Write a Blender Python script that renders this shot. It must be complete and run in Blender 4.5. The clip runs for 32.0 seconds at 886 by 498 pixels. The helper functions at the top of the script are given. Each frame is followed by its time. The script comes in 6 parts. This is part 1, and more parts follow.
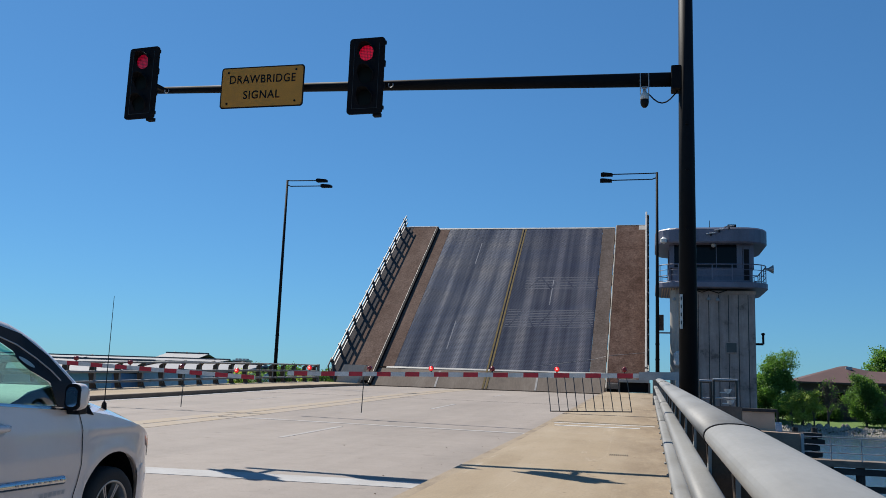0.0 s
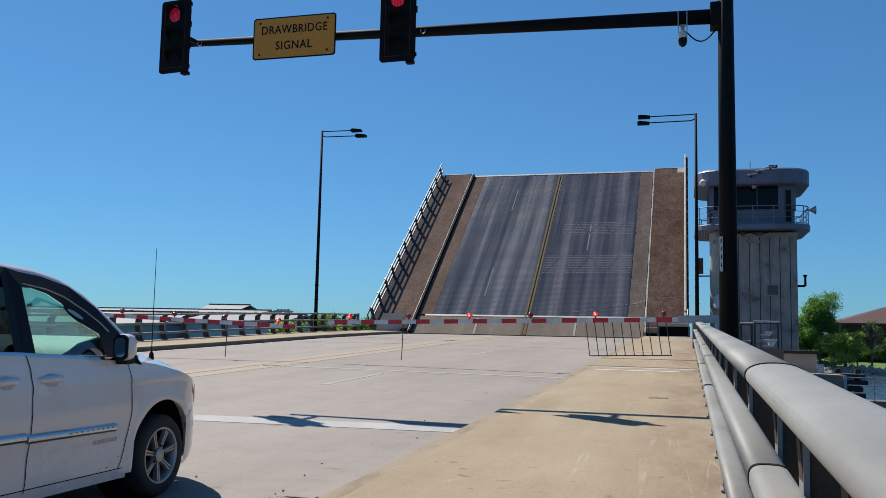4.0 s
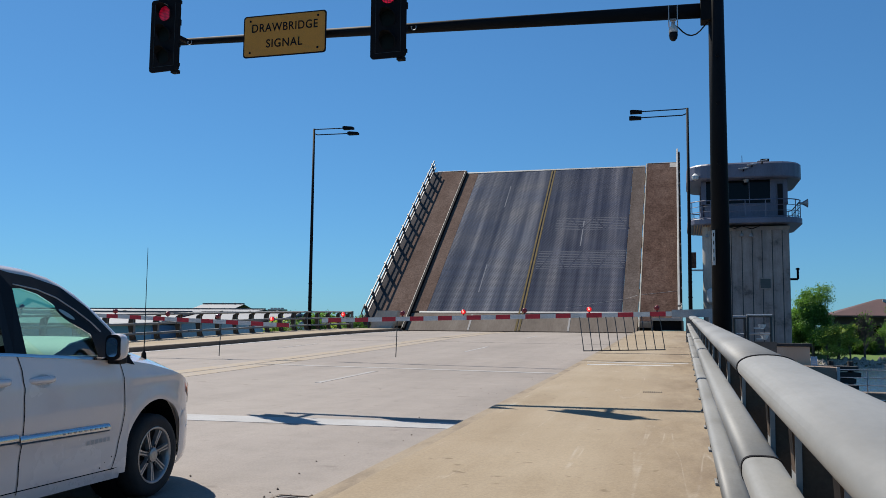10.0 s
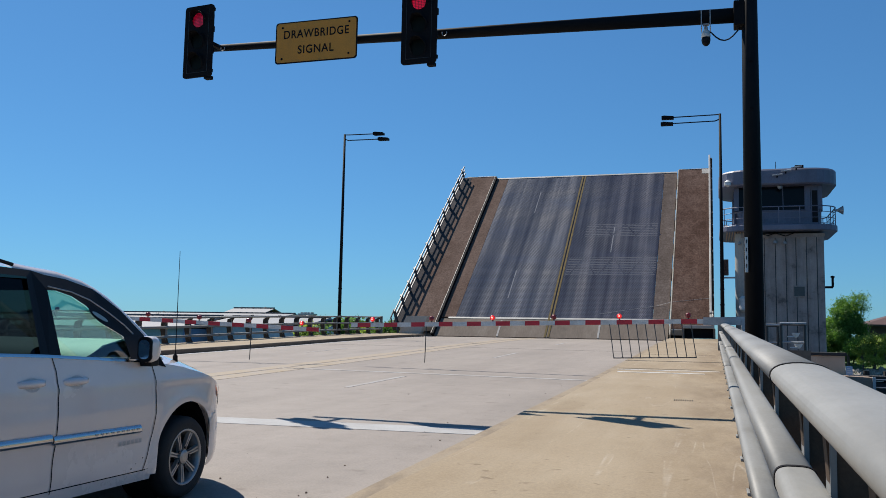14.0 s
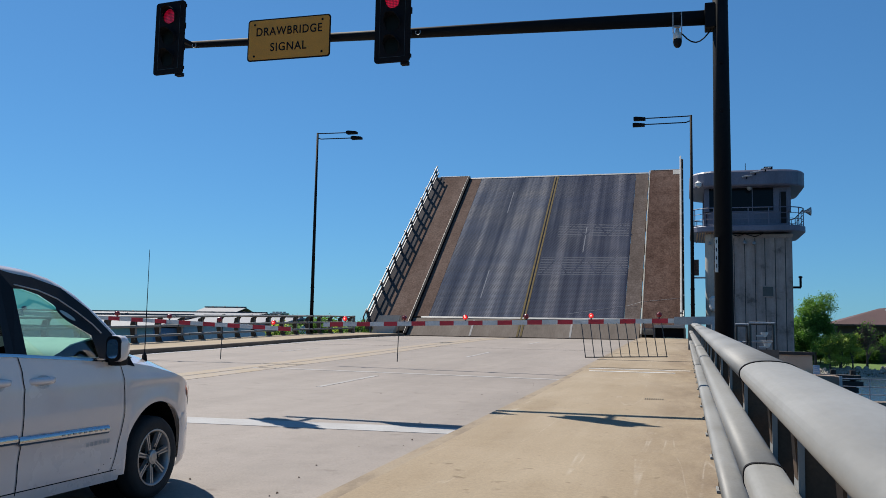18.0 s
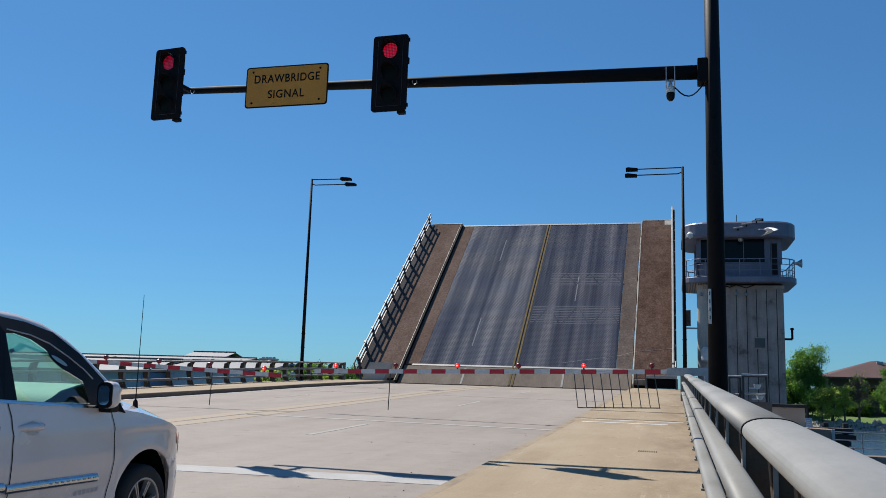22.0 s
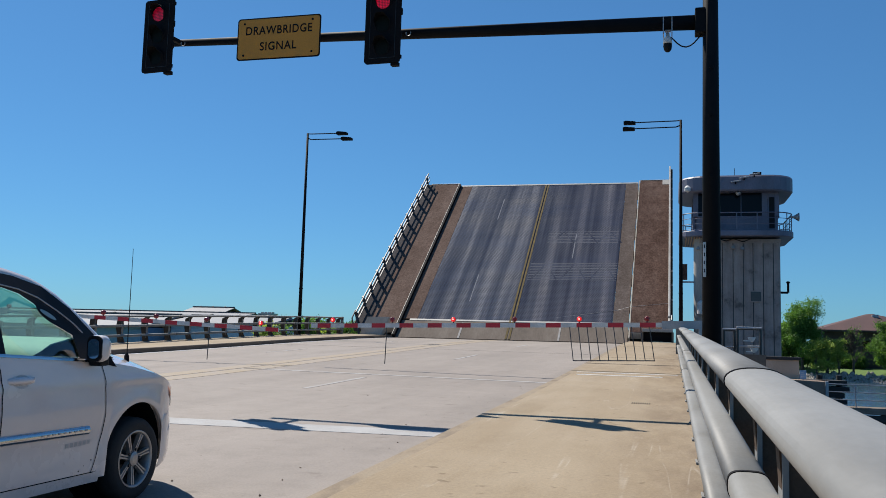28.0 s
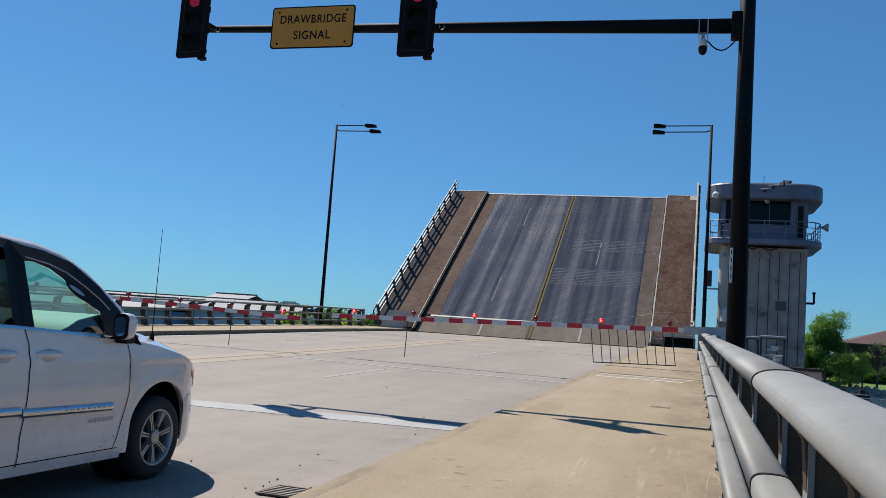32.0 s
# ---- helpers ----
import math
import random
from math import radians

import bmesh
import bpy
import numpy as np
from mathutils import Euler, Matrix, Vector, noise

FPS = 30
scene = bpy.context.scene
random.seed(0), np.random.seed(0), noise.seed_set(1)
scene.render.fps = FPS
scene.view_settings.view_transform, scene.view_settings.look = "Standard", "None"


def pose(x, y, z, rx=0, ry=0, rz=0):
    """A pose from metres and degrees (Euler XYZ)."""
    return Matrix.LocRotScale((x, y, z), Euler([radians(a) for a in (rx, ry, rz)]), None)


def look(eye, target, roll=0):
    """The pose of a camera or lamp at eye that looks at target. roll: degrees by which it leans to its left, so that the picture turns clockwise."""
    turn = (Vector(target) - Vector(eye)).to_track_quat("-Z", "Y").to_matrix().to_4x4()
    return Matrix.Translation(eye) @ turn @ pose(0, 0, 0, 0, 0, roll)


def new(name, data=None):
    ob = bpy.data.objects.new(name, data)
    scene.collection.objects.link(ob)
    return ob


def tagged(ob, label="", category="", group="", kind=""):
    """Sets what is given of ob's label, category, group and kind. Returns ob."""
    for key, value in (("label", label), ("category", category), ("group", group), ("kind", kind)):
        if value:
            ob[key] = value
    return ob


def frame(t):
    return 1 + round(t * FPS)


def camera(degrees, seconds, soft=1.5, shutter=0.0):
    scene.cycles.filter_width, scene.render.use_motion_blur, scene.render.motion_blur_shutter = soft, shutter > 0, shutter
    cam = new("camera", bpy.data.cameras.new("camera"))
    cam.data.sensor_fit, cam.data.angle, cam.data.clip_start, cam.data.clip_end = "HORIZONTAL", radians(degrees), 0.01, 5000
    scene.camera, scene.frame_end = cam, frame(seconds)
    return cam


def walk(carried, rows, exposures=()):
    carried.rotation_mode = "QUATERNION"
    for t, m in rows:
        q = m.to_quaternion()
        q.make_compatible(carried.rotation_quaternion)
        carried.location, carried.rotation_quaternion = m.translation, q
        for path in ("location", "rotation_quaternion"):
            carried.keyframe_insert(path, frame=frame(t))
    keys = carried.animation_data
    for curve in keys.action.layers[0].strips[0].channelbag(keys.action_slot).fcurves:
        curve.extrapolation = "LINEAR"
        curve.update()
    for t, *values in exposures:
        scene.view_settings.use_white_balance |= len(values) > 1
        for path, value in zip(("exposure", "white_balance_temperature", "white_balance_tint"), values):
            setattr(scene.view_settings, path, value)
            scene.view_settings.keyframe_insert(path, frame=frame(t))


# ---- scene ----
cam = camera(54.2, 32.0, soft=0.5)
PATH = [
    (0, (0.095, -0.141, 1.215), (-0.366, 1.779, 1.532), 2.1),
    (0.5, (0.103, -0.15, 1.217), (-0.358, 1.767, 1.555), 2.1),
    (1, (0.1, -0.156, 1.218), (-0.377, 1.755, 1.565), 2.1),
    (1.5, (0.098, -0.144, 1.212), (-0.397, 1.764, 1.547), 2.2),
    (2, (0.095, -0.144, 1.209), (-0.413, 1.767, 1.508), 2.3),
    (2.5, (0.095, -0.14, 1.208), (-0.444, 1.768, 1.466), 2.1),
    (3, (0.098, -0.139, 1.206), (-0.435, 1.774, 1.447), 1.6),
    (3.5, (0.094, -0.142, 1.205), (-0.447, 1.771, 1.422), 1.3),
    (5.5, (0.093, -0.136, 1.201), (-0.454, 1.78, 1.373), 1.2),
    (6, (0.093, -0.139, 1.204), (-0.455, 1.777, 1.381), 1.1),
    (6.5, (0.095, -0.138, 1.205), (-0.455, 1.777, 1.381), 0.9),
    (7, (0.098, -0.136, 1.203), (-0.441, 1.783, 1.375), 0.7),
    (7.5, (0.102, -0.134, 1.202), (-0.442, 1.784, 1.371), 0.8),
    (8, (0.101, -0.136, 1.204), (-0.445, 1.78, 1.381), 1),
    (8.5, (0.099, -0.13, 1.201), (-0.444, 1.786, 1.387), 1.2),
    (9, (0.099, -0.129, 1.199), (-0.446, 1.787, 1.383), 1.2),
    (9.5, (0.1, -0.128, 1.198), (-0.417, 1.795, 1.376), 0.9),
    (10, (0.1, -0.13, 1.199), (-0.429, 1.79, 1.388), 0.6),
    (10.5, (0.106, -0.126, 1.202), (-0.47, 1.777, 1.414), 0.4),
    (11, (0.104, -0.117, 1.196), (-0.471, 1.787, 1.406), 0.5),
    (11.5, (0.106, -0.119, 1.2), (-0.463, 1.786, 1.418), 0.5),
    (12, (0.105, -0.12, 1.196), (-0.468, 1.783, 1.418), 0.5),
    (12.5, (0.102, -0.113, 1.191), (-0.481, 1.79, 1.395), 0.5),
    (13, (0.1, -0.12, 1.191), (-0.479, 1.784, 1.383), 1),
    (13.5, (0.103, -0.118, 1.19), (-0.485, 1.784, 1.378), 1),
    (14, (0.1, -0.124, 1.195), (-0.494, 1.775, 1.396), 1.1),
    (14.5, (0.098, -0.128, 1.198), (-0.48, 1.776, 1.394), 1.5),
    (16.5, (0.1, -0.118, 1.191), (-0.442, 1.797, 1.383), 1.9),
    (17, (0.101, -0.113, 1.192), (-0.428, 1.807, 1.378), 1.6),
    (17.5, (0.099, -0.113, 1.192), (-0.432, 1.805, 1.387), 1.4),
    (18, (0.099, -0.114, 1.192), (-0.435, 1.802, 1.393), 1.1),
    (18.5, (0.099, -0.109, 1.191), (-0.433, 1.808, 1.392), 0.9),
    (19, (0.1, -0.113, 1.193), (-0.427, 1.806, 1.389), 0.7),
    (19.1, (0.101, -0.112, 1.194), (-0.4276, 1.8069, 1.3894), 0.48),
    (19.2, (0.102, -0.11, 1.195), (-0.4222, 1.8095, 1.3894), 0.26),
    (19.3, (0.102, -0.109, 1.195), (-0.419, 1.8132, 1.3742), 0.04),
    (19.4, (0.103, -0.107, 1.196), (-0.4203, 1.8166, 1.3465), -0.18),
    (19.5, (0.104, -0.106, 1.197), (-0.423, 1.819, 1.323), -0.4),
    (19.6, (0.09, -0.106, 1.199), (-0.4419, 1.8195, 1.3), -0.26),
    (19.7, (0.076, -0.105, 1.201), (-0.4606, 1.8182, 1.3086), -0.12),
    (19.8, (0.061, -0.105, 1.203), (-0.4811, 1.8153, 1.335), 0.02),
    (19.9, (0.047, -0.104, 1.205), (-0.5016, 1.8124, 1.3577), 0.16),
    (20, (0.033, -0.104, 1.207), (-0.515, 1.811, 1.385), 0.3),
    (20.1, (0.026, -0.103, 1.207), (-0.5149, 1.8108, 1.4144), 0.48),
    (20.2, (0.018, -0.102, 1.207), (-0.5193, 1.81, 1.4365), 0.66),
    (20.3, (0.011, -0.102, 1.206), (-0.5262, 1.8083, 1.4589), 0.84),
    (20.4, (0.003, -0.101, 1.206), (-0.5352, 1.8087, 1.4608), 1.02),
    (20.5, (-0.004, -0.1, 1.206), (-0.542, 1.809, 1.469), 1.2),
    (21, (0.023, -0.118, 1.211), (-0.524, 1.785, 1.492), 1.3),
    (21.5, (0.064, -0.119, 1.199), (-0.461, 1.789, 1.486), 1.4),
    (22, (0.066, -0.125, 1.208), (-0.449, 1.782, 1.517), 1.8),
    (22.5, (0.069, -0.12, 1.209), (-0.452, 1.784, 1.533), 1.9),
    (22.6, (0.071, -0.115, 1.21), (-0.4504, 1.7887, 1.5337), 1.9),
    (22.7, (0.073, -0.11, 1.211), (-0.4512, 1.7932, 1.5319), 1.9),
    (22.8, (0.074, -0.105, 1.212), (-0.4508, 1.7984, 1.5274), 1.9),
    (22.9, (0.076, -0.1, 1.213), (-0.4466, 1.8056, 1.5177), 1.9),
    (23, (0.078, -0.095, 1.214), (-0.44, 1.814, 1.504), 1.9),
    (23.1, (0.08, -0.092, 1.213), (-0.43, 1.8212, 1.4863), 1.92),
    (23.2, (0.083, -0.09, 1.212), (-0.426, 1.8261, 1.4726), 1.94),
    (23.3, (0.085, -0.087, 1.212), (-0.4159, 1.8326, 1.4588), 1.96),
    (23.4, (0.088, -0.085, 1.211), (-0.4121, 1.8368, 1.4504), 1.98),
    (23.5, (0.09, -0.082, 1.21), (-0.406, 1.841, 1.447), 2),
    (23.6, (0.091, -0.081, 1.211), (-0.4024, 1.8432, 1.4412), 2.04),
    (23.7, (0.092, -0.08, 1.212), (-0.3953, 1.8455, 1.4417), 2.08),
    (23.8, (0.093, -0.08, 1.212), (-0.3957, 1.8454, 1.4463), 2.12),
    (23.9, (0.094, -0.079, 1.213), (-0.3883, 1.849, 1.4366), 2.16),
    (24, (0.095, -0.078, 1.214), (-0.381, 1.852, 1.432), 2.2),
    (24.5, (0.104, -0.076, 1.212), (-0.357, 1.862, 1.391), 2.4),
    (25, (0.111, -0.065, 1.209), (-0.353, 1.873, 1.382), 2.5),
    (25.5, (0.111, -0.066, 1.215), (-0.34, 1.874, 1.39), 2.5),
    (27.5, (0.119, -0.062, 1.213), (-0.353, 1.872, 1.402), 1.4),
    (28, (0.11, -0.065, 1.199), (-0.401, 1.857, 1.405), 1.6),
    (28.1, (0.107, -0.065, 1.198), (-0.4077, 1.8561, 1.4045), 1.78),
    (28.2, (0.104, -0.064, 1.196), (-0.4158, 1.8544, 1.4092), 1.96),
    (28.3, (0.102, -0.064, 1.195), (-0.428, 1.8503, 1.4243), 2.14),
    (28.4, (0.099, -0.063, 1.193), (-0.4328, 1.8488, 1.4341), 2.32),
    (28.5, (0.096, -0.063, 1.192), (-0.446, 1.845, 1.444), 2.5),
    (28.6, (0.096, -0.065, 1.191), (-0.4567, 1.839, 1.4539), 2.62),
    (28.7, (0.096, -0.066, 1.19), (-0.4691, 1.8341, 1.451), 2.74),
    (28.8, (0.095, -0.068, 1.189), (-0.479, 1.8308, 1.4428), 2.86),
    (28.9, (0.095, -0.069, 1.188), (-0.4958, 1.8254, 1.4347), 2.98),
    (29, (0.095, -0.071, 1.187), (-0.51, 1.821, 1.424), 3.1),
    (29.1, (0.094, -0.072, 1.186), (-0.5223, 1.8166, 1.4131), 3.1),
    (29.2, (0.094, -0.074, 1.186), (-0.5412, 1.8102, 1.3999), 3.1),
    (29.3, (0.093, -0.075, 1.185), (-0.5575, 1.805, 1.3841), 3.1),
    (29.4, (0.093, -0.077, 1.185), (-0.5703, 1.8012, 1.367), 3.1),
    (29.5, (0.092, -0.078, 1.184), (-0.584, 1.797, 1.35), 3.1),
    (30, (0.097, -0.076, 1.187), (-0.6, 1.792, 1.339), 3.2),
    (30.5, (0.098, -0.058, 1.174), (-0.579, 1.819, 1.317), 3.5),
    (31, (0.095, -0.069, 1.179), (-0.564, 1.813, 1.337), 3.6),
    (31.5, (0.093, -0.065, 1.177), (-0.522, 1.83, 1.349), 3.9),
    (32, (0.088, -0.067, 1.169), (-0.475, 1.843, 1.364), 4.1),
]
walk(cam, [(t, look(eye, target, roll)) for t, eye, target, roll in PATH])

# ---- sky, sun, exposure ----
SUN_DIR = Vector((-0.6, 0.43, 1.0)).normalized()
world = bpy.data.worlds.new("sky")
scene.world = world
world.use_nodes = True
wn = world.node_tree
sky = wn.nodes.new("ShaderNodeTexSky")
sky.sky_type, sky.sun_disc = "NISHITA", False
sky.sun_elevation = math.asin(SUN_DIR.z)
sky.sun_rotation = math.atan2(SUN_DIR.x, SUN_DIR.y)
sky.altitude, sky.air_density, sky.dust_density, sky.ozone_density = 400, 1.0, 0.3, 3.0
tint = wn.nodes.new("ShaderNodeMix")
tint.data_type, tint.blend_type = "RGBA", "MULTIPLY"
tint.inputs[0].default_value, tint.inputs[7].default_value = 1.0, (0.41, 0.865, 1.27, 1)
soften = wn.nodes.new("ShaderNodeGamma")
soften.inputs[1].default_value = 0.78
wn.links.new(sky.outputs[0], soften.inputs[0])
wn.links.new(soften.outputs[0], tint.inputs[6])
wn.links.new(tint.outputs[2], wn.nodes["Background"].inputs[0])
wn.nodes["Background"].inputs[1].default_value = 0.086
sun = new("sun", bpy.data.lights.new("sun", "SUN"))
sun.data.energy, sun.data.angle, sun.data.color = 5.0, radians(0.45), (1.0, 0.94, 0.85)
sun.matrix_world = look(SUN_DIR * 60, (0, 0, 0))
scene.view_settings.exposure = 0.45


# ---- materials ----
def shader(name, rough=0.6, metal=0.0, base=(0.5, 0.5, 0.5)):
    m = bpy.data.materials.new(name)
    m.use_nodes = True
    b = m.node_tree.nodes["Principled BSDF"]
    b.inputs["Base Color"].default_value = (*base, 1)
    b.inputs["Roughness"].default_value = rough
    b.inputs["Metallic"].default_value = metal
    return m, m.node_tree, b


def node(nt, kind, **values):
    n = nt.nodes.new(kind)
    for k, v in values.items():
        if k in n.inputs:
            n.inputs[k].default_value = v
        else:
            n.inputs[int(k[1:])].default_value = v
    return n


def coords(nt, scale=(1, 1, 1)):
    tc = nt.nodes.new("ShaderNodeTexCoord")
    mp = nt.nodes.new("ShaderNodeMapping")
    mp.inputs["Scale"].default_value = scale
    nt.links.new(tc.outputs["Object"], mp.inputs["Vector"])
    return mp.outputs[0]


def noise_tex(nt, vec, scale, detail=4, rough=0.6):
    n = node(nt, "ShaderNodeTexNoise", Scale=scale, Detail=detail, Roughness=rough)
    nt.links.new(vec, n.inputs["Vector"])
    return n.outputs["Fac"]


def ramp(nt, fac, stops):
    r = nt.nodes.new("ShaderNodeValToRGB")
    while len(r.color_ramp.elements) < len(stops):
        r.color_ramp.elements.new(0.5)
    for e, (p, c) in zip(r.color_ramp.elements, stops):
        e.position, e.color = p, (*c, 1)
    nt.links.new(fac, r.inputs[0])
    return r.outputs[0]


def mix(nt, a, b, fac, mode="MIX"):
    m = nt.nodes.new("ShaderNodeMix")
    m.data_type, m.blend_type = "RGBA", mode
    for sock, v in ((m.inputs[0], fac), (m.inputs[6], a), (m.inputs[7], b)):
        if isinstance(v, (int, float)):
            sock.default_value = v
        elif isinstance(v, tuple):
            sock.default_value = (*v, 1)
        else:
            nt.links.new(v, sock)
    return m.outputs[2]


def bump(nt, b, height, strength=0.3, dist=0.01):
    n = node(nt, "ShaderNodeBump", Strength=strength, Distance=dist)
    nt.links.new(height, n.inputs["Height"])
    nt.links.new(n.outputs[0], b.inputs["Normal"])


def worn(name, base, dark, light, rough=0.7, metal=0.0, big=0.5, fine=30.0, stretch=(1, 1, 1), relief=0.25, spread=0.5, dist=0.004, amp=1.0):
    """A surface with stains at one scale and grain at another."""
    m, nt, b = shader(name, rough, metal)
    v = coords(nt, stretch)
    stain = noise_tex(nt, v, big, 6, 0.65)
    c1 = ramp(nt, stain, [(0.5 - spread / 2, dark), (0.5, base), (0.5 + spread / 2, light)])
    grain = noise_tex(nt, v, fine, 3, 0.7)
    c2 = ramp(nt, grain, [(0.3, (1 - 0.2 * amp,) * 3), (0.7, (1 + 0.12 * amp,) * 3)])
    nt.links.new(mix(nt, c1, c2, 0.7, "MULTIPLY"), b.inputs["Base Color"])
    rr = nt.nodes.new("ShaderNodeMapRange")
    rr.inputs[3].default_value, rr.inputs[4].default_value = max(0.02, rough - 0.12), min(1, rough + 0.12)
    nt.links.new(stain, rr.inputs[0])
    nt.links.new(rr.outputs[0], b.inputs["Roughness"])
    bump(nt, b, grain, relief, dist)
    return m


def paint(name, base, rough=0.45, metal=0.0, vary=0.12, scale=3.0, relief=0.05):
    d = tuple(c * (1 - vary * 2) for c in base)
    l = tuple(min(1, c * (1 + vary)) for c in base)
    return worn(name, base, d, l, rough, metal, scale, 60.0, relief=relief, dist=0.002)


def glow(name, base, strength, lamp=(1, 0.02, 0.03)):
    m, nt, b = shader(name, 0.3, 0, base)
    b.inputs["Emission Color"].default_value = (*lamp, 1)
    b.inputs["Emission Strength"].default_value = strength
    return m


def led(name, strength, lamp):
    """Lens made of a field of small lit dots."""
    m = glow(name, (0.06, 0.001, 0.003), strength, lamp)
    nt = m.node_tree
    vo = nt.nodes.new("ShaderNodeTexVoronoi")
    vo.inputs["Scale"].default_value, vo.inputs["Randomness"].default_value = 34, 0.15
    nt.links.new(coords(nt), vo.inputs["Vector"])
    dots = ramp(nt, vo.outputs["Distance"], [(0.25, lamp), (0.5, tuple(c * 0.12 for c in lamp))])
    nt.links.new(dots, nt.nodes["Principled BSDF"].inputs["Emission Color"])
    return m


def glass(name, tint, gloss=0.03, ior=1.45, rim=0.55):
    m = bpy.data.materials.new(name)
    m.use_nodes = True
    nt = m.node_tree
    nt.nodes.remove(nt.nodes["Principled BSDF"])
    t = nt.nodes.new("ShaderNodeBsdfTransparent")
    t.inputs[0].default_value = (*tint, 1)
    g = nt.nodes.new("ShaderNodeBsdfGlossy")
    g.inputs["Roughness"].default_value = gloss
    lw = nt.nodes.new("ShaderNodeLayerWeight")
    lw.inputs[0].default_value = 0.25
    f = nt.nodes.new("ShaderNodeMath")
    f.operation = "MULTIPLY_ADD"
    f.inputs[1].default_value, f.inputs[2].default_value = rim, (ior - 1) ** 2 / (ior + 1) ** 2
    nt.links.new(lw.outputs["Facing"], f.inputs[0])
    x = nt.nodes.new("ShaderNodeMixShader")
    nt.links.new(f.outputs[0], x.inputs[0])
    nt.links.new(t.outputs[0], x.inputs[1])
    nt.links.new(g.outputs[0], x.inputs[2])
    nt.links.new(x.outputs[0], nt.nodes["Material Output"].inputs[0])
    return m


def concrete_road():
    m, nt, b = shader("road_concrete", 0.85)
    v = coords(nt)
    stain = noise_tex(nt, v, 0.22, 7, 0.62)
    base = ramp(nt, stain, [(0.3, (0.206, 0.18, 0.158)), (0.5, (0.231, 0.201, 0.177)), (0.68, (0.252, 0.221, 0.195))])
    lane = noise_tex(nt, coords(nt, (0.9, 0.05, 1)), 1.0, 4, 0.6)
    base = mix(nt, base, ramp(nt, lane, [(0.35, (0.86, 0.85, 0.84)), (0.6, (1.03, 1.02, 1.01))]), 0.8, "MULTIPLY")
    blotch = noise_tex(nt, v, 2.2, 6, 0.75)
    base = mix(nt, base, ramp(nt, blotch, [(0.32, (0.86, 0.85, 0.84)), (0.55, (1.03, 1.03, 1.03))]), 0.7, "MULTIPLY")
    grain = noise_tex(nt, v, 45, 3, 0.75)
    base = mix(nt, base, ramp(nt, grain, [(0.3, (0.78, 0.78, 0.78)), (0.7, (1.14, 1.14, 1.14))]), 0.75, "MULTIPLY")
    spots = noise_tex(nt, v, 3.2, 2, 0.4)
    base = mix(nt, base, ramp(nt, spots, [(0.24, (0.66, 0.62, 0.58)), (0.33, (1, 1, 1))]), 0.6, "MULTIPLY")
    nt.links.new(base, b.inputs["Base Color"])
    bump(nt, b, grain, 0.3, 0.004)
    return m


def sidewalk_concrete():
    m, nt, b = shader("sidewalk_concrete", 0.9)
    v = coords(nt)
    stain = noise_tex(nt, v, 0.35, 6, 0.6)
    base = ramp(nt, stain, [(0.3, (0.245, 0.19, 0.122)), (0.5, (0.272, 0.214, 0.141)), (0.7, (0.288, 0.232, 0.162))])
    lane = noise_tex(nt, coords(nt, (1.3, 0.1, 1)), 1.0, 4, 0.6)
    base = mix(nt, base, ramp(nt, lane, [(0.35, (0.9, 0.86, 0.8)), (0.6, (1.03, 1.03, 1.03))]), 0.8, "MULTIPLY")
    patch = noise_tex(nt, coords(nt, (1, 0.35, 1)), 2.3, 5, 0.7)
    base = mix(nt, base, ramp(nt, patch, [(0.34, (0.9, 0.88, 0.85)), (0.5, (1.0, 1.0, 1.0)), (0.7, (1.05, 1.05, 1.06))]), 0.8, "MULTIPLY")
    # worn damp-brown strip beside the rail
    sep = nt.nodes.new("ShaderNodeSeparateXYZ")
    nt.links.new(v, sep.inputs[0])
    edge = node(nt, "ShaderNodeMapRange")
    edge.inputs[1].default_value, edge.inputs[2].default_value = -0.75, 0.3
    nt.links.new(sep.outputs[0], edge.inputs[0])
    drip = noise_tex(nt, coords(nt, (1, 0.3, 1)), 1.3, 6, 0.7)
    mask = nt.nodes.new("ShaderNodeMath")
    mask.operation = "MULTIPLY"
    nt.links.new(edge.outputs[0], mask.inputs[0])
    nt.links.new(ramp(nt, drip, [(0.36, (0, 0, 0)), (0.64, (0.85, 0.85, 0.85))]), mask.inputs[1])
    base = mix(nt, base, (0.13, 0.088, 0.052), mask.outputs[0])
    # pale wandering scrape lines along the walk
    scr = noise_tex(nt, coords(nt, (1.5, 0.07, 1)), 1.0, 3, 0.5)
    line = ramp(nt, scr, [(0.49, (0, 0, 0)), (0.495, (1, 1, 1)), (0.497, (1, 1, 1)), (0.502, (0, 0, 0))])
    gaps = ramp(nt, noise_tex(nt, v, 1.7, 4, 0.7), [(0.45, (0, 0, 0)), (0.65, (0.42, 0.42, 0.42))])
    base = mix(nt, base, (0.42, 0.375, 0.315), mix(nt, line, gaps, 1.0, "MULTIPLY"))
    # small dark spots
    spots = noise_tex(nt, v, 7.0, 2, 0.4)
    base = mix(nt, base, ramp(nt, spots, [(0.22, (0.55, 0.5, 0.45)), (0.3, (1, 1, 1))]), 0.8, "MULTIPLY")
    grain = noise_tex(nt, v, 38, 4, 0.8)
    base = mix(nt, base, ramp(nt, grain, [(0.3, (0.76, 0.76, 0.76)), (0.7, (1.16, 1.16, 1.16))]), 0.8, "MULTIPLY")
    nt.links.new(base, b.inputs["Base Color"])
    bump(nt, b, grain, 0.4, 0.004)
    return m


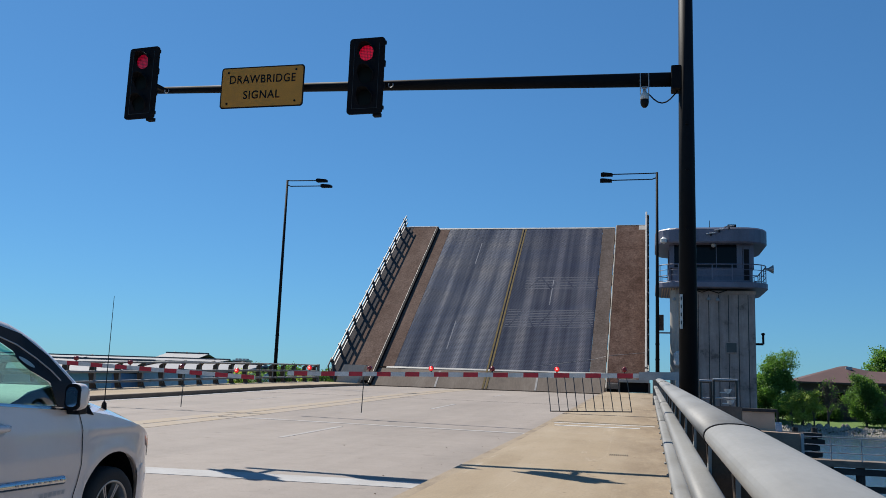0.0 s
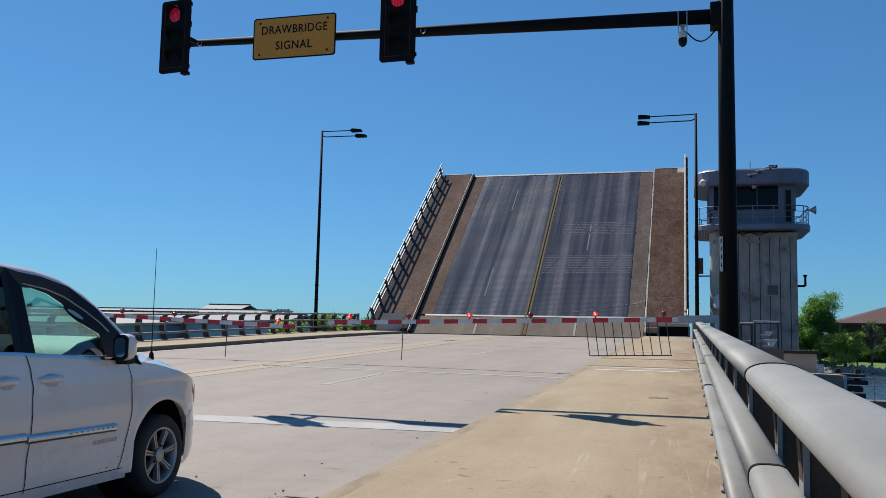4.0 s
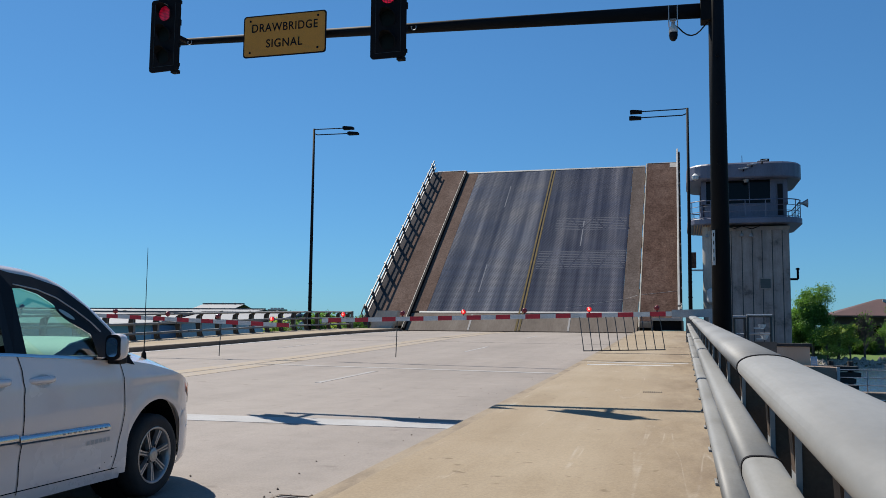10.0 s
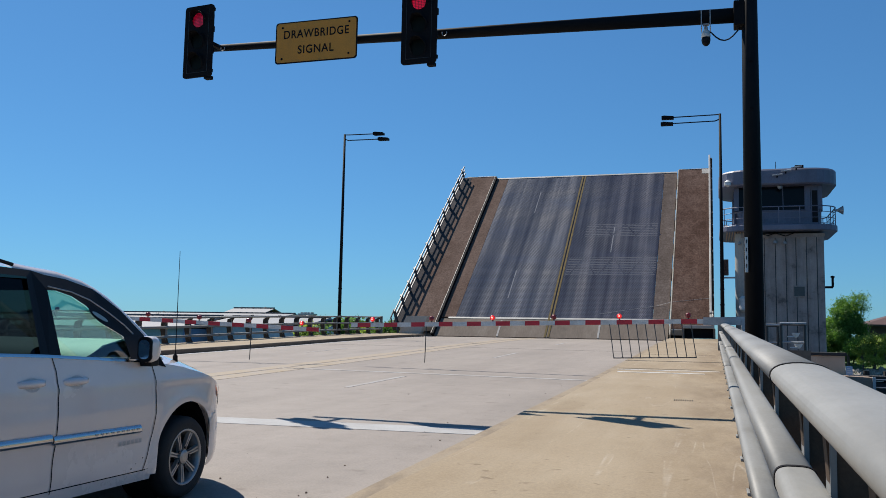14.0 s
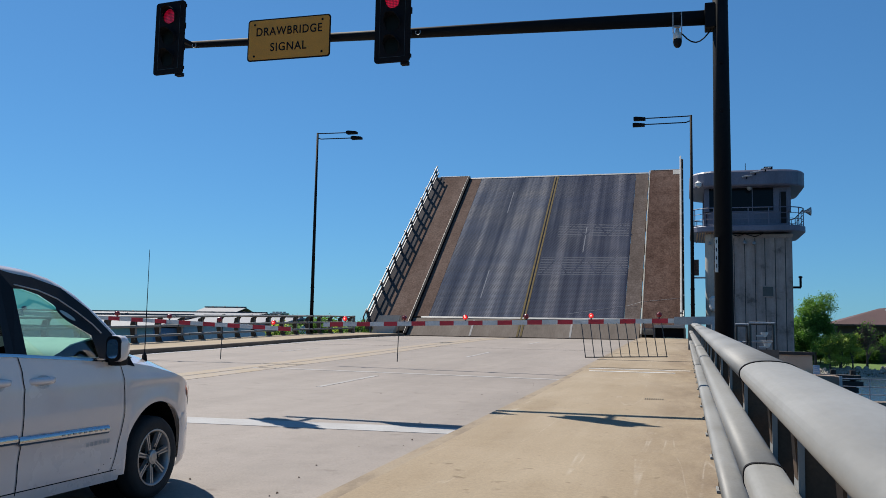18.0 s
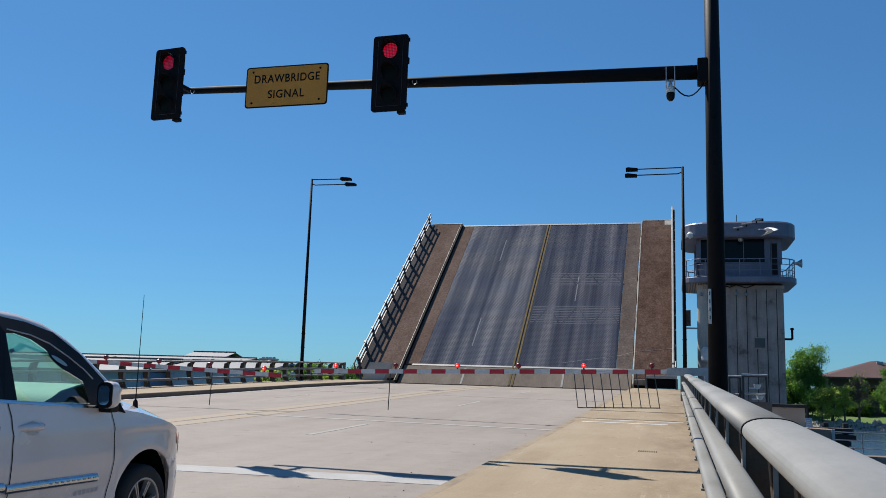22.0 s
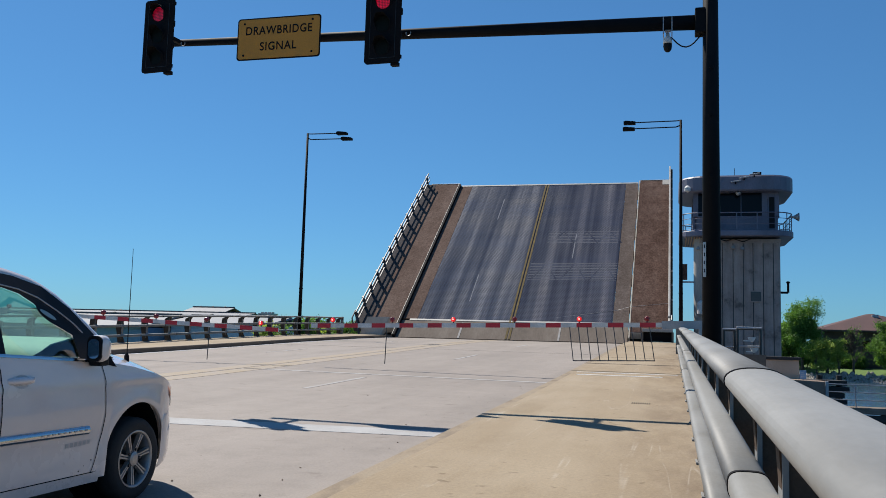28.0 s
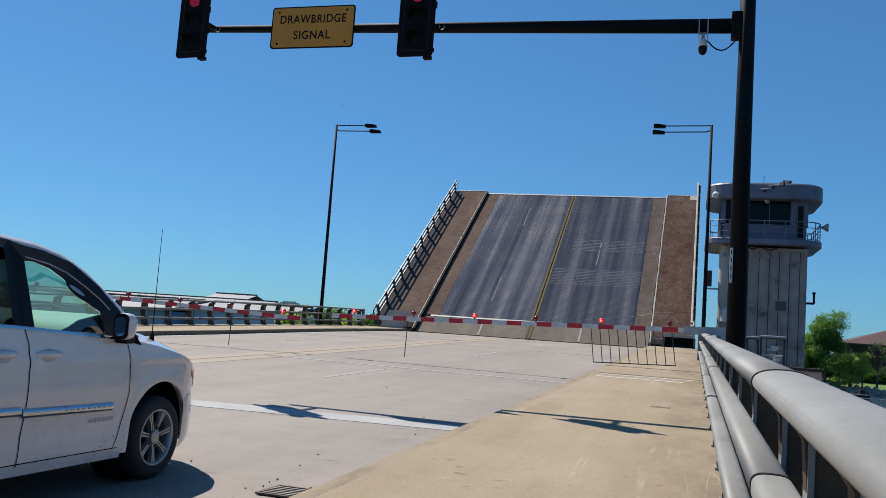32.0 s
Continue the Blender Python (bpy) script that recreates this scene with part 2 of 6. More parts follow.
def grating():
    """Open steel grid: bright worn bar tops in long streaks over dark cells."""
    m, nt, b = shader("steel_grating", 0.9, 0.0)
    v = coords(nt)
    br = nt.nodes.new("ShaderNodeTexBrick")
    br.inputs["Scale"].default_value = 1.0
    br.inputs["Mortar Size"].default_value = 0.022
    br.inputs["Brick Width"].default_value = 0.112
    br.inputs["Row Height"].default_value = 0.14
    br.inputs["Mortar Smooth"].default_value = 0.3
    nt.links.new(v, br.inputs["Vector"])
    streak = noise_tex(nt, coords(nt, (1.0, 0.025, 1)), 1.0, 3, 0.55)
    bar = ramp(nt, streak, [(0.35, (0.05, 0.059, 0.085)), (0.5, (0.108, 0.117, 0.143)), (0.65, (0.245, 0.24, 0.25))])
    patch = noise_tex(nt, coords(nt, (0.12, 0.25, 1)), 1.0, 3, 0.5)
    bar = mix(nt, bar, ramp(nt, patch, [(0.38, (0.7, 0.78, 0.95)), (0.6, (1.15, 1.1, 1.05))]), 0.8, "MULTIPLY")
    cell = ramp(nt, streak, [(0.35, (0.033, 0.039, 0.056)), (0.65, (0.112, 0.112, 0.122))])
    b.inputs["Specular IOR Level"].default_value = 0.0
    # the outbound half carries less wear than the inbound one
    half = nt.nodes.new("ShaderNodeSeparateXYZ")
    nt.links.new(v, half.inputs[0])
    lane = node(nt, "ShaderNodeMapRange")
    lane.inputs[1].default_value, lane.inputs[2].default_value = -1.0, 3.0
    nt.links.new(half.outputs[0], lane.inputs[0])
    wear = ramp(nt, lane.outputs[0], [(0.0, (1.0, 1.01, 1.02)), (1.0, (0.82, 0.82, 0.87))])
    nt.links.new(mix(nt, mix(nt, cell, bar, br.outputs["Fac"]), wear, 1.0, "MULTIPLY"), b.inputs["Base Color"])
    bump(nt, b, br.outputs["Fac"], 0.8, 0.03)
    return m


def brown_concrete(name="stained_leaf_concrete", low=(0.062, 0.037, 0.029), mid=(0.09, 0.057, 0.046), high=(0.132, 0.092, 0.077), rust=0.8):
    m, nt, b = shader(name, 0.95)
    b.inputs["Specular IOR Level"].default_value = 0.03
    v = coords(nt)
    a = noise_tex(nt, coords(nt, (0.5, 0.25, 1)), 0.8, 7, 0.7)
    base = ramp(nt, a, [(0.3, low), (0.5, mid), (0.72, high)])
    s = noise_tex(nt, coords(nt, (1.6, 1.0, 1)), 1.3, 7, 0.75)
    base = mix(nt, base, ramp(nt, s, [(0.3, (0.62, 0.56, 0.53)), (0.5, (1, 1, 1)), (0.7, (1.45, 1.42, 1.4))]), rust, "MULTIPLY")
    g = noise_tex(nt, coords(nt, (1.5, 1.2, 1)), 5, 6, 0.8)
    base = mix(nt, base, ramp(nt, g, [(0.34, (0.5, 0.48, 0.46)), (0.5, (1, 1, 1)), (0.66, (1.55, 1.55, 1.55))]), 0.35 + 0.6 * rust, "MULTIPLY")
    nt.links.new(base, b.inputs["Base Color"])
    bump(nt, b, g, 0.4, 0.01)
    return m


def tower_concrete():
    m, nt, b = shader("weathered_tower_concrete", 0.85)
    v = coords(nt)
    a = noise_tex(nt, v, 0.55, 7, 0.7)
    base = ramp(nt, a, [(0.36, (0.155, 0.122, 0.106)), (0.46, (0.335, 0.272, 0.24)), (0.68, (0.44, 0.362, 0.32))])
    s = noise_tex(nt, coords(nt, (2.5, 2.5, 0.22)), 1.0, 5, 0.7)
    base = mix(nt, base, ramp(nt, s, [(0.3, (0.6, 0.6, 0.62)), (0.6, (1.1, 1.1, 1.1))]), 0.7, "MULTIPLY")
    g = noise_tex(nt, v, 18, 4, 0.8)
    base = mix(nt, base, ramp(nt, g, [(0.3, (0.8, 0.8, 0.8)), (0.7, (1.15, 1.15, 1.15))]), 0.6, "MULTIPLY")
    nt.links.new(base, b.inputs["Base Color"])
    bump(nt, b, g, 0.3, 0.01)
    return m


def water_mat():
    m, nt, b = shader("river_water", 0.16, 0, (0.028, 0.052, 0.078))
    v = coords(nt, (1, 1.6, 1))
    n1, n2 = noise_tex(nt, v, 0.9, 4, 0.6), noise_tex(nt, v, 0.12, 3, 0.6)
    h = mix(nt, n1, n2, 0.4)
    bump(nt, b, h, 0.6, 0.35)
    return m


def leaf_mat(name, dark, light):
    m, nt, b = shader(name, 0.6)
    geo = nt.nodes.new("ShaderNodeNewGeometry")
    c = ramp(nt, geo.outputs["Random Per Island"], [(0.0, dark), (1.0, light)])
    nt.links.new(c, b.inputs["Base Color"])
    tr = nt.nodes.new("ShaderNodeBsdfTranslucent")
    nt.links.new(mix(nt, c, (1.3, 1.35, 0.8), 1.0, "MULTIPLY"), tr.inputs[0])
    both = nt.nodes.new("ShaderNodeMixShader")
    both.inputs[0].default_value = 0.5
    nt.links.new(b.outputs[0], both.inputs[1])
    nt.links.new(tr.outputs[0], both.inputs[2])
    nt.links.new(both.outputs[0], nt.nodes["Material Output"].inputs[0])
    return m


M = {}
M["road"] = concrete_road()
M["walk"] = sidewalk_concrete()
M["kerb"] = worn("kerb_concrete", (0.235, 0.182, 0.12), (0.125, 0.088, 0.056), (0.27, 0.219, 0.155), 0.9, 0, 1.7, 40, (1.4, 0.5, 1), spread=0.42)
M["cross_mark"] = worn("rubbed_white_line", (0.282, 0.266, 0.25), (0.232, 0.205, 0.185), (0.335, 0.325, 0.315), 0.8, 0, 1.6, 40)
# far kerb concrete, darkened for the shade on its road-side face
M["shaded_kerb"] = worn("shaded_kerb_concrete", (0.12, 0.09, 0.066), (0.075, 0.056, 0.042), (0.17, 0.135, 0.1), 0.9, 0, 0.8, 30)
M["white_line"] = worn("worn_white_line", (0.31, 0.305, 0.3), (0.235, 0.215, 0.2), (0.36, 0.36, 0.355), 0.8, 0, 1.1, 40)
M["faint_line"] = worn("faded_white_line", (0.275, 0.26, 0.247), (0.241, 0.2158, 0.1966), (0.3497, 0.3428, 0.3367), 0.8, 0, 3.0, 40)
M["yellow_line"] = worn("faded_yellow_line", (0.262, 0.213, 0.158), (0.24, 0.205, 0.18), (0.282, 0.217, 0.135), 0.8, 0, 1.2, 40)
M["leaf_yellow"] = worn("leaf_yellow_line", (0.135, 0.1, 0.045), (0.085, 0.07, 0.045), (0.2, 0.14, 0.05), 0.9, 0, 2.0, 20)
M["leaf_white"] = worn("leaf_white_line", (0.18, 0.185, 0.21), (0.11, 0.115, 0.14), (0.25, 0.255, 0.28), 0.9, 0, 2.0, 20)
M["bright_line"] = worn("white_edge_line", (0.5, 0.5, 0.5), (0.42, 0.41, 0.4), (0.55, 0.55, 0.55), 0.8, 0, 3.0, 40)
M["joint"] = worn("joint_filler", (0.073, 0.066, 0.062), (0.044, 0.04, 0.036), (0.117, 0.11, 0.102), 0.9)
M["alu"] = worn("weathered_aluminium", (0.2, 0.2, 0.192), (0.145, 0.139, 0.124), (0.232, 0.233, 0.228), 0.6, 0.0, 1.9, 60, (0.93, 0.3, 0.93), relief=0.12, dist=0.001, amp=0.5)
# dark copy of the aluminium: the shade on the post webs is its colour
M["shaded_alu"] = worn("shaded_aluminium", (0.085, 0.058, 0.041), (0.06, 0.042, 0.03), (0.11, 0.08, 0.057), 0.8, 0.0, 2.0, 60)
M["black"] = paint("black_pole_paint", (0.008, 0.008, 0.009), 0.7, 0, 0.2, 2.0)
M["mast"] = worn("chalky_black_mast_paint", (0.0075, 0.0085, 0.0105), (0.005, 0.0055, 0.007), (0.015, 0.0165, 0.02), 0.6, 0, 1.5, 30, (1, 1, 0.25))
M["matt_black"] = paint("matt_black", (0.0085, 0.0085, 0.010), 0.8)
M["sign"] = paint("sign_yellow", (0.56, 0.245, 0.024), 0.55, 0, 0.06)
M["ink"] = paint("sign_black", (0.008, 0.008, 0.009), 0.7)
M["red_led"] = led("red_signal_lens", 0.36, (1, 0.005, 0.05))
M["red_led_dim"] = led("red_signal_lens_angled", 0.2, (1, 0.01, 0.08))
M["dark_lens"] = paint("unlit_lens", (0.004, 0.007, 0.006), 0.6)
M["grate"] = grating()
M["brown"] = brown_concrete()
M["leaf_grey"] = brown_concrete("smooth_leaf_concrete", (0.094, 0.062, 0.049), (0.128, 0.089, 0.072), (0.17, 0.123, 0.102), 0.45)
M["strip"] = brown_concrete("grey_edge_strip", (0.05, 0.046, 0.046), (0.07, 0.065, 0.066), (0.09, 0.085, 0.087), 0.3)
M["shoulder"] = brown_concrete("grey_leaf_shoulder", (0.083, 0.065, 0.056), (0.115, 0.092, 0.081), (0.158, 0.132, 0.12), 0.5)
M["apron"] = worn("apron_concrete", (0.169, 0.1378, 0.1125), (0.1056, 0.0853, 0.0699), (0.2323, 0.1968, 0.1642), 0.9, 0, 0.8, 14, (0.704, 0.1968, 0.608))
M["edge"] = worn("edge_steel", (0.3175, 0.3115, 0.2984), (0.1905, 0.1844, 0.1714), (0.3811, 0.3811, 0.368), 0.6, 0.1, 1.2, 20)
M["leaf_kerb"] = worn("worn_leaf_kerb", (0.4, 0.36, 0.3), (0.13, 0.095, 0.07), (0.52, 0.48, 0.42), 0.9, 0, 1.6, 9)
M["rail_steel"] = paint("dark_rail_steel", (0.05, 0.05, 0.05), 0.45, 0.4)
M["brace"] = worn("sunlit_brace_steel", (0.088, 0.096, 0.122), (0.056, 0.063, 0.085), (0.12, 0.127, 0.15), 0.9, 0, 1.5, 12)
M["leaf_rail"] = paint("dull_leaf_rail_steel", (0.13, 0.13, 0.13), 0.5, 0.3)
M["tower"] = tower_concrete()
# lighter than the shaft: the sun on the column is put into this colour
M["pale_concrete"] = worn("pale_sunlit_concrete", (0.42, 0.385, 0.34), (0.3, 0.27, 0.235), (0.5, 0.46, 0.42), 0.85, 0, 0.9, 20, (1, 1, 0.3))
M["tower_paint"] = worn("blue_grey_paint", (0.1479, 0.1498, 0.1988), (0.0919, 0.0936, 0.1252), (0.1958, 0.1989, 0.258), 0.5, 0, 0.6, 30, (0.7992, 0.78, 0.2538), 0.08)
M["dark_glass"] = glass("dark_glass", (0.06, 0.07, 0.075), 0.02, 1.5)
M["clear_glass"] = glass("green_tinted_glass", (0.4, 0.68, 0.62), 0.01, 1.35)
M["dark_int"] = paint("dark_interior", (0.02, 0.021, 0.023), 0.8)
M["dull_pane"] = paint("dull_brown_louvre", (0.075, 0.068, 0.062), 0.35)
M["notice"] = paint("pale_blue_board", (0.3, 0.42, 0.55), 0.5)
M["red"] = paint("gate_red", (0.5, 0.02, 0.035), 0.4)
M["white"] = worn("gate_white", (0.62, 0.62, 0.6), (0.45, 0.44, 0.42), (0.72, 0.72, 0.7), 0.5, 0, 2.0, 30)
M["lamp_on"] = glow("lit_red_lens", (0.5, 0.02, 0.02), 0.52, (1, 0.02, 0.02))
M["lamp_core"] = glow("lamp_core", (0.9, 0.3, 0.2), 0.90, (1, 0.5, 0.4))
M["lamp_off"] = paint("unlit_red_lens", (0.22, 0.015, 0.02), 0.3)
M["rust"] = worn("rusty_iron", (0.12, 0.085, 0.06), (0.05, 0.035, 0.025), (0.2, 0.16, 0.125), 0.85, 0, 6.0, 40)
M["slat_iron"] = worn("polished_grate_iron", (0.22, 0.19, 0.165), (0.12, 0.095, 0.08), (0.3, 0.27, 0.25), 0.6, 0.2, 6.0, 40)
M["galv"] = worn("galvanised_steel", (0.36, 0.37, 0.38), (0.24, 0.25, 0.26), (0.46, 0.47, 0.48), 0.5, 0.4, 1.5, 40)
M["van"] = worn("white_car_paint", (0.6521, 0.5895, 0.5631), (0.6095, 0.5445, 0.5107), (0.671, 0.6165, 0.5893), 0.25, 0, 1.2, 50, relief=0.0, dist=0.0002, amp=0.06)
van_bsdf = M["van"].node_tree.nodes["Principled BSDF"]
van_bsdf.inputs["Coat Weight"].default_value, van_bsdf.inputs["Coat Roughness"].default_value = 1.0, 0.04
M["tint_glass"] = glass("tinted_rear_glass", (0.03, 0.046, 0.052), 0.01, 1.25, 0.05)
M["privacy_glass"] = shader("privacy_glass", 0.06, 0, (0.006, 0.008, 0.011))[0]
M["shed_grey"] = worn("dull_sheet_metal", (0.2, 0.205, 0.22), (0.165, 0.17, 0.185), (0.235, 0.24, 0.25), 0.7, 0, 0.08, 2)
M["handle_cup_shade"] = paint("shaded_cup", (0.5, 0.475, 0.455), 0.4)
M["pale_pane"] = paint("pale_daylight_pane", (0.3, 0.37, 0.36), 0.3)
M["grey_mark"] = paint("grey_lettering", (0.42, 0.41, 0.4), 0.4)
M["chrome"] = shader("chrome_trim", 0.16, 1.0, (0.55, 0.57, 0.6))[0]
M["rubber"] = worn("tyre_rubber", (0.02, 0.02, 0.02), (0.013, 0.013, 0.013), (0.035, 0.034, 0.033), 0.85, 0, 6, 60)
M["alloy"] = paint("alloy_wheel", (0.36, 0.35, 0.345), 0.35, 0.7)
M["plastic"] = paint("black_plastic", (0.014, 0.014, 0.015), 0.5)
M["dash"] = paint("mint_grey_dashboard", (0.33, 0.43, 0.375), 0.7)
M["amber"] = paint("amber_lens", (0.6, 0.2, 0.08), 0.2)
M["lampglass"] = paint("headlamp_glass", (0.5, 0.5, 0.5), 0.1)
M["water"] = water_mat()
M["land"] = worn("grassy_land", (0.075, 0.135, 0.025), (0.048, 0.08, 0.019), (0.11, 0.18, 0.036), 0.95, 0, 0.09, 3.0, relief=0.5, dist=0.1)
M["stone"] = worn("rubble_stone", (0.3, 0.268, 0.225), (0.17, 0.152, 0.132), (0.43, 0.39, 0.34), 0.9, 0, 0.6, 6)
M["beige"] = worn("beige_wall", (0.6, 0.44, 0.31), (0.5, 0.36, 0.25), (0.66, 0.5, 0.37), 0.85, 0, 0.7, 20)
M["timber"] = worn("dark_timber", (0.035, 0.032, 0.03), (0.02, 0.02, 0.02), (0.07, 0.065, 0.06), 0.85, 0, 1.0, 20)
M["old_plank"] = worn("weathered_plank", (0.22, 0.165, 0.13), (0.1, 0.075, 0.06), (0.32, 0.26, 0.21), 0.9, 0, 2.5, 25, (0.4, 1, 1))
M["roof_brown"] = worn("brown_shingles", (0.085, 0.044, 0.042), (0.06, 0.031, 0.03), (0.11, 0.06, 0.057), 0.9, 0, 0.15, 4)
M["wall_dark"] = worn("dark_brick_wall", (0.09, 0.06, 0.05), (0.06, 0.045, 0.04), (0.13, 0.09, 0.075), 0.9, 0, 0.3, 6)
M["shed_white"] = worn("white_sheet_metal", (0.526, 0.533, 0.54), (0.438, 0.445, 0.46), (0.584, 0.584, 0.584), 0.6, 0, 0.08, 2)
M["ridge_metal"] = worn("dark_ridge_metal", (0.07, 0.075, 0.085), (0.045, 0.05, 0.06), (0.1, 0.105, 0.115), 0.6, 0, 0.2, 3)
# the blue tone is the shade on the shed walls, put into the colour
M["shed_wall"] = worn("blue_shaded_cladding", (0.2, 0.29, 0.4), (0.16, 0.24, 0.34), (0.25, 0.34, 0.45), 0.7, 0, 0.1, 2)
M["bark"] = worn("bark", (0.09, 0.07, 0.055), (0.05, 0.04, 0.03), (0.14, 0.11, 0.09), 0.9, 0, 1.5, 12)
M["leaf_a"] = leaf_mat("fresh_leaves", (0.062, 0.143, 0.026), (0.163, 0.3, 0.064))
M["leaf_b"] = leaf_mat("deep_leaves", (0.054, 0.12, 0.025), (0.13, 0.24, 0.052))
M["leaf_c"] = leaf_mat("yellow_leaves", (0.21, 0.28, 0.05), (0.42, 0.5, 0.12))
M["feather"] = paint("white_feathers", (0.82, 0.81, 0.79), 0.9)
M["feather_grey"] = paint("grey_feathers", (0.35, 0.36, 0.38), 0.8)
M["bill"] = paint("yellow_bill", (0.6, 0.35, 0.05), 0.5)


for key in ("black", "mast", "matt_black", "dark_lens", "ink", "joint", "shaded_alu", "dark_int", "plastic", "privacy_glass", "apron", "leaf_yellow", "leaf_white", "leaf_kerb"):
    M[key].node_tree.nodes["Principled BSDF"].inputs["Specular IOR Level"].default_value = 0.12


# ---- mesh helpers ----
def part(name, bm, material, parent=None, label="", smooth=False):
    me = bpy.data.meshes.new(name)
    bm.to_mesh(me)
    bm.free()
    me.materials.append(material)
    if smooth:
        for p in me.polygons:
            p.use_smooth = True
    ob = new(name, me)
    ob.parent = parent
    return tagged(ob, label) if label else ob


def twin(ob, name, x=0, y=0, z=0, rz=0, parent=None):
    """Another object on the same mesh."""
    o = new(name, ob.data)
    o.matrix_basis = pose(x, y, z, 0, 0, rz)
    o.parent = parent or ob.parent
    return o


def thing(name, x, y, z, label, category, group="", kind="", rx=0, ry=0, rz=0):
    e = new(name)
    e.matrix_basis = pose(x, y, z, rx, ry, rz)
    e.empty_display_size = 0.2
    return tagged(e, label, category, group, kind)


def box(bm, x0, x1, y0, y1, z0, z1, bevel=0.0):
    vs = [bm.verts.new((x, y, z)) for z in (z0, z1) for y in (y0, y1) for x in (x0, x1)]
    fs = [bm.faces.new([vs[i] for i in f]) for f in ((0, 2, 3, 1), (4, 5, 7, 6), (0, 1, 5, 4), (2, 6, 7, 3), (0, 4, 6, 2), (1, 3, 7, 5))]
    if bevel:
        es = {e for f in fs for e in f.edges}
        bmesh.ops.bevel(bm, geom=list(es), offset=bevel, segments=2, affect="EDGES", profile=0.6)
    return bm


def boxed(x0, x1, y0, y1, z0, z1, bevel=0.0):
    return box(bmesh.new(), x0, x1, y0, y1, z0, z1, bevel)


def tube(bm, a, b, r0, r1=None, n=12, caps=True):
    """A tapered round bar from a to b."""
    a, b = Vector(a), Vector(b)
    r1 = r0 if r1 is None else r1
    d = (b - a).normalized()
    s = d.cross(Vector((0, 0, 1)) if abs(d.z) < 0.9 else Vector((1, 0, 0))).normalized()
    u = s.cross(d)
    rings = []
    for c, r in ((a, r0), (b, r1)):
        rings.append([bm.verts.new(c + (s * math.cos(2 * math.pi * k / n) + u * math.sin(2 * math.pi * k / n)) * r) for k in range(n)])
    for k in range(n):
        bm.faces.new((rings[0][k], rings[0][(k + 1) % n], rings[1][(k + 1) % n], rings[1][k]))
    if caps:
        bm.faces.new(rings[0][::-1])
        bm.faces.new(rings[1])
    return bm


def bar(a, b, r0, r1=None, n=12):
    return tube(bmesh.new(), a, b, r0, r1, n)


def pipe(points, r, n=10):
    bm = bmesh.new()
    for a, b in zip(points, points[1:]):
        tube(bm, a, b, r, r, n)
    return bm


def lathe(profile, n=24, axis="z", caps=True):
    """Turned shape: profile of (radius, height)."""
    bm = bmesh.new()
    rings = []
    for r, h in profile:
        ring = []
        for k in range(n):
            a = 2 * math.pi * k / n
            p = (r * math.cos(a), r * math.sin(a), h)
            p = p if axis == "z" else ((h, p[0], p[1]) if axis == "x" else (p[0], h, p[1]))
            ring.append(bm.verts.new(p))
        rings.append(ring)
    for a, b in zip(rings, rings[1:]):
        for k in range(n):
            bm.faces.new((a[k], a[(k + 1) % n], b[(k + 1) % n], b[k]))
    for ring, flip in ((rings[0], True), (rings[-1], False)):
        if caps and profile[0 if flip else -1][0] > 1e-4:
            bm.faces.new(ring[::-1] if flip else ring)
    bmesh.ops.recalc_face_normals(bm, faces=bm.faces)
    return bm


def prism(outline, z0, z1, plane="xy"):
    """A closed outline pulled from z0 to z1; plane says which two axes the outline is in."""
    bm = bmesh.new()

    def put(p, h):
        return {"xy": (p[0], p[1], h), "xz": (p[0], h, p[1]), "yz": (h, p[0], p[1])}[plane]

    lo = [bm.verts.new(put(p, z0)) for p in outline]
    hi = [bm.verts.new(put(p, z1)) for p in outline]
    n = len(outline)
    for k in range(n):
        bm.faces.new((lo[k], lo[(k + 1) % n], hi[(k + 1) % n], hi[k]))
    bm.faces.new(lo[::-1])
    bm.faces.new(hi)
    bmesh.ops.recalc_face_normals(bm, faces=bm.faces)
    return bm


def rounded(w, h, r, n=5, cx=0, cy=0):
    pts = []
    for sx, sy, a0 in ((1, 1, 0), (-1, 1, 90), (-1, -1, 180), (1, -1, 270)):
        for k in range(n + 1):
            a = radians(a0 + 90 * k / n)
            pts.append((cx + sx * (w / 2 - r) + r * math.cos(a), cy + sy * (h / 2 - r) + r * math.sin(a)))
    return pts


def grid(rows, closed=False):
    """Faces over rows of points."""
    bm = bmesh.new()
    vs = [[bm.verts.new(p) for p in row] for row in rows]
    m = len(vs[0])
    for a, b in zip(vs, vs[1:]):
        for k in range(m if closed else m - 1):
            bm.faces.new((a[k], a[(k + 1) % m], b[(k + 1) % m], b[k]))
    return bm


def sweep(section, ys, height, caps=True):
    """A closed section in x and z, drawn along y on a height that varies with y."""
    bm = grid([[(x, y, z + height(y)) for x, z in section] for y in ys], True)
    bm.verts.ensure_lookup_table()
    n = len(section)
    if caps:
        bm.faces.new([bm.verts[k] for k in range(n)][::-1])
        bm.faces.new([bm.verts[len(bm.verts) - n + k] for k in range(n)])
    bmesh.ops.recalc_face_normals(bm, faces=bm.faces)
    return bm


def ellipse(cx, cz, a, b, n=20, power=2.4):
    pts = []
    for k in range(n):
        t = 2 * math.pi * k / n
        c, s = math.cos(t), math.sin(t)
        pts.append((cx + a * math.copysign(abs(c) ** (2 / power), c), cz + b * math.copysign(abs(s) ** (2 / power), s)))
    return pts


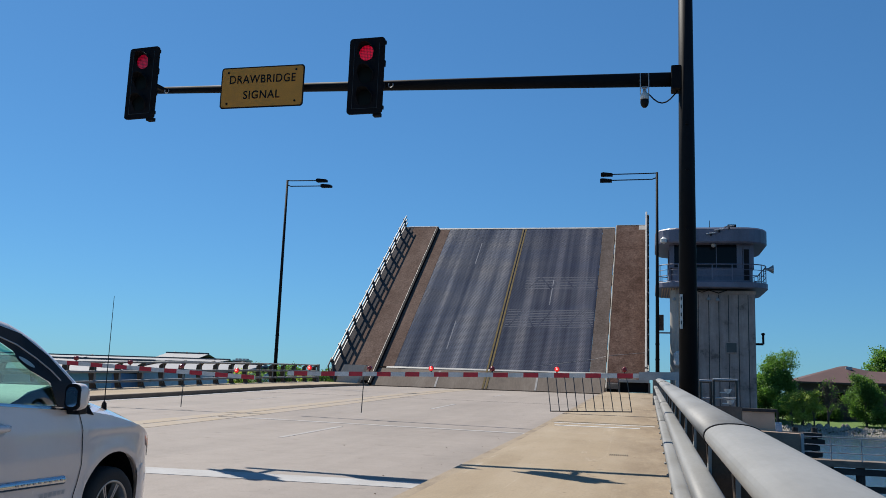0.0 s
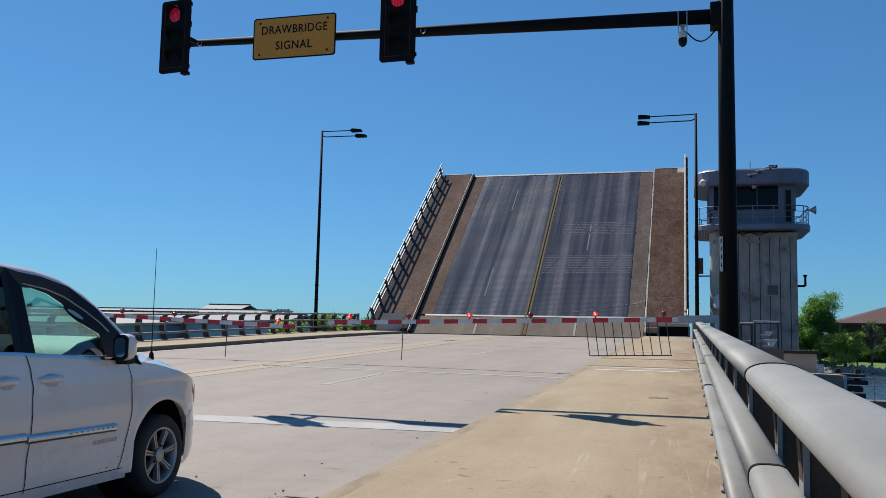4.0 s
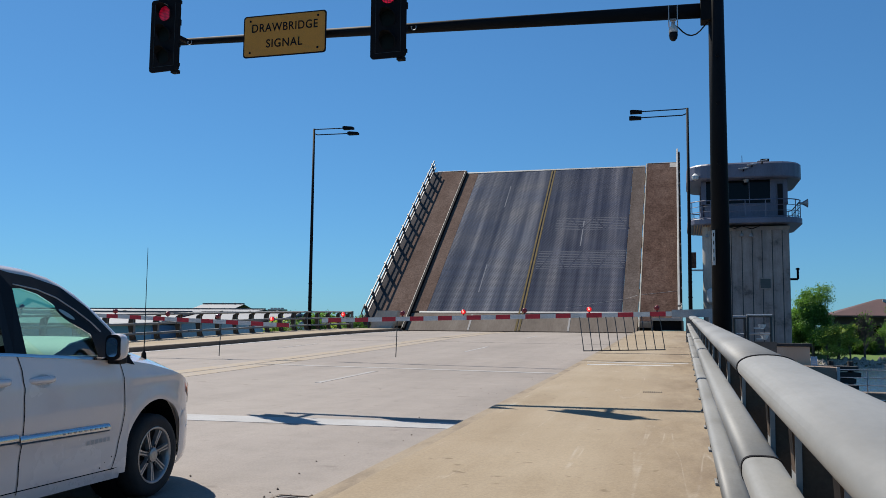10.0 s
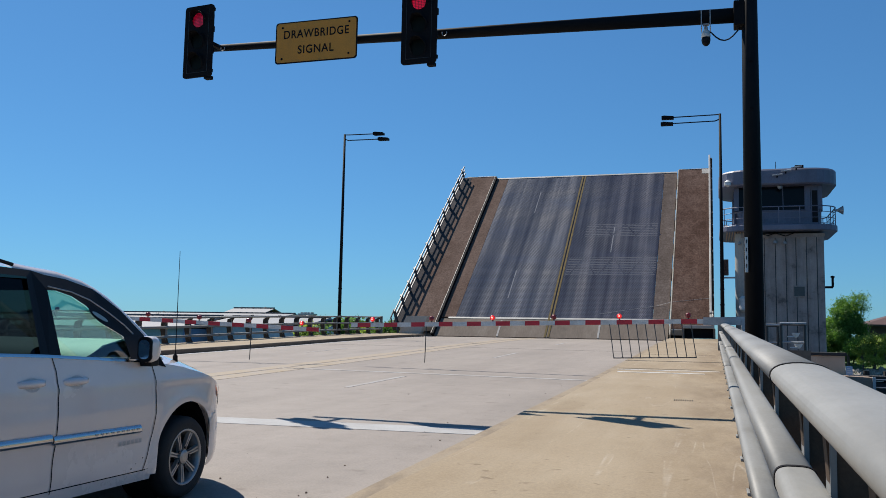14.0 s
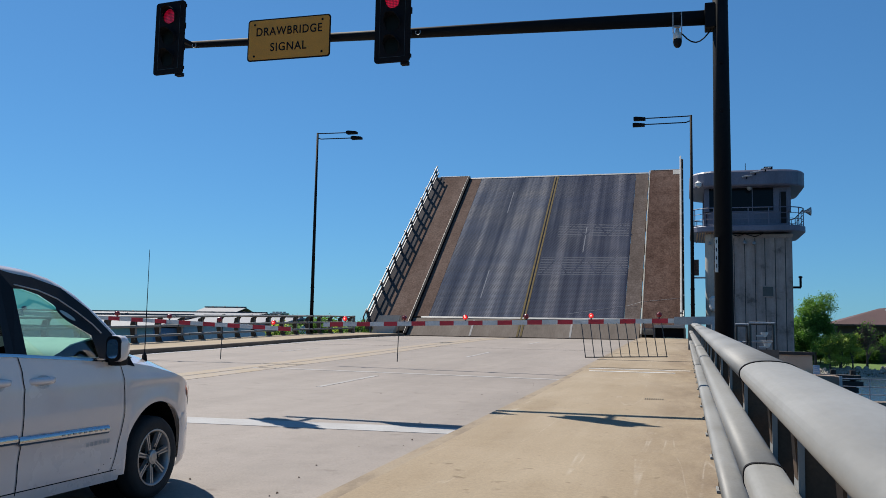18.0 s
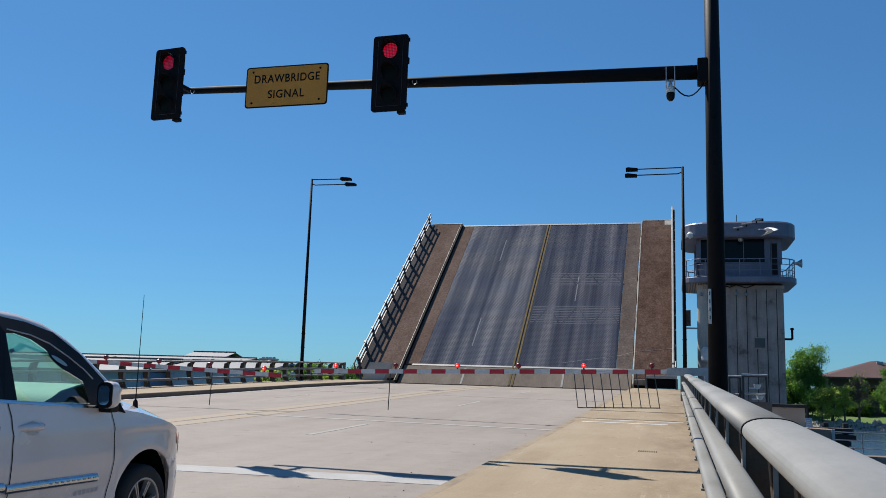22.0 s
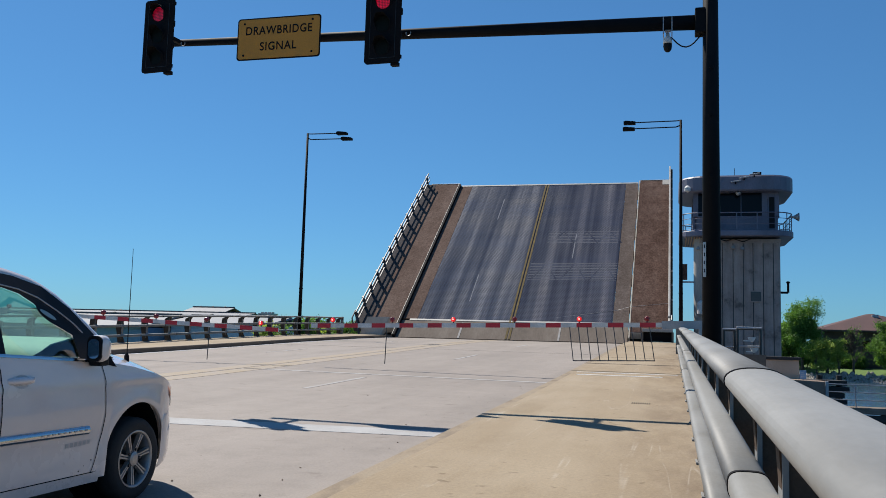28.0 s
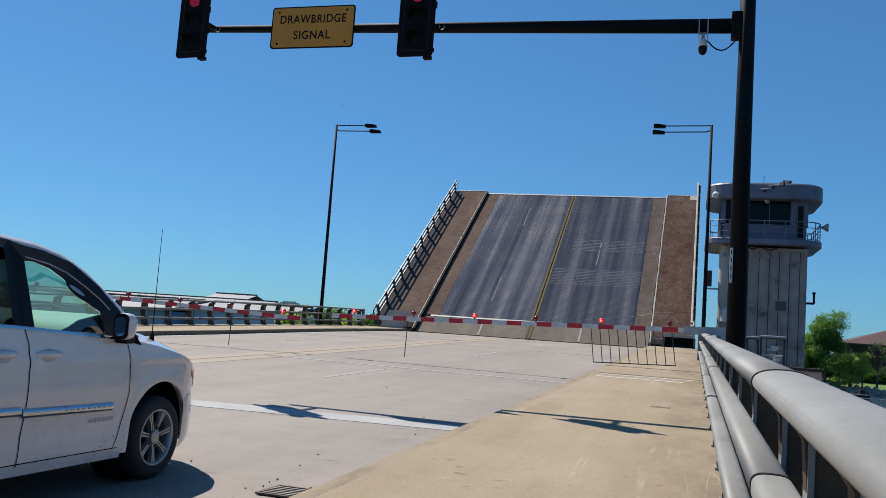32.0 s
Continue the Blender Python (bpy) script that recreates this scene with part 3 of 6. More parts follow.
def letters(text, size, material, parent, x, y, z, width=0):
    cu = bpy.data.curves.new("lettering", "FONT")
    cu.body, cu.size, cu.align_x, cu.align_y, cu.extrude, cu.offset = text, size, "CENTER", "CENTER", 0.002, 0.0025
    cu.space_character = 1.12
    tmp = new("lettering", cu)
    dg = bpy.context.evaluated_depsgraph_get()
    me = bpy.data.meshes.new_from_object(tmp.evaluated_get(dg))
    bpy.data.objects.remove(tmp)
    me.materials.clear()
    me.materials.append(material)
    xs = [v.co.x for v in me.vertices]
    k = width / (max(xs) - min(xs)) if width else 1
    for v in me.vertices:
        v.co.x *= k
    ob = new("lettering", me)
    ob.matrix_basis = pose(x, y, z, 90)
    ob.parent = parent
    return ob


PROFILE = [(-60, -1.7), (-20, -0.72), (0, -0.24), (5.8, -0.11), (12, 0.04), (18.5, 0.2), (30, 0.545), (40, 0.87), (48, 1.08), (54, 1.2), (80, 1.6)]


def road_z(y):
    for (a, za), (b, zb) in zip(PROFILE, PROFILE[1:]):
        if y <= b:
            return za + (zb - za) * (y - a) / (b - a)
    return PROFILE[-1][1]


def steps(a, b, d=2.0):
    n = max(1, round((b - a) / d))
    return [a + (b - a) * k / n for k in range(n + 1)]


M["concrete_dark"] = worn("damp_pier_concrete", (0.23, 0.16, 0.118), (0.145, 0.1, 0.073), (0.3, 0.215, 0.165), 0.9, 0, 0.7, 12)
CURB_R, CURB_L, WALK_R, WALK_L = -2.42, -17.42, 0.62, -20.75
RISE = 0.16


def lane_z(x, y):
    """Road surface: falls towards the right gutter from the crown."""
    along = min(1, max(0, (y - 6.5) / 3.5)) * min(1, max(0, (48 - y) / 20))
    return road_z(y) - 0.065 * along * min(1, max(0, (x + 10) / 7.58))


def on_road(xs, ys, low, high, skew=0.0):
    """A slab that follows the road surface between two heights over it."""
    bm = bmesh.new()
    ring = [(x, high) for x in xs] + [(x, low) for x in reversed(xs)]
    rows = [[bm.verts.new((x, y + skew * (x + 2.9), lane_z(x, y + skew * (x + 2.9)) + h)) for x, h in ring] for y in ys]
    n = len(ring)
    for a, b in zip(rows, rows[1:]):
        for k in range(n):
            bm.faces.new((a[k], a[(k + 1) % n], b[(k + 1) % n], b[k]))
    m = len(xs)
    for row in (rows[0], rows[-1]):
        for k in range(m - 1):
            bm.faces.new((row[k], row[k + 1], row[n - 2 - k], row[n - 1 - k]))
    bmesh.ops.recalc_face_normals(bm, faces=bm.faces)
    return bm


def across(a, b):
    return [a] + [x for x in (-10.0, -7.5, -5.0) if a + 0.05 < x < b - 0.05] + [b]


# ---- bridge approach ----
def approach():
    ys = sorted(steps(-60, 53.6, 2.0) + [6.5, 10.0])
    road = part("road", on_road(across(CURB_L, CURB_R), ys, -0.6, 0.0), M["road"])
    tagged(road, "pale grey concrete roadway with faint tyre bands", "road", kind="structure")
    for name, x0, x1 in (("sidewalk", CURB_R, WALK_R), ("sidewalk", WALK_L, CURB_L)):
        inner = CURB_R if x1 > 0 else CURB_L
        w0, w1 = (x0 + 0.16, x1) if x1 > 0 else (x0, x1 - 0.16)
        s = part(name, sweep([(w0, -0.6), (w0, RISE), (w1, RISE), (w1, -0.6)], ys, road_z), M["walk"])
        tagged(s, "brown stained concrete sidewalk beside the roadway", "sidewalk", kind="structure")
        k0, k1 = (inner + 0.003, inner + 0.16) if x1 > 0 else (inner - 0.16, inner - 0.003)
        part("kerb", sweep([(k0, -0.3), (k0, RISE - 0.02), (k0 + 0.015, RISE), (k1 - 0.015, RISE), (k1, RISE - 0.02 if x1 < 0 else RISE), (k1, -0.3)], ys, road_z), M["kerb" if x1 > 0 else "shaded_kerb"], s)
    for y in (-7.5, 4.2, 36.2):
        j = part("expansion_joint", on_road(across(CURB_L + 0.01, CURB_R - 0.01), [y, y + 0.03], -0.02, 0.003), M["joint"], road)
    for y0, y1, x0, x1, mat, nm in [
        (10.76, 11.36, -9.6, CURB_R - 0.15, "white_line", "stop_line"), (20.82, 21.04, -11.0, CURB_R - 0.3, "cross_mark", "cross_line"),
        (16.4, 19.9, -7.14, -7.02, "faint_line", "lane_dash"), (29.2, 32.8, -7.2, -7.08, "faint_line", "lane_dash"), (41.5, 44.8, -7.2, -7.08, "faint_line", "lane_dash"),
        (4.0, 7.4, -7.14, -7.02, "faint_line", "lane_dash"), (-60, 53, -11.5, -10.95, "yellow_line", "centre_line"), (-60, 53, -10.82, -10.27, "yellow_line", "centre_line"),
        (16.4, 19.9, -14.3, -14.2, "faint_line", "lane_dash"), (29.2, 32.8, -14.3, -14.2, "faint_line", "lane_dash"), (41.5, 44.8, -14.3, -14.2, "faint_line", "lane_dash"),
        (-60, 53, CURB_L + 0.06, CURB_L + 0.2, "bright_line", "edge_line")]:
        part(nm, on_road(across(x0, x1), [y0] + [y for y in ys if y0 + 0.01 < y < y1 - 0.01] + [y1], -0.01, 0.005, 0.115 if nm == "stop_line" else 0.0), M[mat], road)
    walk_z = lambda y: road_z(y) + RISE
    for y0, y1, x0, x1, mat, nm in [(21.0, 21.16, -2.1, -0.1, "bright_line", "cross_line"), (21.95, 22.07, -2.2, 0.25, "bright_line", "cross_line"), (26.2, 26.35, -2.4, 0.3, "joint", "walk_joint")]:
        part(nm, sweep([(x0, 0.005), (x1, 0.005), (x1, -0.01), (x0, -0.01)], [y0, y1], walk_z), M[mat], bpy.data.objects["sidewalk"])
    for k in range(9):
        x = -0.51 + k * 0.034
        part("slot", sweep([(x, 0.005), (x + 0.014, 0.005), (x + 0.014, -0.01), (x, -0.01)], [14.22, 14.42], walk_z), M["joint"], bpy.data.objects["sidewalk"])
    for y in (-3.0, 30.5, 42.0):
        part("walk_joint", sweep([(CURB_R + 0.17, 0.003), (WALK_R - 0.3, 0.003), (WALK_R - 0.3, -0.01), (CURB_R + 0.17, -0.01)], [y, y + 0.015], walk_z), M["joint"], bpy.data.objects["sidewalk"])
    # side bays that carry the signal pole and the gate machine
    for nm, x0, x1, y0, y1 in (("pole_bay", WALK_R, 1.35, 13.4, 15.2), ("gate_bay", WALK_R, 2.7, 22.2, 25.2), ("lamp_bay", WALK_R, 1.2, 45.3, 47.0), ("lamp_bay", -21.6, WALK_L, 45.3, 47.0), ("gate_bay", -23.2, WALK_L, 22.0, 24.5)):
        b = part(nm, sweep([(x0, -0.9), (x0, 0.1), (x1, 0.1), (x1, -0.9)], [y0, y1], road_z), M["apron"])
        tagged(b, "concrete bay built out from the bridge deck", "bridge deck", kind="structure")
    # girders and piers under the deck
    for x in (-20, -16, -12, -8, -4, 0):
        g = part("deck_girder", sweep([(x - 0.3, -2.0), (x - 0.3, -0.6), (x + 0.3, -0.6), (x + 0.3, -2.0)], steps(-60, 53.4, 8), road_z), M["apron"])
        tagged(g, "grey concrete girder under the bridge deck", "girder", kind="structure")
    for y in (-50, -20, 12, 40):
        p = part("bridge_pier", boxed(-20.5, 0.5, y - 0.8, y + 0.8, -8.5, road_z(y) - 2.0), M["apron"])
        tagged(p, "grey concrete bridge pier standing in the river", "pier", kind="structure")
    p = part("bascule_pier", boxed(-22, 1.2, 53.62, 66, -8.5, 0.5, 0.1), M["apron"])
    tagged(p, "grey concrete pier below the raised bridge leaf", "pier", kind="structure")
    w = part("pier_wall", boxed(-20.7, 0.6, 53.62, 53.85, 0.5, 1.0), M["apron"])
    tagged(w, "grey concrete edge of the bascule pier", "wall", kind="structure")


approach()


def drain():
    d = thing("storm_drain", -2.78, 6.05, road_z(6.05), "rusty steel storm drain grate in the gutter", "drain")
    part("pit", boxed(-0.17, 0.17, -0.18, 0.18, 0.002, 0.006), M["matt_black"], d)
    fr = bmesh.new()
    for b in ((-0.19, -0.165, -0.19, 0.19), (0.165, 0.19, -0.19, 0.19), (-0.165, 0.165, -0.19, -0.165), (-0.165, 0.165, 0.165, 0.19)):
        box(fr, *b, 0.004, 0.016)
    part("frame", fr, M["rust"], d)
    for k in range(5):
        y = -0.12 + 0.06 * k
        part("slat", boxed(-0.165, 0.165, y - 0.011, y + 0.011, 0.008, 0.015), M["slat_iron"], d)


drain()


def grit():
    """Small stones and crumbs swept towards the gutter and round the drain."""
    rng = random.Random(11)
    verts, faces = [], []
    for k in range(120):
        if k < 50:
            x, y = -2.78 + rng.gauss(0, 0.22), 6.05 + rng.gauss(0, 0.24)
        else:
            x, y = CURB_R - 0.05 - abs(rng.gauss(0, 1.1)), rng.uniform(4.5, 20)
        if abs(x + 2.78) < 0.2 and abs(y - 6.05) < 0.2 or x > CURB_R - 0.02:
            continue
        r = 0.004 + 0.011 * rng.random() ** 3
        z = lane_z(x, y) + r * 0.4
        b = len(verts)
        for q in ((1, 0, 0), (-1, 0, 0), (0, 1, 0), (0, -1, 0), (0, 0, 0.6), (0, 0, -0.6)):
            verts.append(tuple(c + r * d * (0.6 + 0.7 * rng.random()) for c, d in zip((x, y, z), q)))
        faces += [tuple(b + i for i in f) for f in ((0, 2, 4), (2, 1, 4), (1, 3, 4), (3, 0, 4), (2, 0, 5), (1, 2, 5), (3, 1, 5), (0, 3, 5))]
    me = bpy.data.meshes.new("grit")
    me.from_pydata(verts, [], faces)
    me.materials.append(M["rust"])
    tagged(new("grit", me), "brown grit and crumbs along the gutter", "grit", kind="stuff")


grit()


# ---- aluminium railings ----
def railing(name, x_in, side, y0, y1, post0, top_z, label, seg=13.0, joint0=2.985):
    """side: +1 where the posts stand beyond the tubes towards +x."""
    r = thing(name, x_in, 0, 0, label, "railing", "bridge railings")
    cx = side * 0.07
    levels = (("top_rail", lambda y: top_z(y) - 0.044, 0.097, 0.044, 0.026, 0.0), ("middle_rail", lambda y: top_z(y) - 0.42, 0.07, 0.05, 0.02, 0.22), ("lower_rail", lambda y: top_z(y) - 0.8, 0.068, 0.05, 0.005, 1.1))
    for nm, zf, a, b, dx, late in levels:
        cuts = [y0]
        y = joint0 + late
        while y - seg > y0:
            y -= seg
        while y < y1:
            if y > y0 + 0.5:
                cuts.append(y)
            y += seg
        cuts.append(y1)
        for c0, c1 in zip(cuts, cuts[1:]):
            bulge = 2.3 if nm == "top_rail" else 3.2
            sec = ellipse(cx + side * dx, 0, a, b, 28, bulge)
            o = part(nm, sweep(sec, steps(c0 + 0.011, c1 - 0.011, 2.0), zf), M["alu"], r, smooth=True)
            # black ring stands in for the shadow at the tube joint
            part("joint_shadow", sweep(ellipse(cx + side * dx, 0, a + 0.003, b + 0.003, 28, bulge), [c0 - 0.014, c0 + 0.014], zf), M["matt_black"], o)
    ys = [post0 + 1.63 * k for k in range(int((y1 - 0.1 - post0) / 1.63) + 1)] + ([2.81] if side > 0 else [])
    for y in ys:
        base = road_z(y) + RISE
        h = top_z(y) - base
        w = side
        out = [(w * 0.31, 0), (w * 0.06, 0), (w * 0.09, 0.12), (w * 0.155, 0.28), (w * 0.16, h - 0.5), (w * 0.14, h - 0.2), (w * 0.06, h - 0.08), (w * 0.2, h - 0.08), (w * 0.38, h - 0.16), (w * 0.42, h - 0.5), (w * 0.36, 0.3)]
        p = part("post", prism([(x, z + base) for x, z in out], y - 0.045, y + 0.045, "xz"), M["shaded_alu"], r)
        part("flange", prism([(w * 0.15, 0.15 + base), (w * 0.165, 0.15 + base), (w * 0.17, h - 0.12 + base), (w * 0.15, h - 0.12 + base)], y - 0.055, y + 0.055, "xz"), M["alu"], p)
        part("base_plate", boxed(min(w * 0.045, w * 0.32), max(w * 0.045, w * 0.32), y - 0.11, y + 0.11, base - 0.001, base + 0.02, 0.004), M["alu"], p)
        for dy in (-0.08, 0.08):
            part("bolt", bar((w * 0.075, y + dy, base + 0.02), (w * 0.075, y + dy, base + 0.055), 0.014, n=6), M["rust"], p)
    e = road_z(y1) + RISE
    part("end_post", boxed(-0.02 if side > 0 else -0.16, 0.16 if side > 0 else 0.02, y1 - 0.06, y1 + 0.06, e, top_z(y1) + 0.02, 0.02), M["alu"], r)
    return r


RAIL_R = lambda y: 1.13 + 0.0265 * (y - 2.985)
RAIL_L = lambda y: road_z(y) + RISE + 1.08
railing("bridge_railing", 0.28, 1, -14, 34.9, -12.7, RAIL_R, "weathered aluminium three-tube bridge railing along the sidewalk")
railing("bridge_railing", -20.4, -1, -14, 52.5, -12.9, RAIL_L, "weathered aluminium three-tube bridge railing on the far sidewalk", joint0=6.0)


# ---- signal mast ----
def head(parent, x, y, z, lens, turn=0):
    h = thing("traffic_signal", x, y, z, "black three-lens traffic signal with backplate, red lit", "traffic signal", "drawbridge signals", rz=turn)
    part("backplate", prism(rounded(0.68, 1.45, 0.06), -0.02, 0.02, "xz"), M["matt_black"], h)
    part("housing", boxed(-0.18, 0.18, 0.02, 0.24, -0.64, 0.64, 0.03), M["matt_black"], h)
    for a, b, c, d in ((-0.245, -0.239, -0.63, 0.63), (0.239, 0.245, -0.63, 0.63), (-0.239, 0.239, -0.63, -0.624)):
        part("seam_rib", boxed(a, b, -0.026, -0.019, c, d), M["rail_steel"], h)
    h.scale = (0.966, 0.966, 0.966)
    for k, zz in enumerate((0.43, 0.0, -0.43)):
        lz = bmesh.new()
        bmesh.ops.create_circle(lz, cap_ends=True, radius=0.145, segments=28)
        bmesh.ops.rotate(lz, verts=lz.verts, matrix=Matrix.Rotation(radians(90), 3, "X"))
        bmesh.ops.translate(lz, verts=lz.verts, vec=(0, -0.03, zz))
        part("lens", lz, lens if k == 0 else M["dark_lens"], h, "glowing red lens" if k == 0 else "dark unlit lens")
        # cut-away visor
        rows = []
        for d, lo in ((-0.02, -50), (-0.1, 12), (-0.2, 58)):
            rows.append([(0.168 * math.cos(radians(a)), d, zz + 0.168 * math.sin(radians(a))) for a in [lo + (180 - 2 * lo) * q / 16 for q in range(17)]])
        v = part("visor", grid(rows), M["matt_black"], h)
        so = v.modifiers.new("wall", "SOLIDIFY")
        so.thickness = 0.006
        for dz in (-0.19, 0.19):
            part("latch", boxed(0.335, 0.365, -0.02, 0.02, zz + dz - 0.035, zz + dz + 0.03), M["matt_black"], h)
    part("clamp", boxed(-0.04, 0.04, 0.2, 0.77, 0.05, 0.13, 0.01), M["black"], h)
    part("drip_box", boxed(0.16, 0.3, 0.0, 0.12, -0.77, -0.7, 0.01), M["matt_black"], h)
    part("cable_loop", pipe([(0.4 + 0.045 * math.cos(a), 0.24, -0.11 + 0.05 * math.sin(a)) for a in [2.6 + 4.2 * k / 8 for k in range(9)]], 0.009, 5), M["galv"], h)
    return h


def mast():
    px, py = 0.73, 14.52
    base = road_z(py) + 0.1
    m = thing("signal_mast", px, py, base, "black steel signal pole with a long tapered mast arm", "signal mast")
    z = lambda w: w - base
    part("pole", bar((0, 0, 0), (0, 0, 10.6), 0.155, 0.105, 20), M["mast"], m, smooth=True)
    part("base_flange", prism(rounded(0.5, 0.5, 0.05), 0, 0.04), M["black"], m)
    for sx in (-0.19, 0.19):
        for sy in (-0.19, 0.19):
            part("anchor_bolt", bar((sx, sy, 0.04), (sx, sy, 0.12), 0.02, n=6), M["galv"], m)
    part("arm", bar((-0.1, 0, z(6.57)), (-10.3, 0, z(6.83)), 0.125, 0.065, 16), M["black"], m, smooth=True)
    br = boxed(-0.25, -0.08, -0.15, 0.15, z(6.36), z(6.78), 0.02)
    part("arm_bracket", br, M["black"], m)
    for zz in (5.75, 4.95, 3.95):
        part("cap", bar((0, -0.12, z(zz)), (0, -0.152, z(zz)), 0.03, n=8), M["black"], m)
    pl = part("number_plate", boxed(-0.135, -0.09, -0.16, -0.12, z(2.3), z(2.86)), M["white"], m, "white vertical number plate")
    for k in range(4):
        part("mark", boxed(-0.12, -0.105, -0.164, -0.1605, z(2.37) + k * 0.13, z(2.43) + k * 0.13), M["ink"], pl)
    head(m, -9.2, py - 0.76, 6.695, M["red_led_dim"], -6)
    head(m, -4.757, py - 0.76, 6.618, M["red_led"], -2)
    s = thing("road_sign", -6.99, py - 0.26, 6.7, "yellow rectangular sign reading drawbridge signal on the mast arm", "sign")
    part("border", prism(rounded(1.69, 0.81, 0.06), 0.0, 0.012, "xz"), M["ink"], s)
    part("panel", prism(rounded(1.64, 0.76, 0.05), -0.004, 0.003, "xz"), M["sign"], s)
    letters("DRAWBRIDGE", 0.225, M["ink"], s, 0, -0.006, 0.15, 1.34)
    letters("SIGNAL", 0.225, M["ink"], s, 0, -0.006, -0.16, 0.74)
    for sx, sz in ((-0.7, 0.3), (0.68, 0.31), (-0.7, -0.31), (0.68, -0.3)):
        part("bolt", bar((sx, -0.012, sz), (sx, 0, sz), 0.022, n=8), M["ink"], s)
    part("stiffener", boxed(-0.6, 0.6, 0.012, 0.06, -0.05, 0.05), M["galv"], s)
    c = thing("security_camera", 0.04, py, 6.46, "white dome security camera hung under the mast arm", "camera")
    part("bracket", boxed(-0.05, 0.05, -0.03, 0.03, -0.02, 0.2), M["galv"], c)
    for dx in (-0.07, 0.07):
        part("strap", boxed(dx - 0.008, dx + 0.008, -0.14, 0.14, -0.08, 0.2), M["galv"], c)
    part("housing", lathe([(0.028, -0.04), (0.034, -0.1), (0.07, -0.14), (0.076, -0.22), (0.065, -0.23)], 20), M["white"], c, smooth=True)
    part("dome", lathe([(0.07, -0.23), (0.074, -0.27), (0.062, -0.33), (0.032, -0.365), (0.001, -0.37)], 20), M["plastic"], c, smooth=True)
    pts = [(0.02, 0, -0.1)] + [(0.02 + 0.55 * k / 8, 0, -0.06 - 0.24 * math.sin(math.pi * k / 8)) for k in range(1, 9)]
    part("cable", pipe(pts, 0.012, 6), M["black"], c)


mast()


# ---- street lamps ----
def lamp(x, y, side, reach):
    base = road_z(y) + 0.1
    top = 13.0 - base
    l = thing("street_lamp", x, y, base, "tall black street lamp with two flat luminaires", "street lamp", "bridge street lamps")
    part("pole", bar((0, 0, 0), (0, 0, top), 0.11, 0.065, 14), M["black"], l, smooth=True)
    part("base_flange", prism(rounded(0.45, 0.45, 0.05), 0, 0.05), M["black"], l)
    s = side
    for dz, dy, ln in ((-0.03, 0.12, reach[0]), (-0.42, -0.12, reach[1])):
        part("arm", pipe([(0, 0, top + dz + (0 if dz > -0.1 else 0.14)), (s * 0.25, dy * 0.5, top + dz + (0 if dz > -0.1 else 0.03)), (s * ln, dy, top + dz)], 0.03, 8), M["black"], l)
        x0, x1 = sorted((s * ln, s * (ln + 0.62)))
        hd = prism([(x0, -0.09), (x1, -0.09), (x1, 0.03), (x0 + 0.12, 0.09), (x0, 0.06)], dy - 0.17, dy + 0.17, "xz")
        bmesh.ops.translate(hd, verts=hd.verts, vec=(0, 0, top + dz))
        lu = part("luminaire", hd, M["black"], l)
        part("lens", boxed(x0 + 0.08, x1 - 0.08, dy - 0.13, dy + 0.13, top + dz - 0.1, top + dz - 0.088), M["dark_lens"], lu)
    for zz in (1.9, 2.7):
        part("band", lathe([(0.112, zz), (0.118, zz + 0.02), (0.112, zz + 0.06)], 14), M["black"], l)


lamp(-20.62, 46.2, 1, (1.8, 2.2))
lamp(0.56, 46.2, -1, (2.33, 2.36))


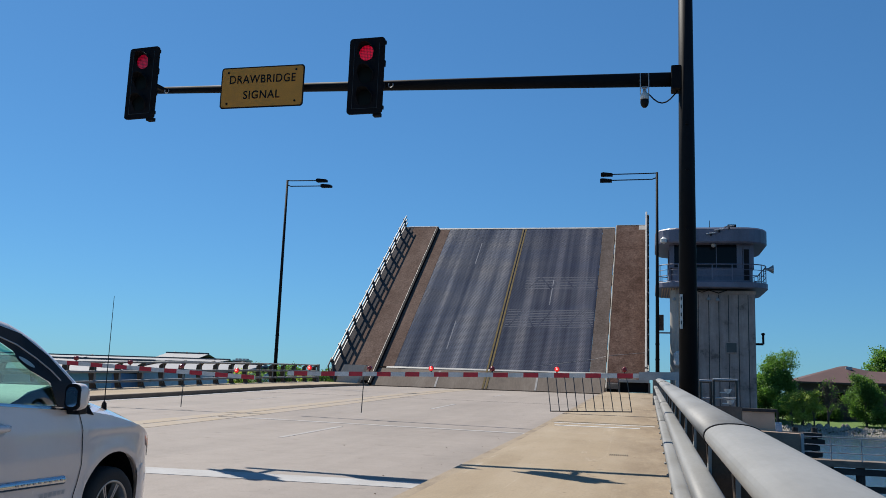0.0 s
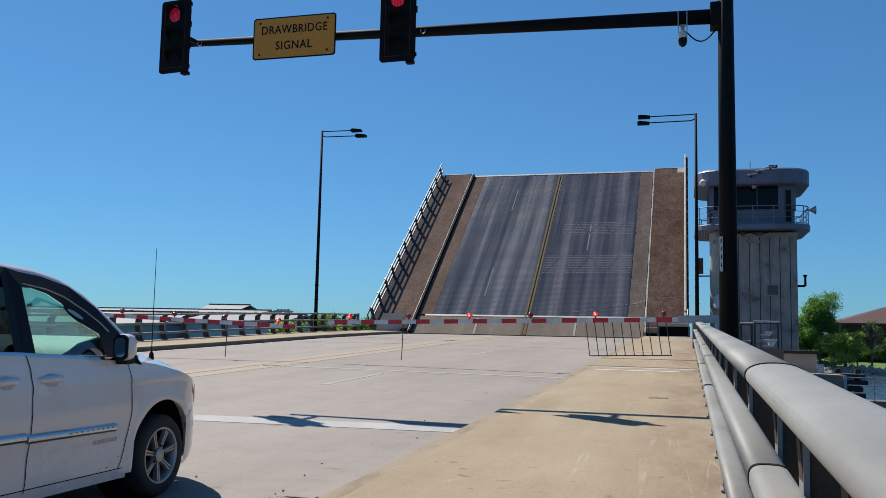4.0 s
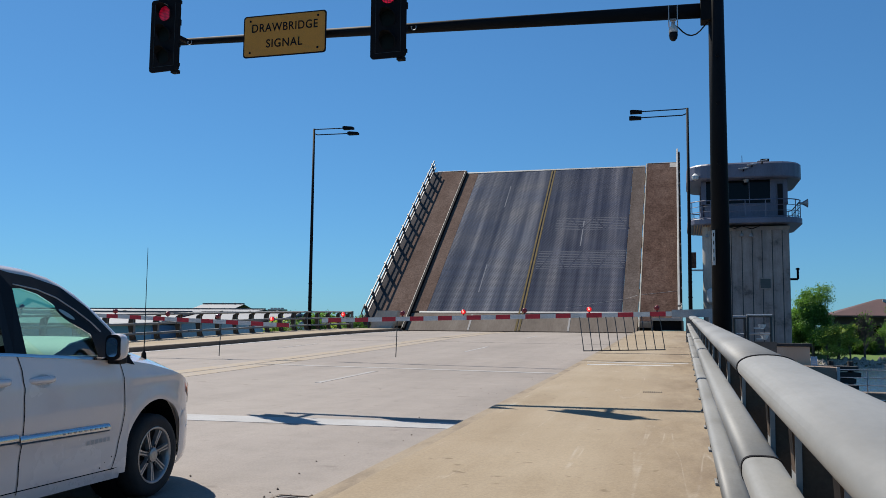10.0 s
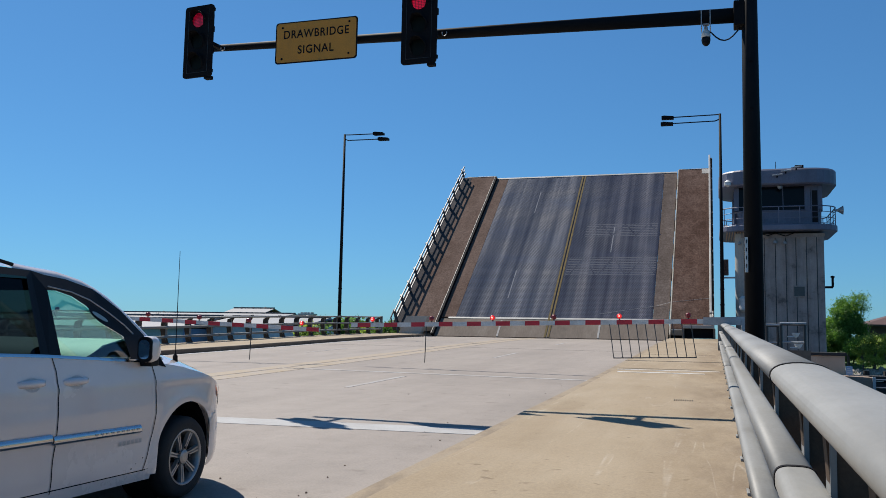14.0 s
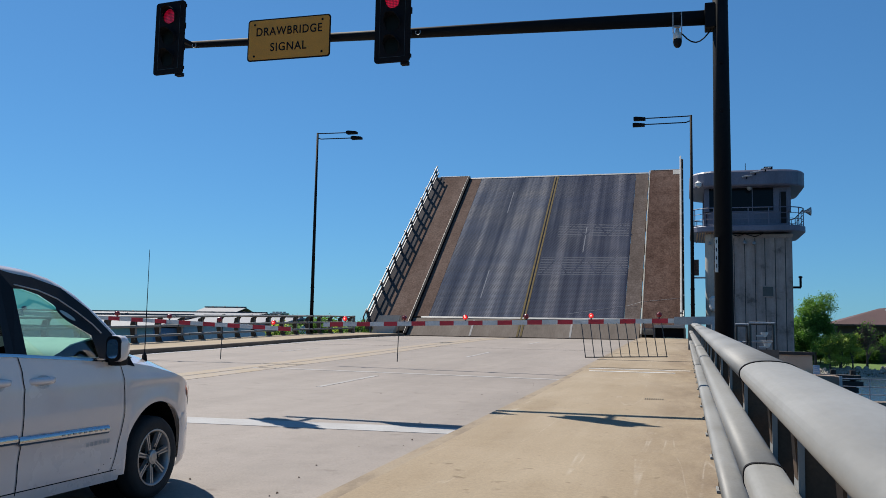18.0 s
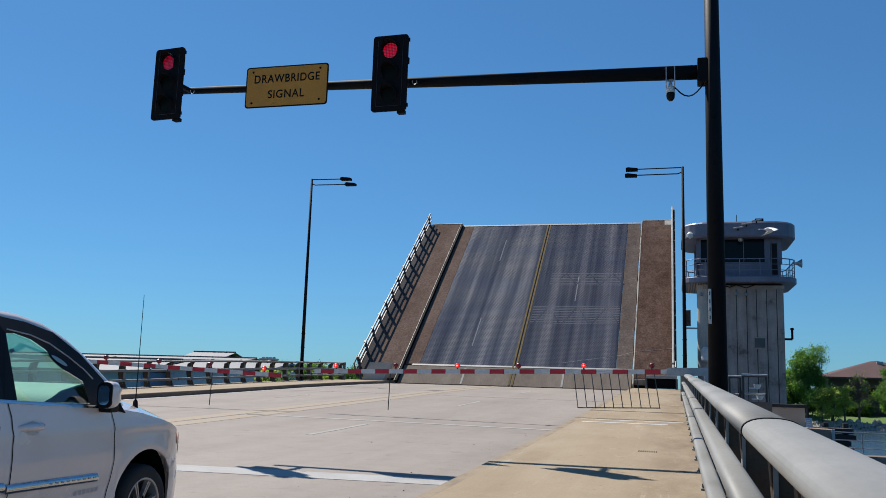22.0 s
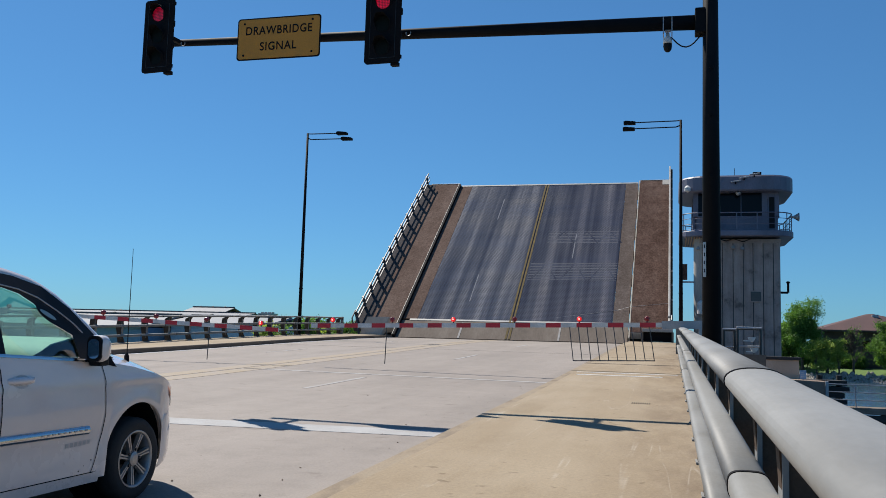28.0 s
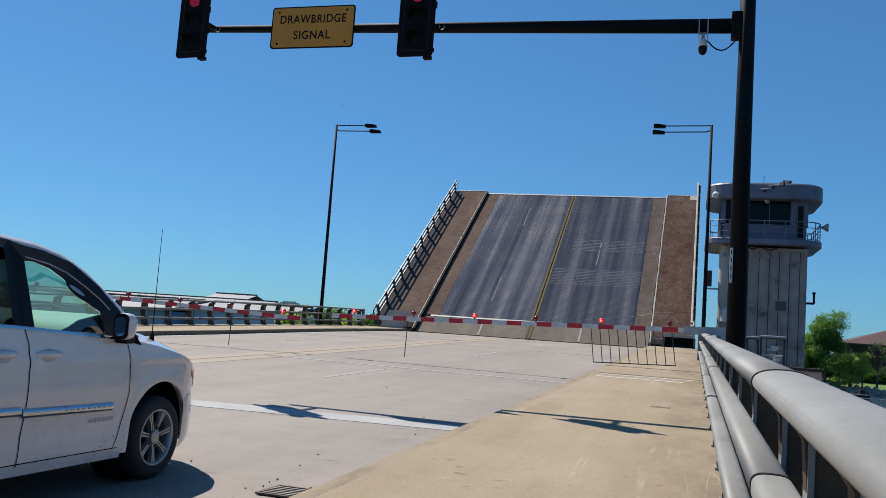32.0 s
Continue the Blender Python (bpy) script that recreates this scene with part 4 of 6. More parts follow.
# ---- gate arms ----
def gate(name, x0, z0, x1, z1, first, pitch, count, lamps, lit, legs):
    y = 23.0
    zat = lambda x: z0 + (z1 - z0) * (x - x0) / (x1 - x0)
    g = thing(name, x1, y, road_z(y) + 0.1, "lowered barrier gate arm striped red and white, red lamps", "barrier gate", "drawbridge gates")
    loc = lambda x, dy, z: (x - x1, dy, z - road_z(y) - 0.1)

    def beam(xa, xb, half, thick, dz=0.0):
        bm = bmesh.new()
        vs = []
        for x in (xa, xb):
            for dy, s in ((-thick, -1), (thick, -1), (thick, 1), (-thick, 1)):
                vs.append(bm.verts.new(loc(x, dy, zat(x) + dz + s * half)))
        for f in ((0, 1, 2, 3), (7, 6, 5, 4), (0, 4, 5, 1), (1, 5, 6, 2), (2, 6, 7, 3), (3, 7, 4, 0)):
            bm.faces.new([vs[i] for i in f])
        bmesh.ops.recalc_face_normals(bm, faces=bm.faces)
        return bm

    a = part("arm", beam(x0, x1, 0.06, 0.025), M["white"], g)
    for k in range(count):
        c = first + k * pitch
        lo, hi = max(min(x0, x1), c - 0.2), min(max(x0, x1), c + 0.2)
        if hi > lo:
            part("red_stripe", beam(lo, hi, 0.061, 0.028), M["red"], a)
    sgn = 1 if x1 > x0 else -1
    part("root_beam", beam(x1 - sgn * 1.39, x1 - sgn * 0.28, 0.1, 0.06), M["galv"], g)
    for k, x in enumerate(lamps):
        on = k in lit
        zz = zat(x) + 0.06
        l = part("lamp", bar(loc(x, -0.02, zz + 0.1), loc(x, 0.05, zz + 0.1), 0.07, n=18), M["lamp_off"], g, "red warning lamp")
        part("lens", lathe([(0.001, -0.06), (0.045, -0.05), (0.064, -0.02)], 18, "y"), M["lamp_on"] if on else M["lamp_off"], l, "glowing red lens" if on else "unlit red lens").location = Vector(loc(x, 0, zz + 0.1))
        if on:
            part("filament", lathe([(0.001, -0.066), (0.018, -0.062), (0.024, -0.055)], 12, "y"), M["lamp_core"], l).location = Vector(loc(x, 0, zz + 0.1))
        part("stalk", bar(loc(x, 0.02, zz - 0.01), loc(x, 0.02, zz + 0.04), 0.02, n=8), M["rail_steel"], l)
    for x, zb in legs:
        part("leg", bar(loc(x, 0, zat(x) - 0.05), loc(x - 0.02, -0.02, zb), 0.013, n=8), M["rail_steel"], g)
    a0, a1 = sorted((-sgn * 0.62, -sgn * 0.02))
    part("machine", boxed(a0, a1, 0.08, 0.7, 0, 0.95, 0.03), M["rail_steel"], g, "dark steel gate machine housing")
    part("pivot_bracket", boxed(a0 + 0.15, a1 - 0.15, -0.1, 0.2, 0.85, z1 - road_z(y) - 0.06), M["galv"], g)
    return g, loc, zat


gr, loc_r, zat_r = gate("barrier_gate", -9.85, 1.468, 1.25, 1.74, -9.45, 0.8145, 12, (-9.2, -7.43, -5.67, -3.98, -2.25, -0.51), (0, 2, 4), ((-7.58, 0.46),))
gate("barrier_gate", -10.86, 1.32, -21.6, 1.74, -16.82, 0.822, 8, (-11.43, -13.2, -14.9, -16.74, -18.5, -20.2), (0,), ((-13.08, 0.4),))
# hanging sidewalk fence under the arm
for k in range(10):
    xt = -2.5 + k * 0.228
    part("hanger", bar(loc_r(xt, -0.02, zat_r(xt) - 0.05), loc_r(xt + 0.13, -0.24, 0.73 + 0.007 * k), 0.011, n=8), M["rail_steel"], gr)
part("bottom_bar", bar(loc_r(-2.38, -0.24, 0.725), loc_r(-0.3, -0.24, 0.79), 0.014, n=8), M["rail_steel"], gr)


def guard_frames():
    for x0, x1, y, z1 in ((1.45, 1.72, 24.2, 1.64), (1.78, 2.35, 24.0, 1.68)):
        b = road_z(y) + 0.1
        f = thing("guard_frame", (x0 + x1) / 2, y, b, "grey tubular steel guard frame beside the gate", "guard rail", "gate guard frames")
        w, h = (x1 - x0) / 2, z1 - b
        part("hoop", pipe([(-w, 0, 0), (-w, 0, h), (w, 0, h), (w, 0, 0)], 0.035, 8), M["rail_steel"], f)
        part("top_bar", bar((-w - 0.03, -0.02, h + 0.02), (w + 0.03, -0.02, h + 0.02), 0.03, n=8), M["galv"], f)
        part("kick_panel", boxed(-w - 0.1, w + 0.12, -0.09, -0.05, 0.0, 0.55), M["concrete_dark"], f, "dark brown kick panel")
        for q in (0.35, 0.62):
            part("rail", bar((-w, 0, h * q), (w, 0, h * q), 0.025, n=8), M["galv"], f)
        part("brace", bar((-w, 0, h * 0.9), (-w, 0.7, 0), 0.025, n=8), M["galv"], f)
    for x, z in ((2.12, 1.4), (2.18, 1.12)):
        f = thing("flood_lamp", x, 23.9, z, "small white floodlight on the guard frame", "lamp", "gate lamps")
        part("shell", lathe([(0.02, -0.06), (0.07, -0.02), (0.1, 0.05), (0.1, 0.06)], 14), M["white"], f)
        part("bracket", bar((0, 0, 0), (0, 0.1, -0.05), 0.02, n=6), M["galv"], f)
        part("visor", boxed(-0.2, 0.05, -0.05, 0.05, -0.05, -0.02), M["white"], f)


guard_frames()


# ---- bascule leaf (local: y along the leaf, z off its deck) ----
LEAF_X, LEAF_Y, LEAF_Z, LEAF_LEN = -9.92, 53.95, 1.24, 21.6


def leaf():
    L = thing("bascule_leaf", LEAF_X, LEAF_Y, LEAF_Z, "raised bridge leaf with dark steel grating and brown sidewalks", "drawbridge", rx=38.5)
    top, g0 = LEAF_LEN, 1.95
    for x0, x1 in ((-6.4, -0.02), (0.02, 6.4)):
        for k in range(4):
            a = g0 + 0.12 + (top - 0.2 - g0 - 0.12) * k / 4
            b = g0 + 0.12 + (top - 0.2 - g0 - 0.12) * (k + 1) / 4
            part("grating_panel", boxed(x0, x1, a, b - 0.004, -0.14, 0), M["grate"], L, "dark steel grid panel with long wear streaks")
    part("apron_slab", boxed(-7.4, 7.4, 0.02, g0 - 0.07, -0.5, -0.01), M["apron"], L, "stained grey concrete heel slab")
    part("heel_plate", boxed(-6.9, 7.4, g0 - 0.06, g0 + 0.1, -0.3, 0.012), M["edge"], L, "pale steel joint plate")
    for x0, x1 in ((-7.4, -6.42), (6.42, 7.4)):
        part("shoulder", boxed(x0, x1, g0 + 0.11, top - 0.2, -0.3, 0.0), M["leaf_grey" if x0 < 0 else "shoulder"], L, "brown stained concrete shoulder" if x0 < 0 else "grey stained concrete shoulder")
    part("nose_plate", boxed(-7.4, 7.4, top - 0.19, top, -0.35, 0.03), M["edge"], L, "pale steel edge plate at the leaf tip")
    for x0, x1, y0 in ((-10.05, -7.56, 0.9), (7.56, 10.0, 0.9)):
        part("leaf_sidewalk", boxed(x0, x1, y0, top, -0.3, 0.17), M["leaf_grey" if x0 < 0 else "brown"], L, "grey-brown concrete leaf sidewalk" if x0 < 0 else "reddish brown stained concrete leaf sidewalk")
        part("heel_edge", boxed(x0, x1, y0 - 0.06, y0 - 0.004, -0.3, 0.15, 0.01), M["pale_concrete"], L)
        part("walk_nose", boxed(x0, x1, top + 0.004, top + 0.06, -0.3, 0.2), M["edge"], L)
    # black carries the shade of this kerb's face, the thin strip its bright edge
    part("kerb_rail", boxed(-7.56, -7.42, 0.0, top, -0.3, 0.2, 0.02), M["matt_black"], L, "steel kerb, black for its shaded face")
    part("kerb_highlight", boxed(-7.6, -7.562, 0.0, top, 0.16, 0.22, 0.005), M["leaf_rail"], L)
    part("kerb_rail", boxed(7.46, 7.54, 0.3, top, -0.3, 0.19, 0.01), M["leaf_kerb"], L, "pale worn steel kerb")
    part("corner_plate", boxed(9.3, 9.98, top - 0.75, top - 0.02, 0.16, 0.185), M["edge"], L)
    for x in (-0.17, 0.045):
        part("centre_line", boxed(x, x + 0.12, 0.05, top - 0.05, -0.1, 0.014), M["leaf_yellow"], L, "worn yellow centre line")
    for x in (-3.2, 3.2):
        part("lane_dash", boxed(x - 0.06, x + 0.06, 0.05, g0 - 0.22, -0.1, 0.006), M["faint_line"], L)
    for x, a, b in ((-3.25, 4.2, 7.6), (3.15, 9.8, 13.2), (-3.25, 15.6, 19.0)):
        part("lane_dash", boxed(x - 0.035, x + 0.035, a, b, -0.1, 0.006), M["leaf_white"], L, "worn white lane dash")
    # bracing below the outbound grating, laid on top, sunlight in its pale colour
    for v0, v1, u0, u1 in ((7.0, 9.1, 0.3, 6.35), (12.0, 13.6, 1.1, 6.25)):
        n = round((v1 - v0) / 0.22)
        for k in range(n + 1):
            y = v0 + (v1 - v0) * k / n
            part("brace_slat", boxed(u0, u1, y - 0.03, y + 0.03, -0.1, 0.004), M["brace"], L)
        for k in range(3):
            a = u0 + (u1 - u0) * (k + 0.12) / 3
            for x0, x1 in ((a, a + 0.85), (a + 1.75, a + 0.9)):
                part("brace_diagonal", prism([(x0 - 0.06, v0), (x0 + 0.06, v0), (x1 + 0.06, v1), (x1 - 0.06, v1)], -0.1, 0.008), M["grate"], L)
    # main girders and cross beams
    for x in (-8.5, 8.5):
        part("girder", prism([(0.6, -0.3), (top, -0.3), (top, -1.2), (10, -1.9), (1.0, -2.1)], x - 0.3, x + 0.3, "yz"), M["rail_steel"], L)
    for k in range(7):
        y = 1.6 + k * 3.2
        part("cross_beam", boxed(-8.2, 8.2, y - 0.15, y + 0.15, -1.1, -0.31), M["rail_steel"], L)
    # railings
    part("edge_strip", boxed(-10.6, -10.054, 0.9, top, -0.3, 0.17), M["strip"], L, "grey concrete edge strip")
    part("edge_strip", boxed(-10.04, -9.62, 0.92, top - 0.01, 0.1, 0.178), M["strip"], L, "grey concrete edge strip")
    for x, s, tip, levels in ((-10.34, -1, 1.1, ((1.1, 0.05), (0.78, 0.045), (0.46, 0.045))), (10.02, 1, 1.2, ((1.2, 0.075), (0.84, 0.07), (0.48, 0.07)))):
        r = thing("leaf_railing", 0, 0, 0, "", "")
        r.parent = L
        for k in range(13):
            y = 1.3 + k * (top - 1.5) / 12
            part("post", boxed(x - 0.07, x + 0.07, y - 0.09, y + 0.09, -0.2, tip), M["rail_steel"], r)
        for z, h in levels:
            part("rail", boxed(x + (0.05 if s < 0 else -0.2), x + (0.13 if s < 0 else -0.07), 1.1, top + 0.3, z - h, z + h, 0.02), M["leaf_rail" if s < 0 else "edge"], r)
        part("end_hoop", pipe([(x, 1.3, tip), (x, 0.5, tip - 0.05), (x, 0.5, 0.5), (x, 1.3, 0.45)], 0.05, 8), M["rail_steel"], r)
        part("heel_brace", bar((x, 1.3, 0.8), (x + (0.5 if s < 0 else 0), -0.1, -0.1), 0.06, n=8), M["rail_steel"], r)
    part("slack_cable", pipe([(2.88, 2.48, 0.008), (6.62, 3.44, 0.008), (7.44, 3.62, 0.185), (9.93, 4.08, 0.185)], 0.007, 6), M["galv"], L, "thin pale cable lying across the leaf")
    # kink brace seen against the sky beside the hinge
    part("hinge_brace", bar((9.95, 0.2, 1.6), (11.1, -0.5, 0.6), 0.08, n=8), M["galv"], L)
    return L


LEAF = leaf()


def pit_cover():
    c = thing("pit_cover", -0.72, 53.2, road_z(53.2) + RISE, "pale frame round a dark opening below the leaf sidewalk", "cover")
    w = 0.88
    part("lintel", boxed(-w, w, -0.15, 0.3, 0.6, 0.78, 0.02), M["edge"], c)
    for s in (-1, 1):
        part("jamb", boxed(s * w - 0.06, s * w + 0.06, -0.12, 0.3, 0, 0.6), M["apron"], c)
    part("opening", boxed(-w + 0.06, w - 0.06, 0.2, 0.25, 0.02, 0.6), M["matt_black"], c)
    k = thing("kerb_end", -18.6, 53.3, road_z(53.3), "pale concrete end block of the kerb at the leaf", "kerb")
    part("block", prism([(-0.9, 0), (0.55, 0), (1.15, 1.3), (-0.3, 1.3)], -0.3, 0.3, "xz"), M["pale_concrete"], k)


pit_cover()


# ---- bridge tender's tower ----
def tower():
    cx, cy = 4.02, 59.6
    gz = -1.0
    t = thing("control_tower", cx, cy, gz, "weathered grey concrete bridge tender tower with a glazed cab", "tower")
    z = lambda w: w - gz
    hw, hd = 2.62, 2.55
    sh = part("shaft", prism([(x + 0.38, y) for x, y in rounded(2 * hw - 0.76, 2 * hd, 0.12, 4)], z(-6.5), z(7.96)), M["tower"], t, "stained grey concrete shaft with upright ribs")
    for x in (-1.45, -0.82, -0.18, 0.43, 1.01, 1.61, 2.2):
        # dark strip beside each rib draws the groove's shade as colour
        part("groove_shade", boxed(x - 0.03, x + 0.02, -hd - 0.004, -hd + 0.02, z(-0.9), z(7.7)), M["joint"], sh)
        part("rib", boxed(x + 0.02, x + 0.075, -hd - 0.04, -hd + 0.02, z(-0.9), z(7.7), 0.008), M["tower"], sh)
    part("top_band", boxed(-2.2, 2.66, -hd - 0.06, -hd + 0.02, z(7.72), z(7.94), 0.01), M["tower"], sh)
    part("round_column", lathe([(0.44, z(-6)), (0.44, z(8.0))], 40), M["pale_concrete"], t, "sunlit round concrete column").location = (-2.12, -2.12, 0)
    # gallery deck and cab
    sec = lambda w, r=0.9: rounded(w, w, r, 6)

    def loft(levels):
        bm = grid([[(x, y, z(h)) for x, y in sec(w, r)] for h, w, r in levels], True)
        n = len(sec(1, 0.2))
        bm.verts.ensure_lookup_table()
        bm.faces.new([bm.verts[k] for k in range(n)][::-1])
        bm.faces.new([bm.verts[len(bm.verts) - n + k] for k in range(n)])
        bmesh.ops.recalc_face_normals(bm, faces=bm.faces)
        return bm
    part("gallery_deck", loft(((8.06, 6.85, 1.4), (8.1, 6.92, 1.45), (8.38, 6.92, 1.45), (8.42, 6.85, 1.4))), M["tower_paint"], t, "blue-grey gallery slab")
    for k in range(7):
        x = -3.05 + k * 0.16
        part("joist", boxed(x, x + 0.07, -2.9 + 0.1 * abs(k - 3), 2.6, z(8.0), z(8.06)), M["beige"], t)
    part("cab_wall", loft(((8.42, 5.16, 0.7), (9.4, 5.16, 0.7))), M["tower_paint"], t, "blue-grey cab parapet")
    part("cab_head", loft(((10.98, 5.16, 0.7), (11.04, 5.16, 0.7))), M["tower_paint"], t)
    part("cab_core", loft(((9.4, 2.6, 0.3), (10.98, 2.6, 0.3))), M["dark_int"], t)
    part("roof", loft(((10.9, 6.8, 1.6), (10.98, 6.95, 1.7), (11.78, 6.95, 1.7), (11.88, 6.8, 1.65), (11.93, 6.3, 1.5))), M["tower_paint"], t, "rounded overhanging blue-grey roof fascia", smooth=False)
    # mullions and panes on the four sides
    for k in range(4):
        a = k * 90
        w = thing("window_bank", 0, 0, 0, "", "", rz=a)
        w.parent = t
        for x0, x1 in ((-2.28, -1.0), (-0.94, 0.3), (0.34, 1.56)):
            part("pane", boxed(x0, x1, -2.5, -2.48, z(9.42), z(10.97)), M["privacy_glass"], w)
        # added sheet behind the panes, stands for the dark of the cab
        part("dark_sheet", boxed(-2.28, 1.56, -2.2, -2.16, z(9.42), z(10.97)), M["dark_int"], w)
        for x0, x1 in ((-2.58, -2.28), (-1.0, -0.94), (0.3, 0.34), (1.56, 1.9), (2.38, 2.58)):
            part("mullion", boxed(x0, x1, -2.575 if x1 - x0 > 0.1 else -2.52, -2.36, z(9.4), z(10.98)), M["tower_paint"], w)
        dr = part("gallery_door", boxed(1.92, 2.36, -2.6, -2.5, z(8.46), z(10.68)), M["tower_paint"], w, "blue-grey door with a dark pane")
        part("door_pane", boxed(1.98, 2.3, -2.612, -2.602, z(8.62), z(10.6)), M["dark_int"], dr)
        part("lintel", boxed(1.9, 2.38, -2.575, -2.36, z(10.68), z(10.98)), M["tower_paint"], w)
        part("sill", boxed(-2.3, 1.6, -2.62, -2.5, z(9.36), z(9.42)), M["tower_paint"], w)
    # gallery railing
    path = [(x, y) for x, y in sec(6.7, 1.3)]
    path.append(path[0])
    rl = thing("gallery_railing", 0, 0, 0, "", "")
    rl.parent = t
    for hgt, r in ((1.2, 0.035), (0.85, 0.02), (0.5, 0.02), (0.15, 0.02)):
        part("rail", pipe([(x, y, z(8.34 + hgt)) for x, y in path], r, 6), M["tower_paint"], rl)
    for x, y in path[::2] + [(-1.2, -3.35), (0, -3.35), (1.2, -3.35), (-1.2, 3.35), (0, 3.35), (1.2, 3.35), (3.35, -1), (3.35, 1), (-3.35, -1), (-3.35, 1)]:
        part("post", bar((x, y, z(8.34)), (x, y, z(9.54)), 0.03, n=6), M["tower_paint"], rl)
    w = thing("shaft_window", 0, 0, 0, "", "")
    w.parent = t
    part("frame", boxed(0.8, 1.5, -hd - 0.06, -hd + 0.01, z(4.0), z(4.72), 0.01), M["tower"], w)
    part("pane", boxed(0.85, 1.45, -hd - 0.075, -hd - 0.05, z(4.07), z(4.65)), M["dull_pane"], w)
    part("backing", boxed(0.84, 1.46, -hd - 0.049, -hd - 0.045, z(4.06), z(4.66)), M["dark_int"], w)
    part("vent_pipe", pipe([(hw, -1.5, z(4.68)), (hw + 0.55, -1.5, z(4.68)), (hw + 0.55, -1.5, z(5.3))], 0.07, 8), M["black"], t)
    part("pipe_cap", lathe([(0.12, z(5.28)), (0.12, z(5.36)), (0.04, z(5.4))], 12), M["black"], t).location = (hw + 0.55, -1.5, 0)
    part("drain_pipe", pipe([(-1.2, -3.1, z(7.95)), (-0.6, -2.9, z(7.8)), (-0.2, -2.9, z(7.95)), (0.4, -2.9, z(7.75)), (0.9, -2.9, z(7.95))], 0.035, 6), M["black"], t)
    for x, zz in ((-0.2, 7.45), (0.35, 7.4), (-2.3, 7.4)):
        part("wall_lamp", lathe([(0.02, z(zz) + 0.1), (0.1, z(zz)), (0.13, z(zz) - 0.1), (0.05, z(zz) - 0.14)], 12), M["galv"], t).location = (x, -2.75, 0)
    horn = part("horn", lathe([(0.05, 0), (0.09, 0.25), (0.28, 0.55)], 14, "x"), M["galv"], t)
    horn.location = (3.2, -2.4, z(9.35))
    for x, zz in ((-0.35, 11.42), (0.15, 11.66), (0.75, 11.86)):
        part("roof_instrument", pipe([(x, -3.62, z(zz)), (x + 0.6, -3.62, z(zz + 0.08))], 0.045, 8), M["galv"], t)
        part("instrument_bracket", boxed(x + 0.25, x + 0.32, -3.62, -3.45, z(zz - 0.12), z(zz + 0.05)), M["black"], t)
    part("antenna", pipe([(-0.1, -3.0, z(11.95)), (-0.1, -3.0, z(12.4))], 0.02, 6), M["black"], t)
    part("roof_box", boxed(1.0, 1.5, -3.1, -2.8, z(11.95), z(12.12)), M["black"], t)
    part("dome_camera", lathe([(0.05, z(11.3)), (0.22, z(11.15)), (0.2, z(10.95)), (0.02, z(10.85))], 14), M["white"], t).location = (-2.95, -3.3, 0)
    part("window_lamp", lathe([(0.05, z(10.95)), (0.18, z(10.85)), (0.12, z(10.7)), (0.02, z(10.65))], 12), M["galv"], t).location = (0.12, -3.0, 0)
    part("cabinet", boxed(-3.45, -2.95, -2.2, -1.8, z(5.4), z(6.4), 0.02), M["brown"], t, "rusty brown wall cabinet")
    part("cabinet_bracket", boxed(-3.4, -2.4, -2.1, -1.95, z(5.2), z(5.3)), M["galv"], t)
    part("siren", lathe([(0.12, z(3.1)), (0.26, z(3.2)), (0.26, z(3.9)), (0.1, z(4.05))], 12), M["white"], t).location = (-2.1, -2.75, 0)
    p = thing("tower_pier", 4.6, 56.5, -8.5, "grey concrete pier carrying the control tower", "pier", kind="structure")
    part("block", boxed(-3.3, 3.4, -5.0, 7.0, 0, 7.6, 0.08), M["apron"], p)
    b = thing("parapet_wall", 5.7, 48.0, -1.6, "beige concrete parapet wall with a dark coping", "wall")
    part("wall", boxed(-3.4, 0.7, -0.3, 0.3, 0, 2.2), M["beige"], b)
    part("coping", boxed(-3.5, 0.8, -0.4, 0.4, 2.2, 2.36, 0.02), M["timber"], b)
    q = thing("pier_end_wall", 5.7, 46.5, -8.5, "grey concrete pier end with stepped top", "wall")
    part("block", prism([(-5.0, 0), (1.68, 0), (1.68, 8.13), (-0.4, 8.19), (-1.3, 8.34), (-5.0, 8.6)], -0.8, 0.8, "xz"), M["concrete_dark"], q)
    part("plate", boxed(0.3, 1.66, -0.86, -0.8, 7.0, 8.0), M["concrete_dark"], q)
    part("corner_post", boxed(1.6, 1.74, -0.9, -0.75, 6.2, 8.16, 0.01), M["galv"], q)
    n = thing("notice_board", 6.37, 46.2, -0.4, "small pale blue notice board on the pier end", "sign")
    part("panel", boxed(-0.15, 0.15, -0.03, 0.0, 0.1, 0.54, 0.006), M["notice"], n)
    for k in range(3):
        part("bar", boxed(-0.1, 0.1 - 0.03 * k, -0.034, -0.0305, 0.2 + 0.1 * k, 0.24 + 0.1 * k), M["white"], n)
    part("post", bar((0, 0.03, 0), (0, 0.03, 0.5), 0.025, n=6), M["galv"], n)


tower()


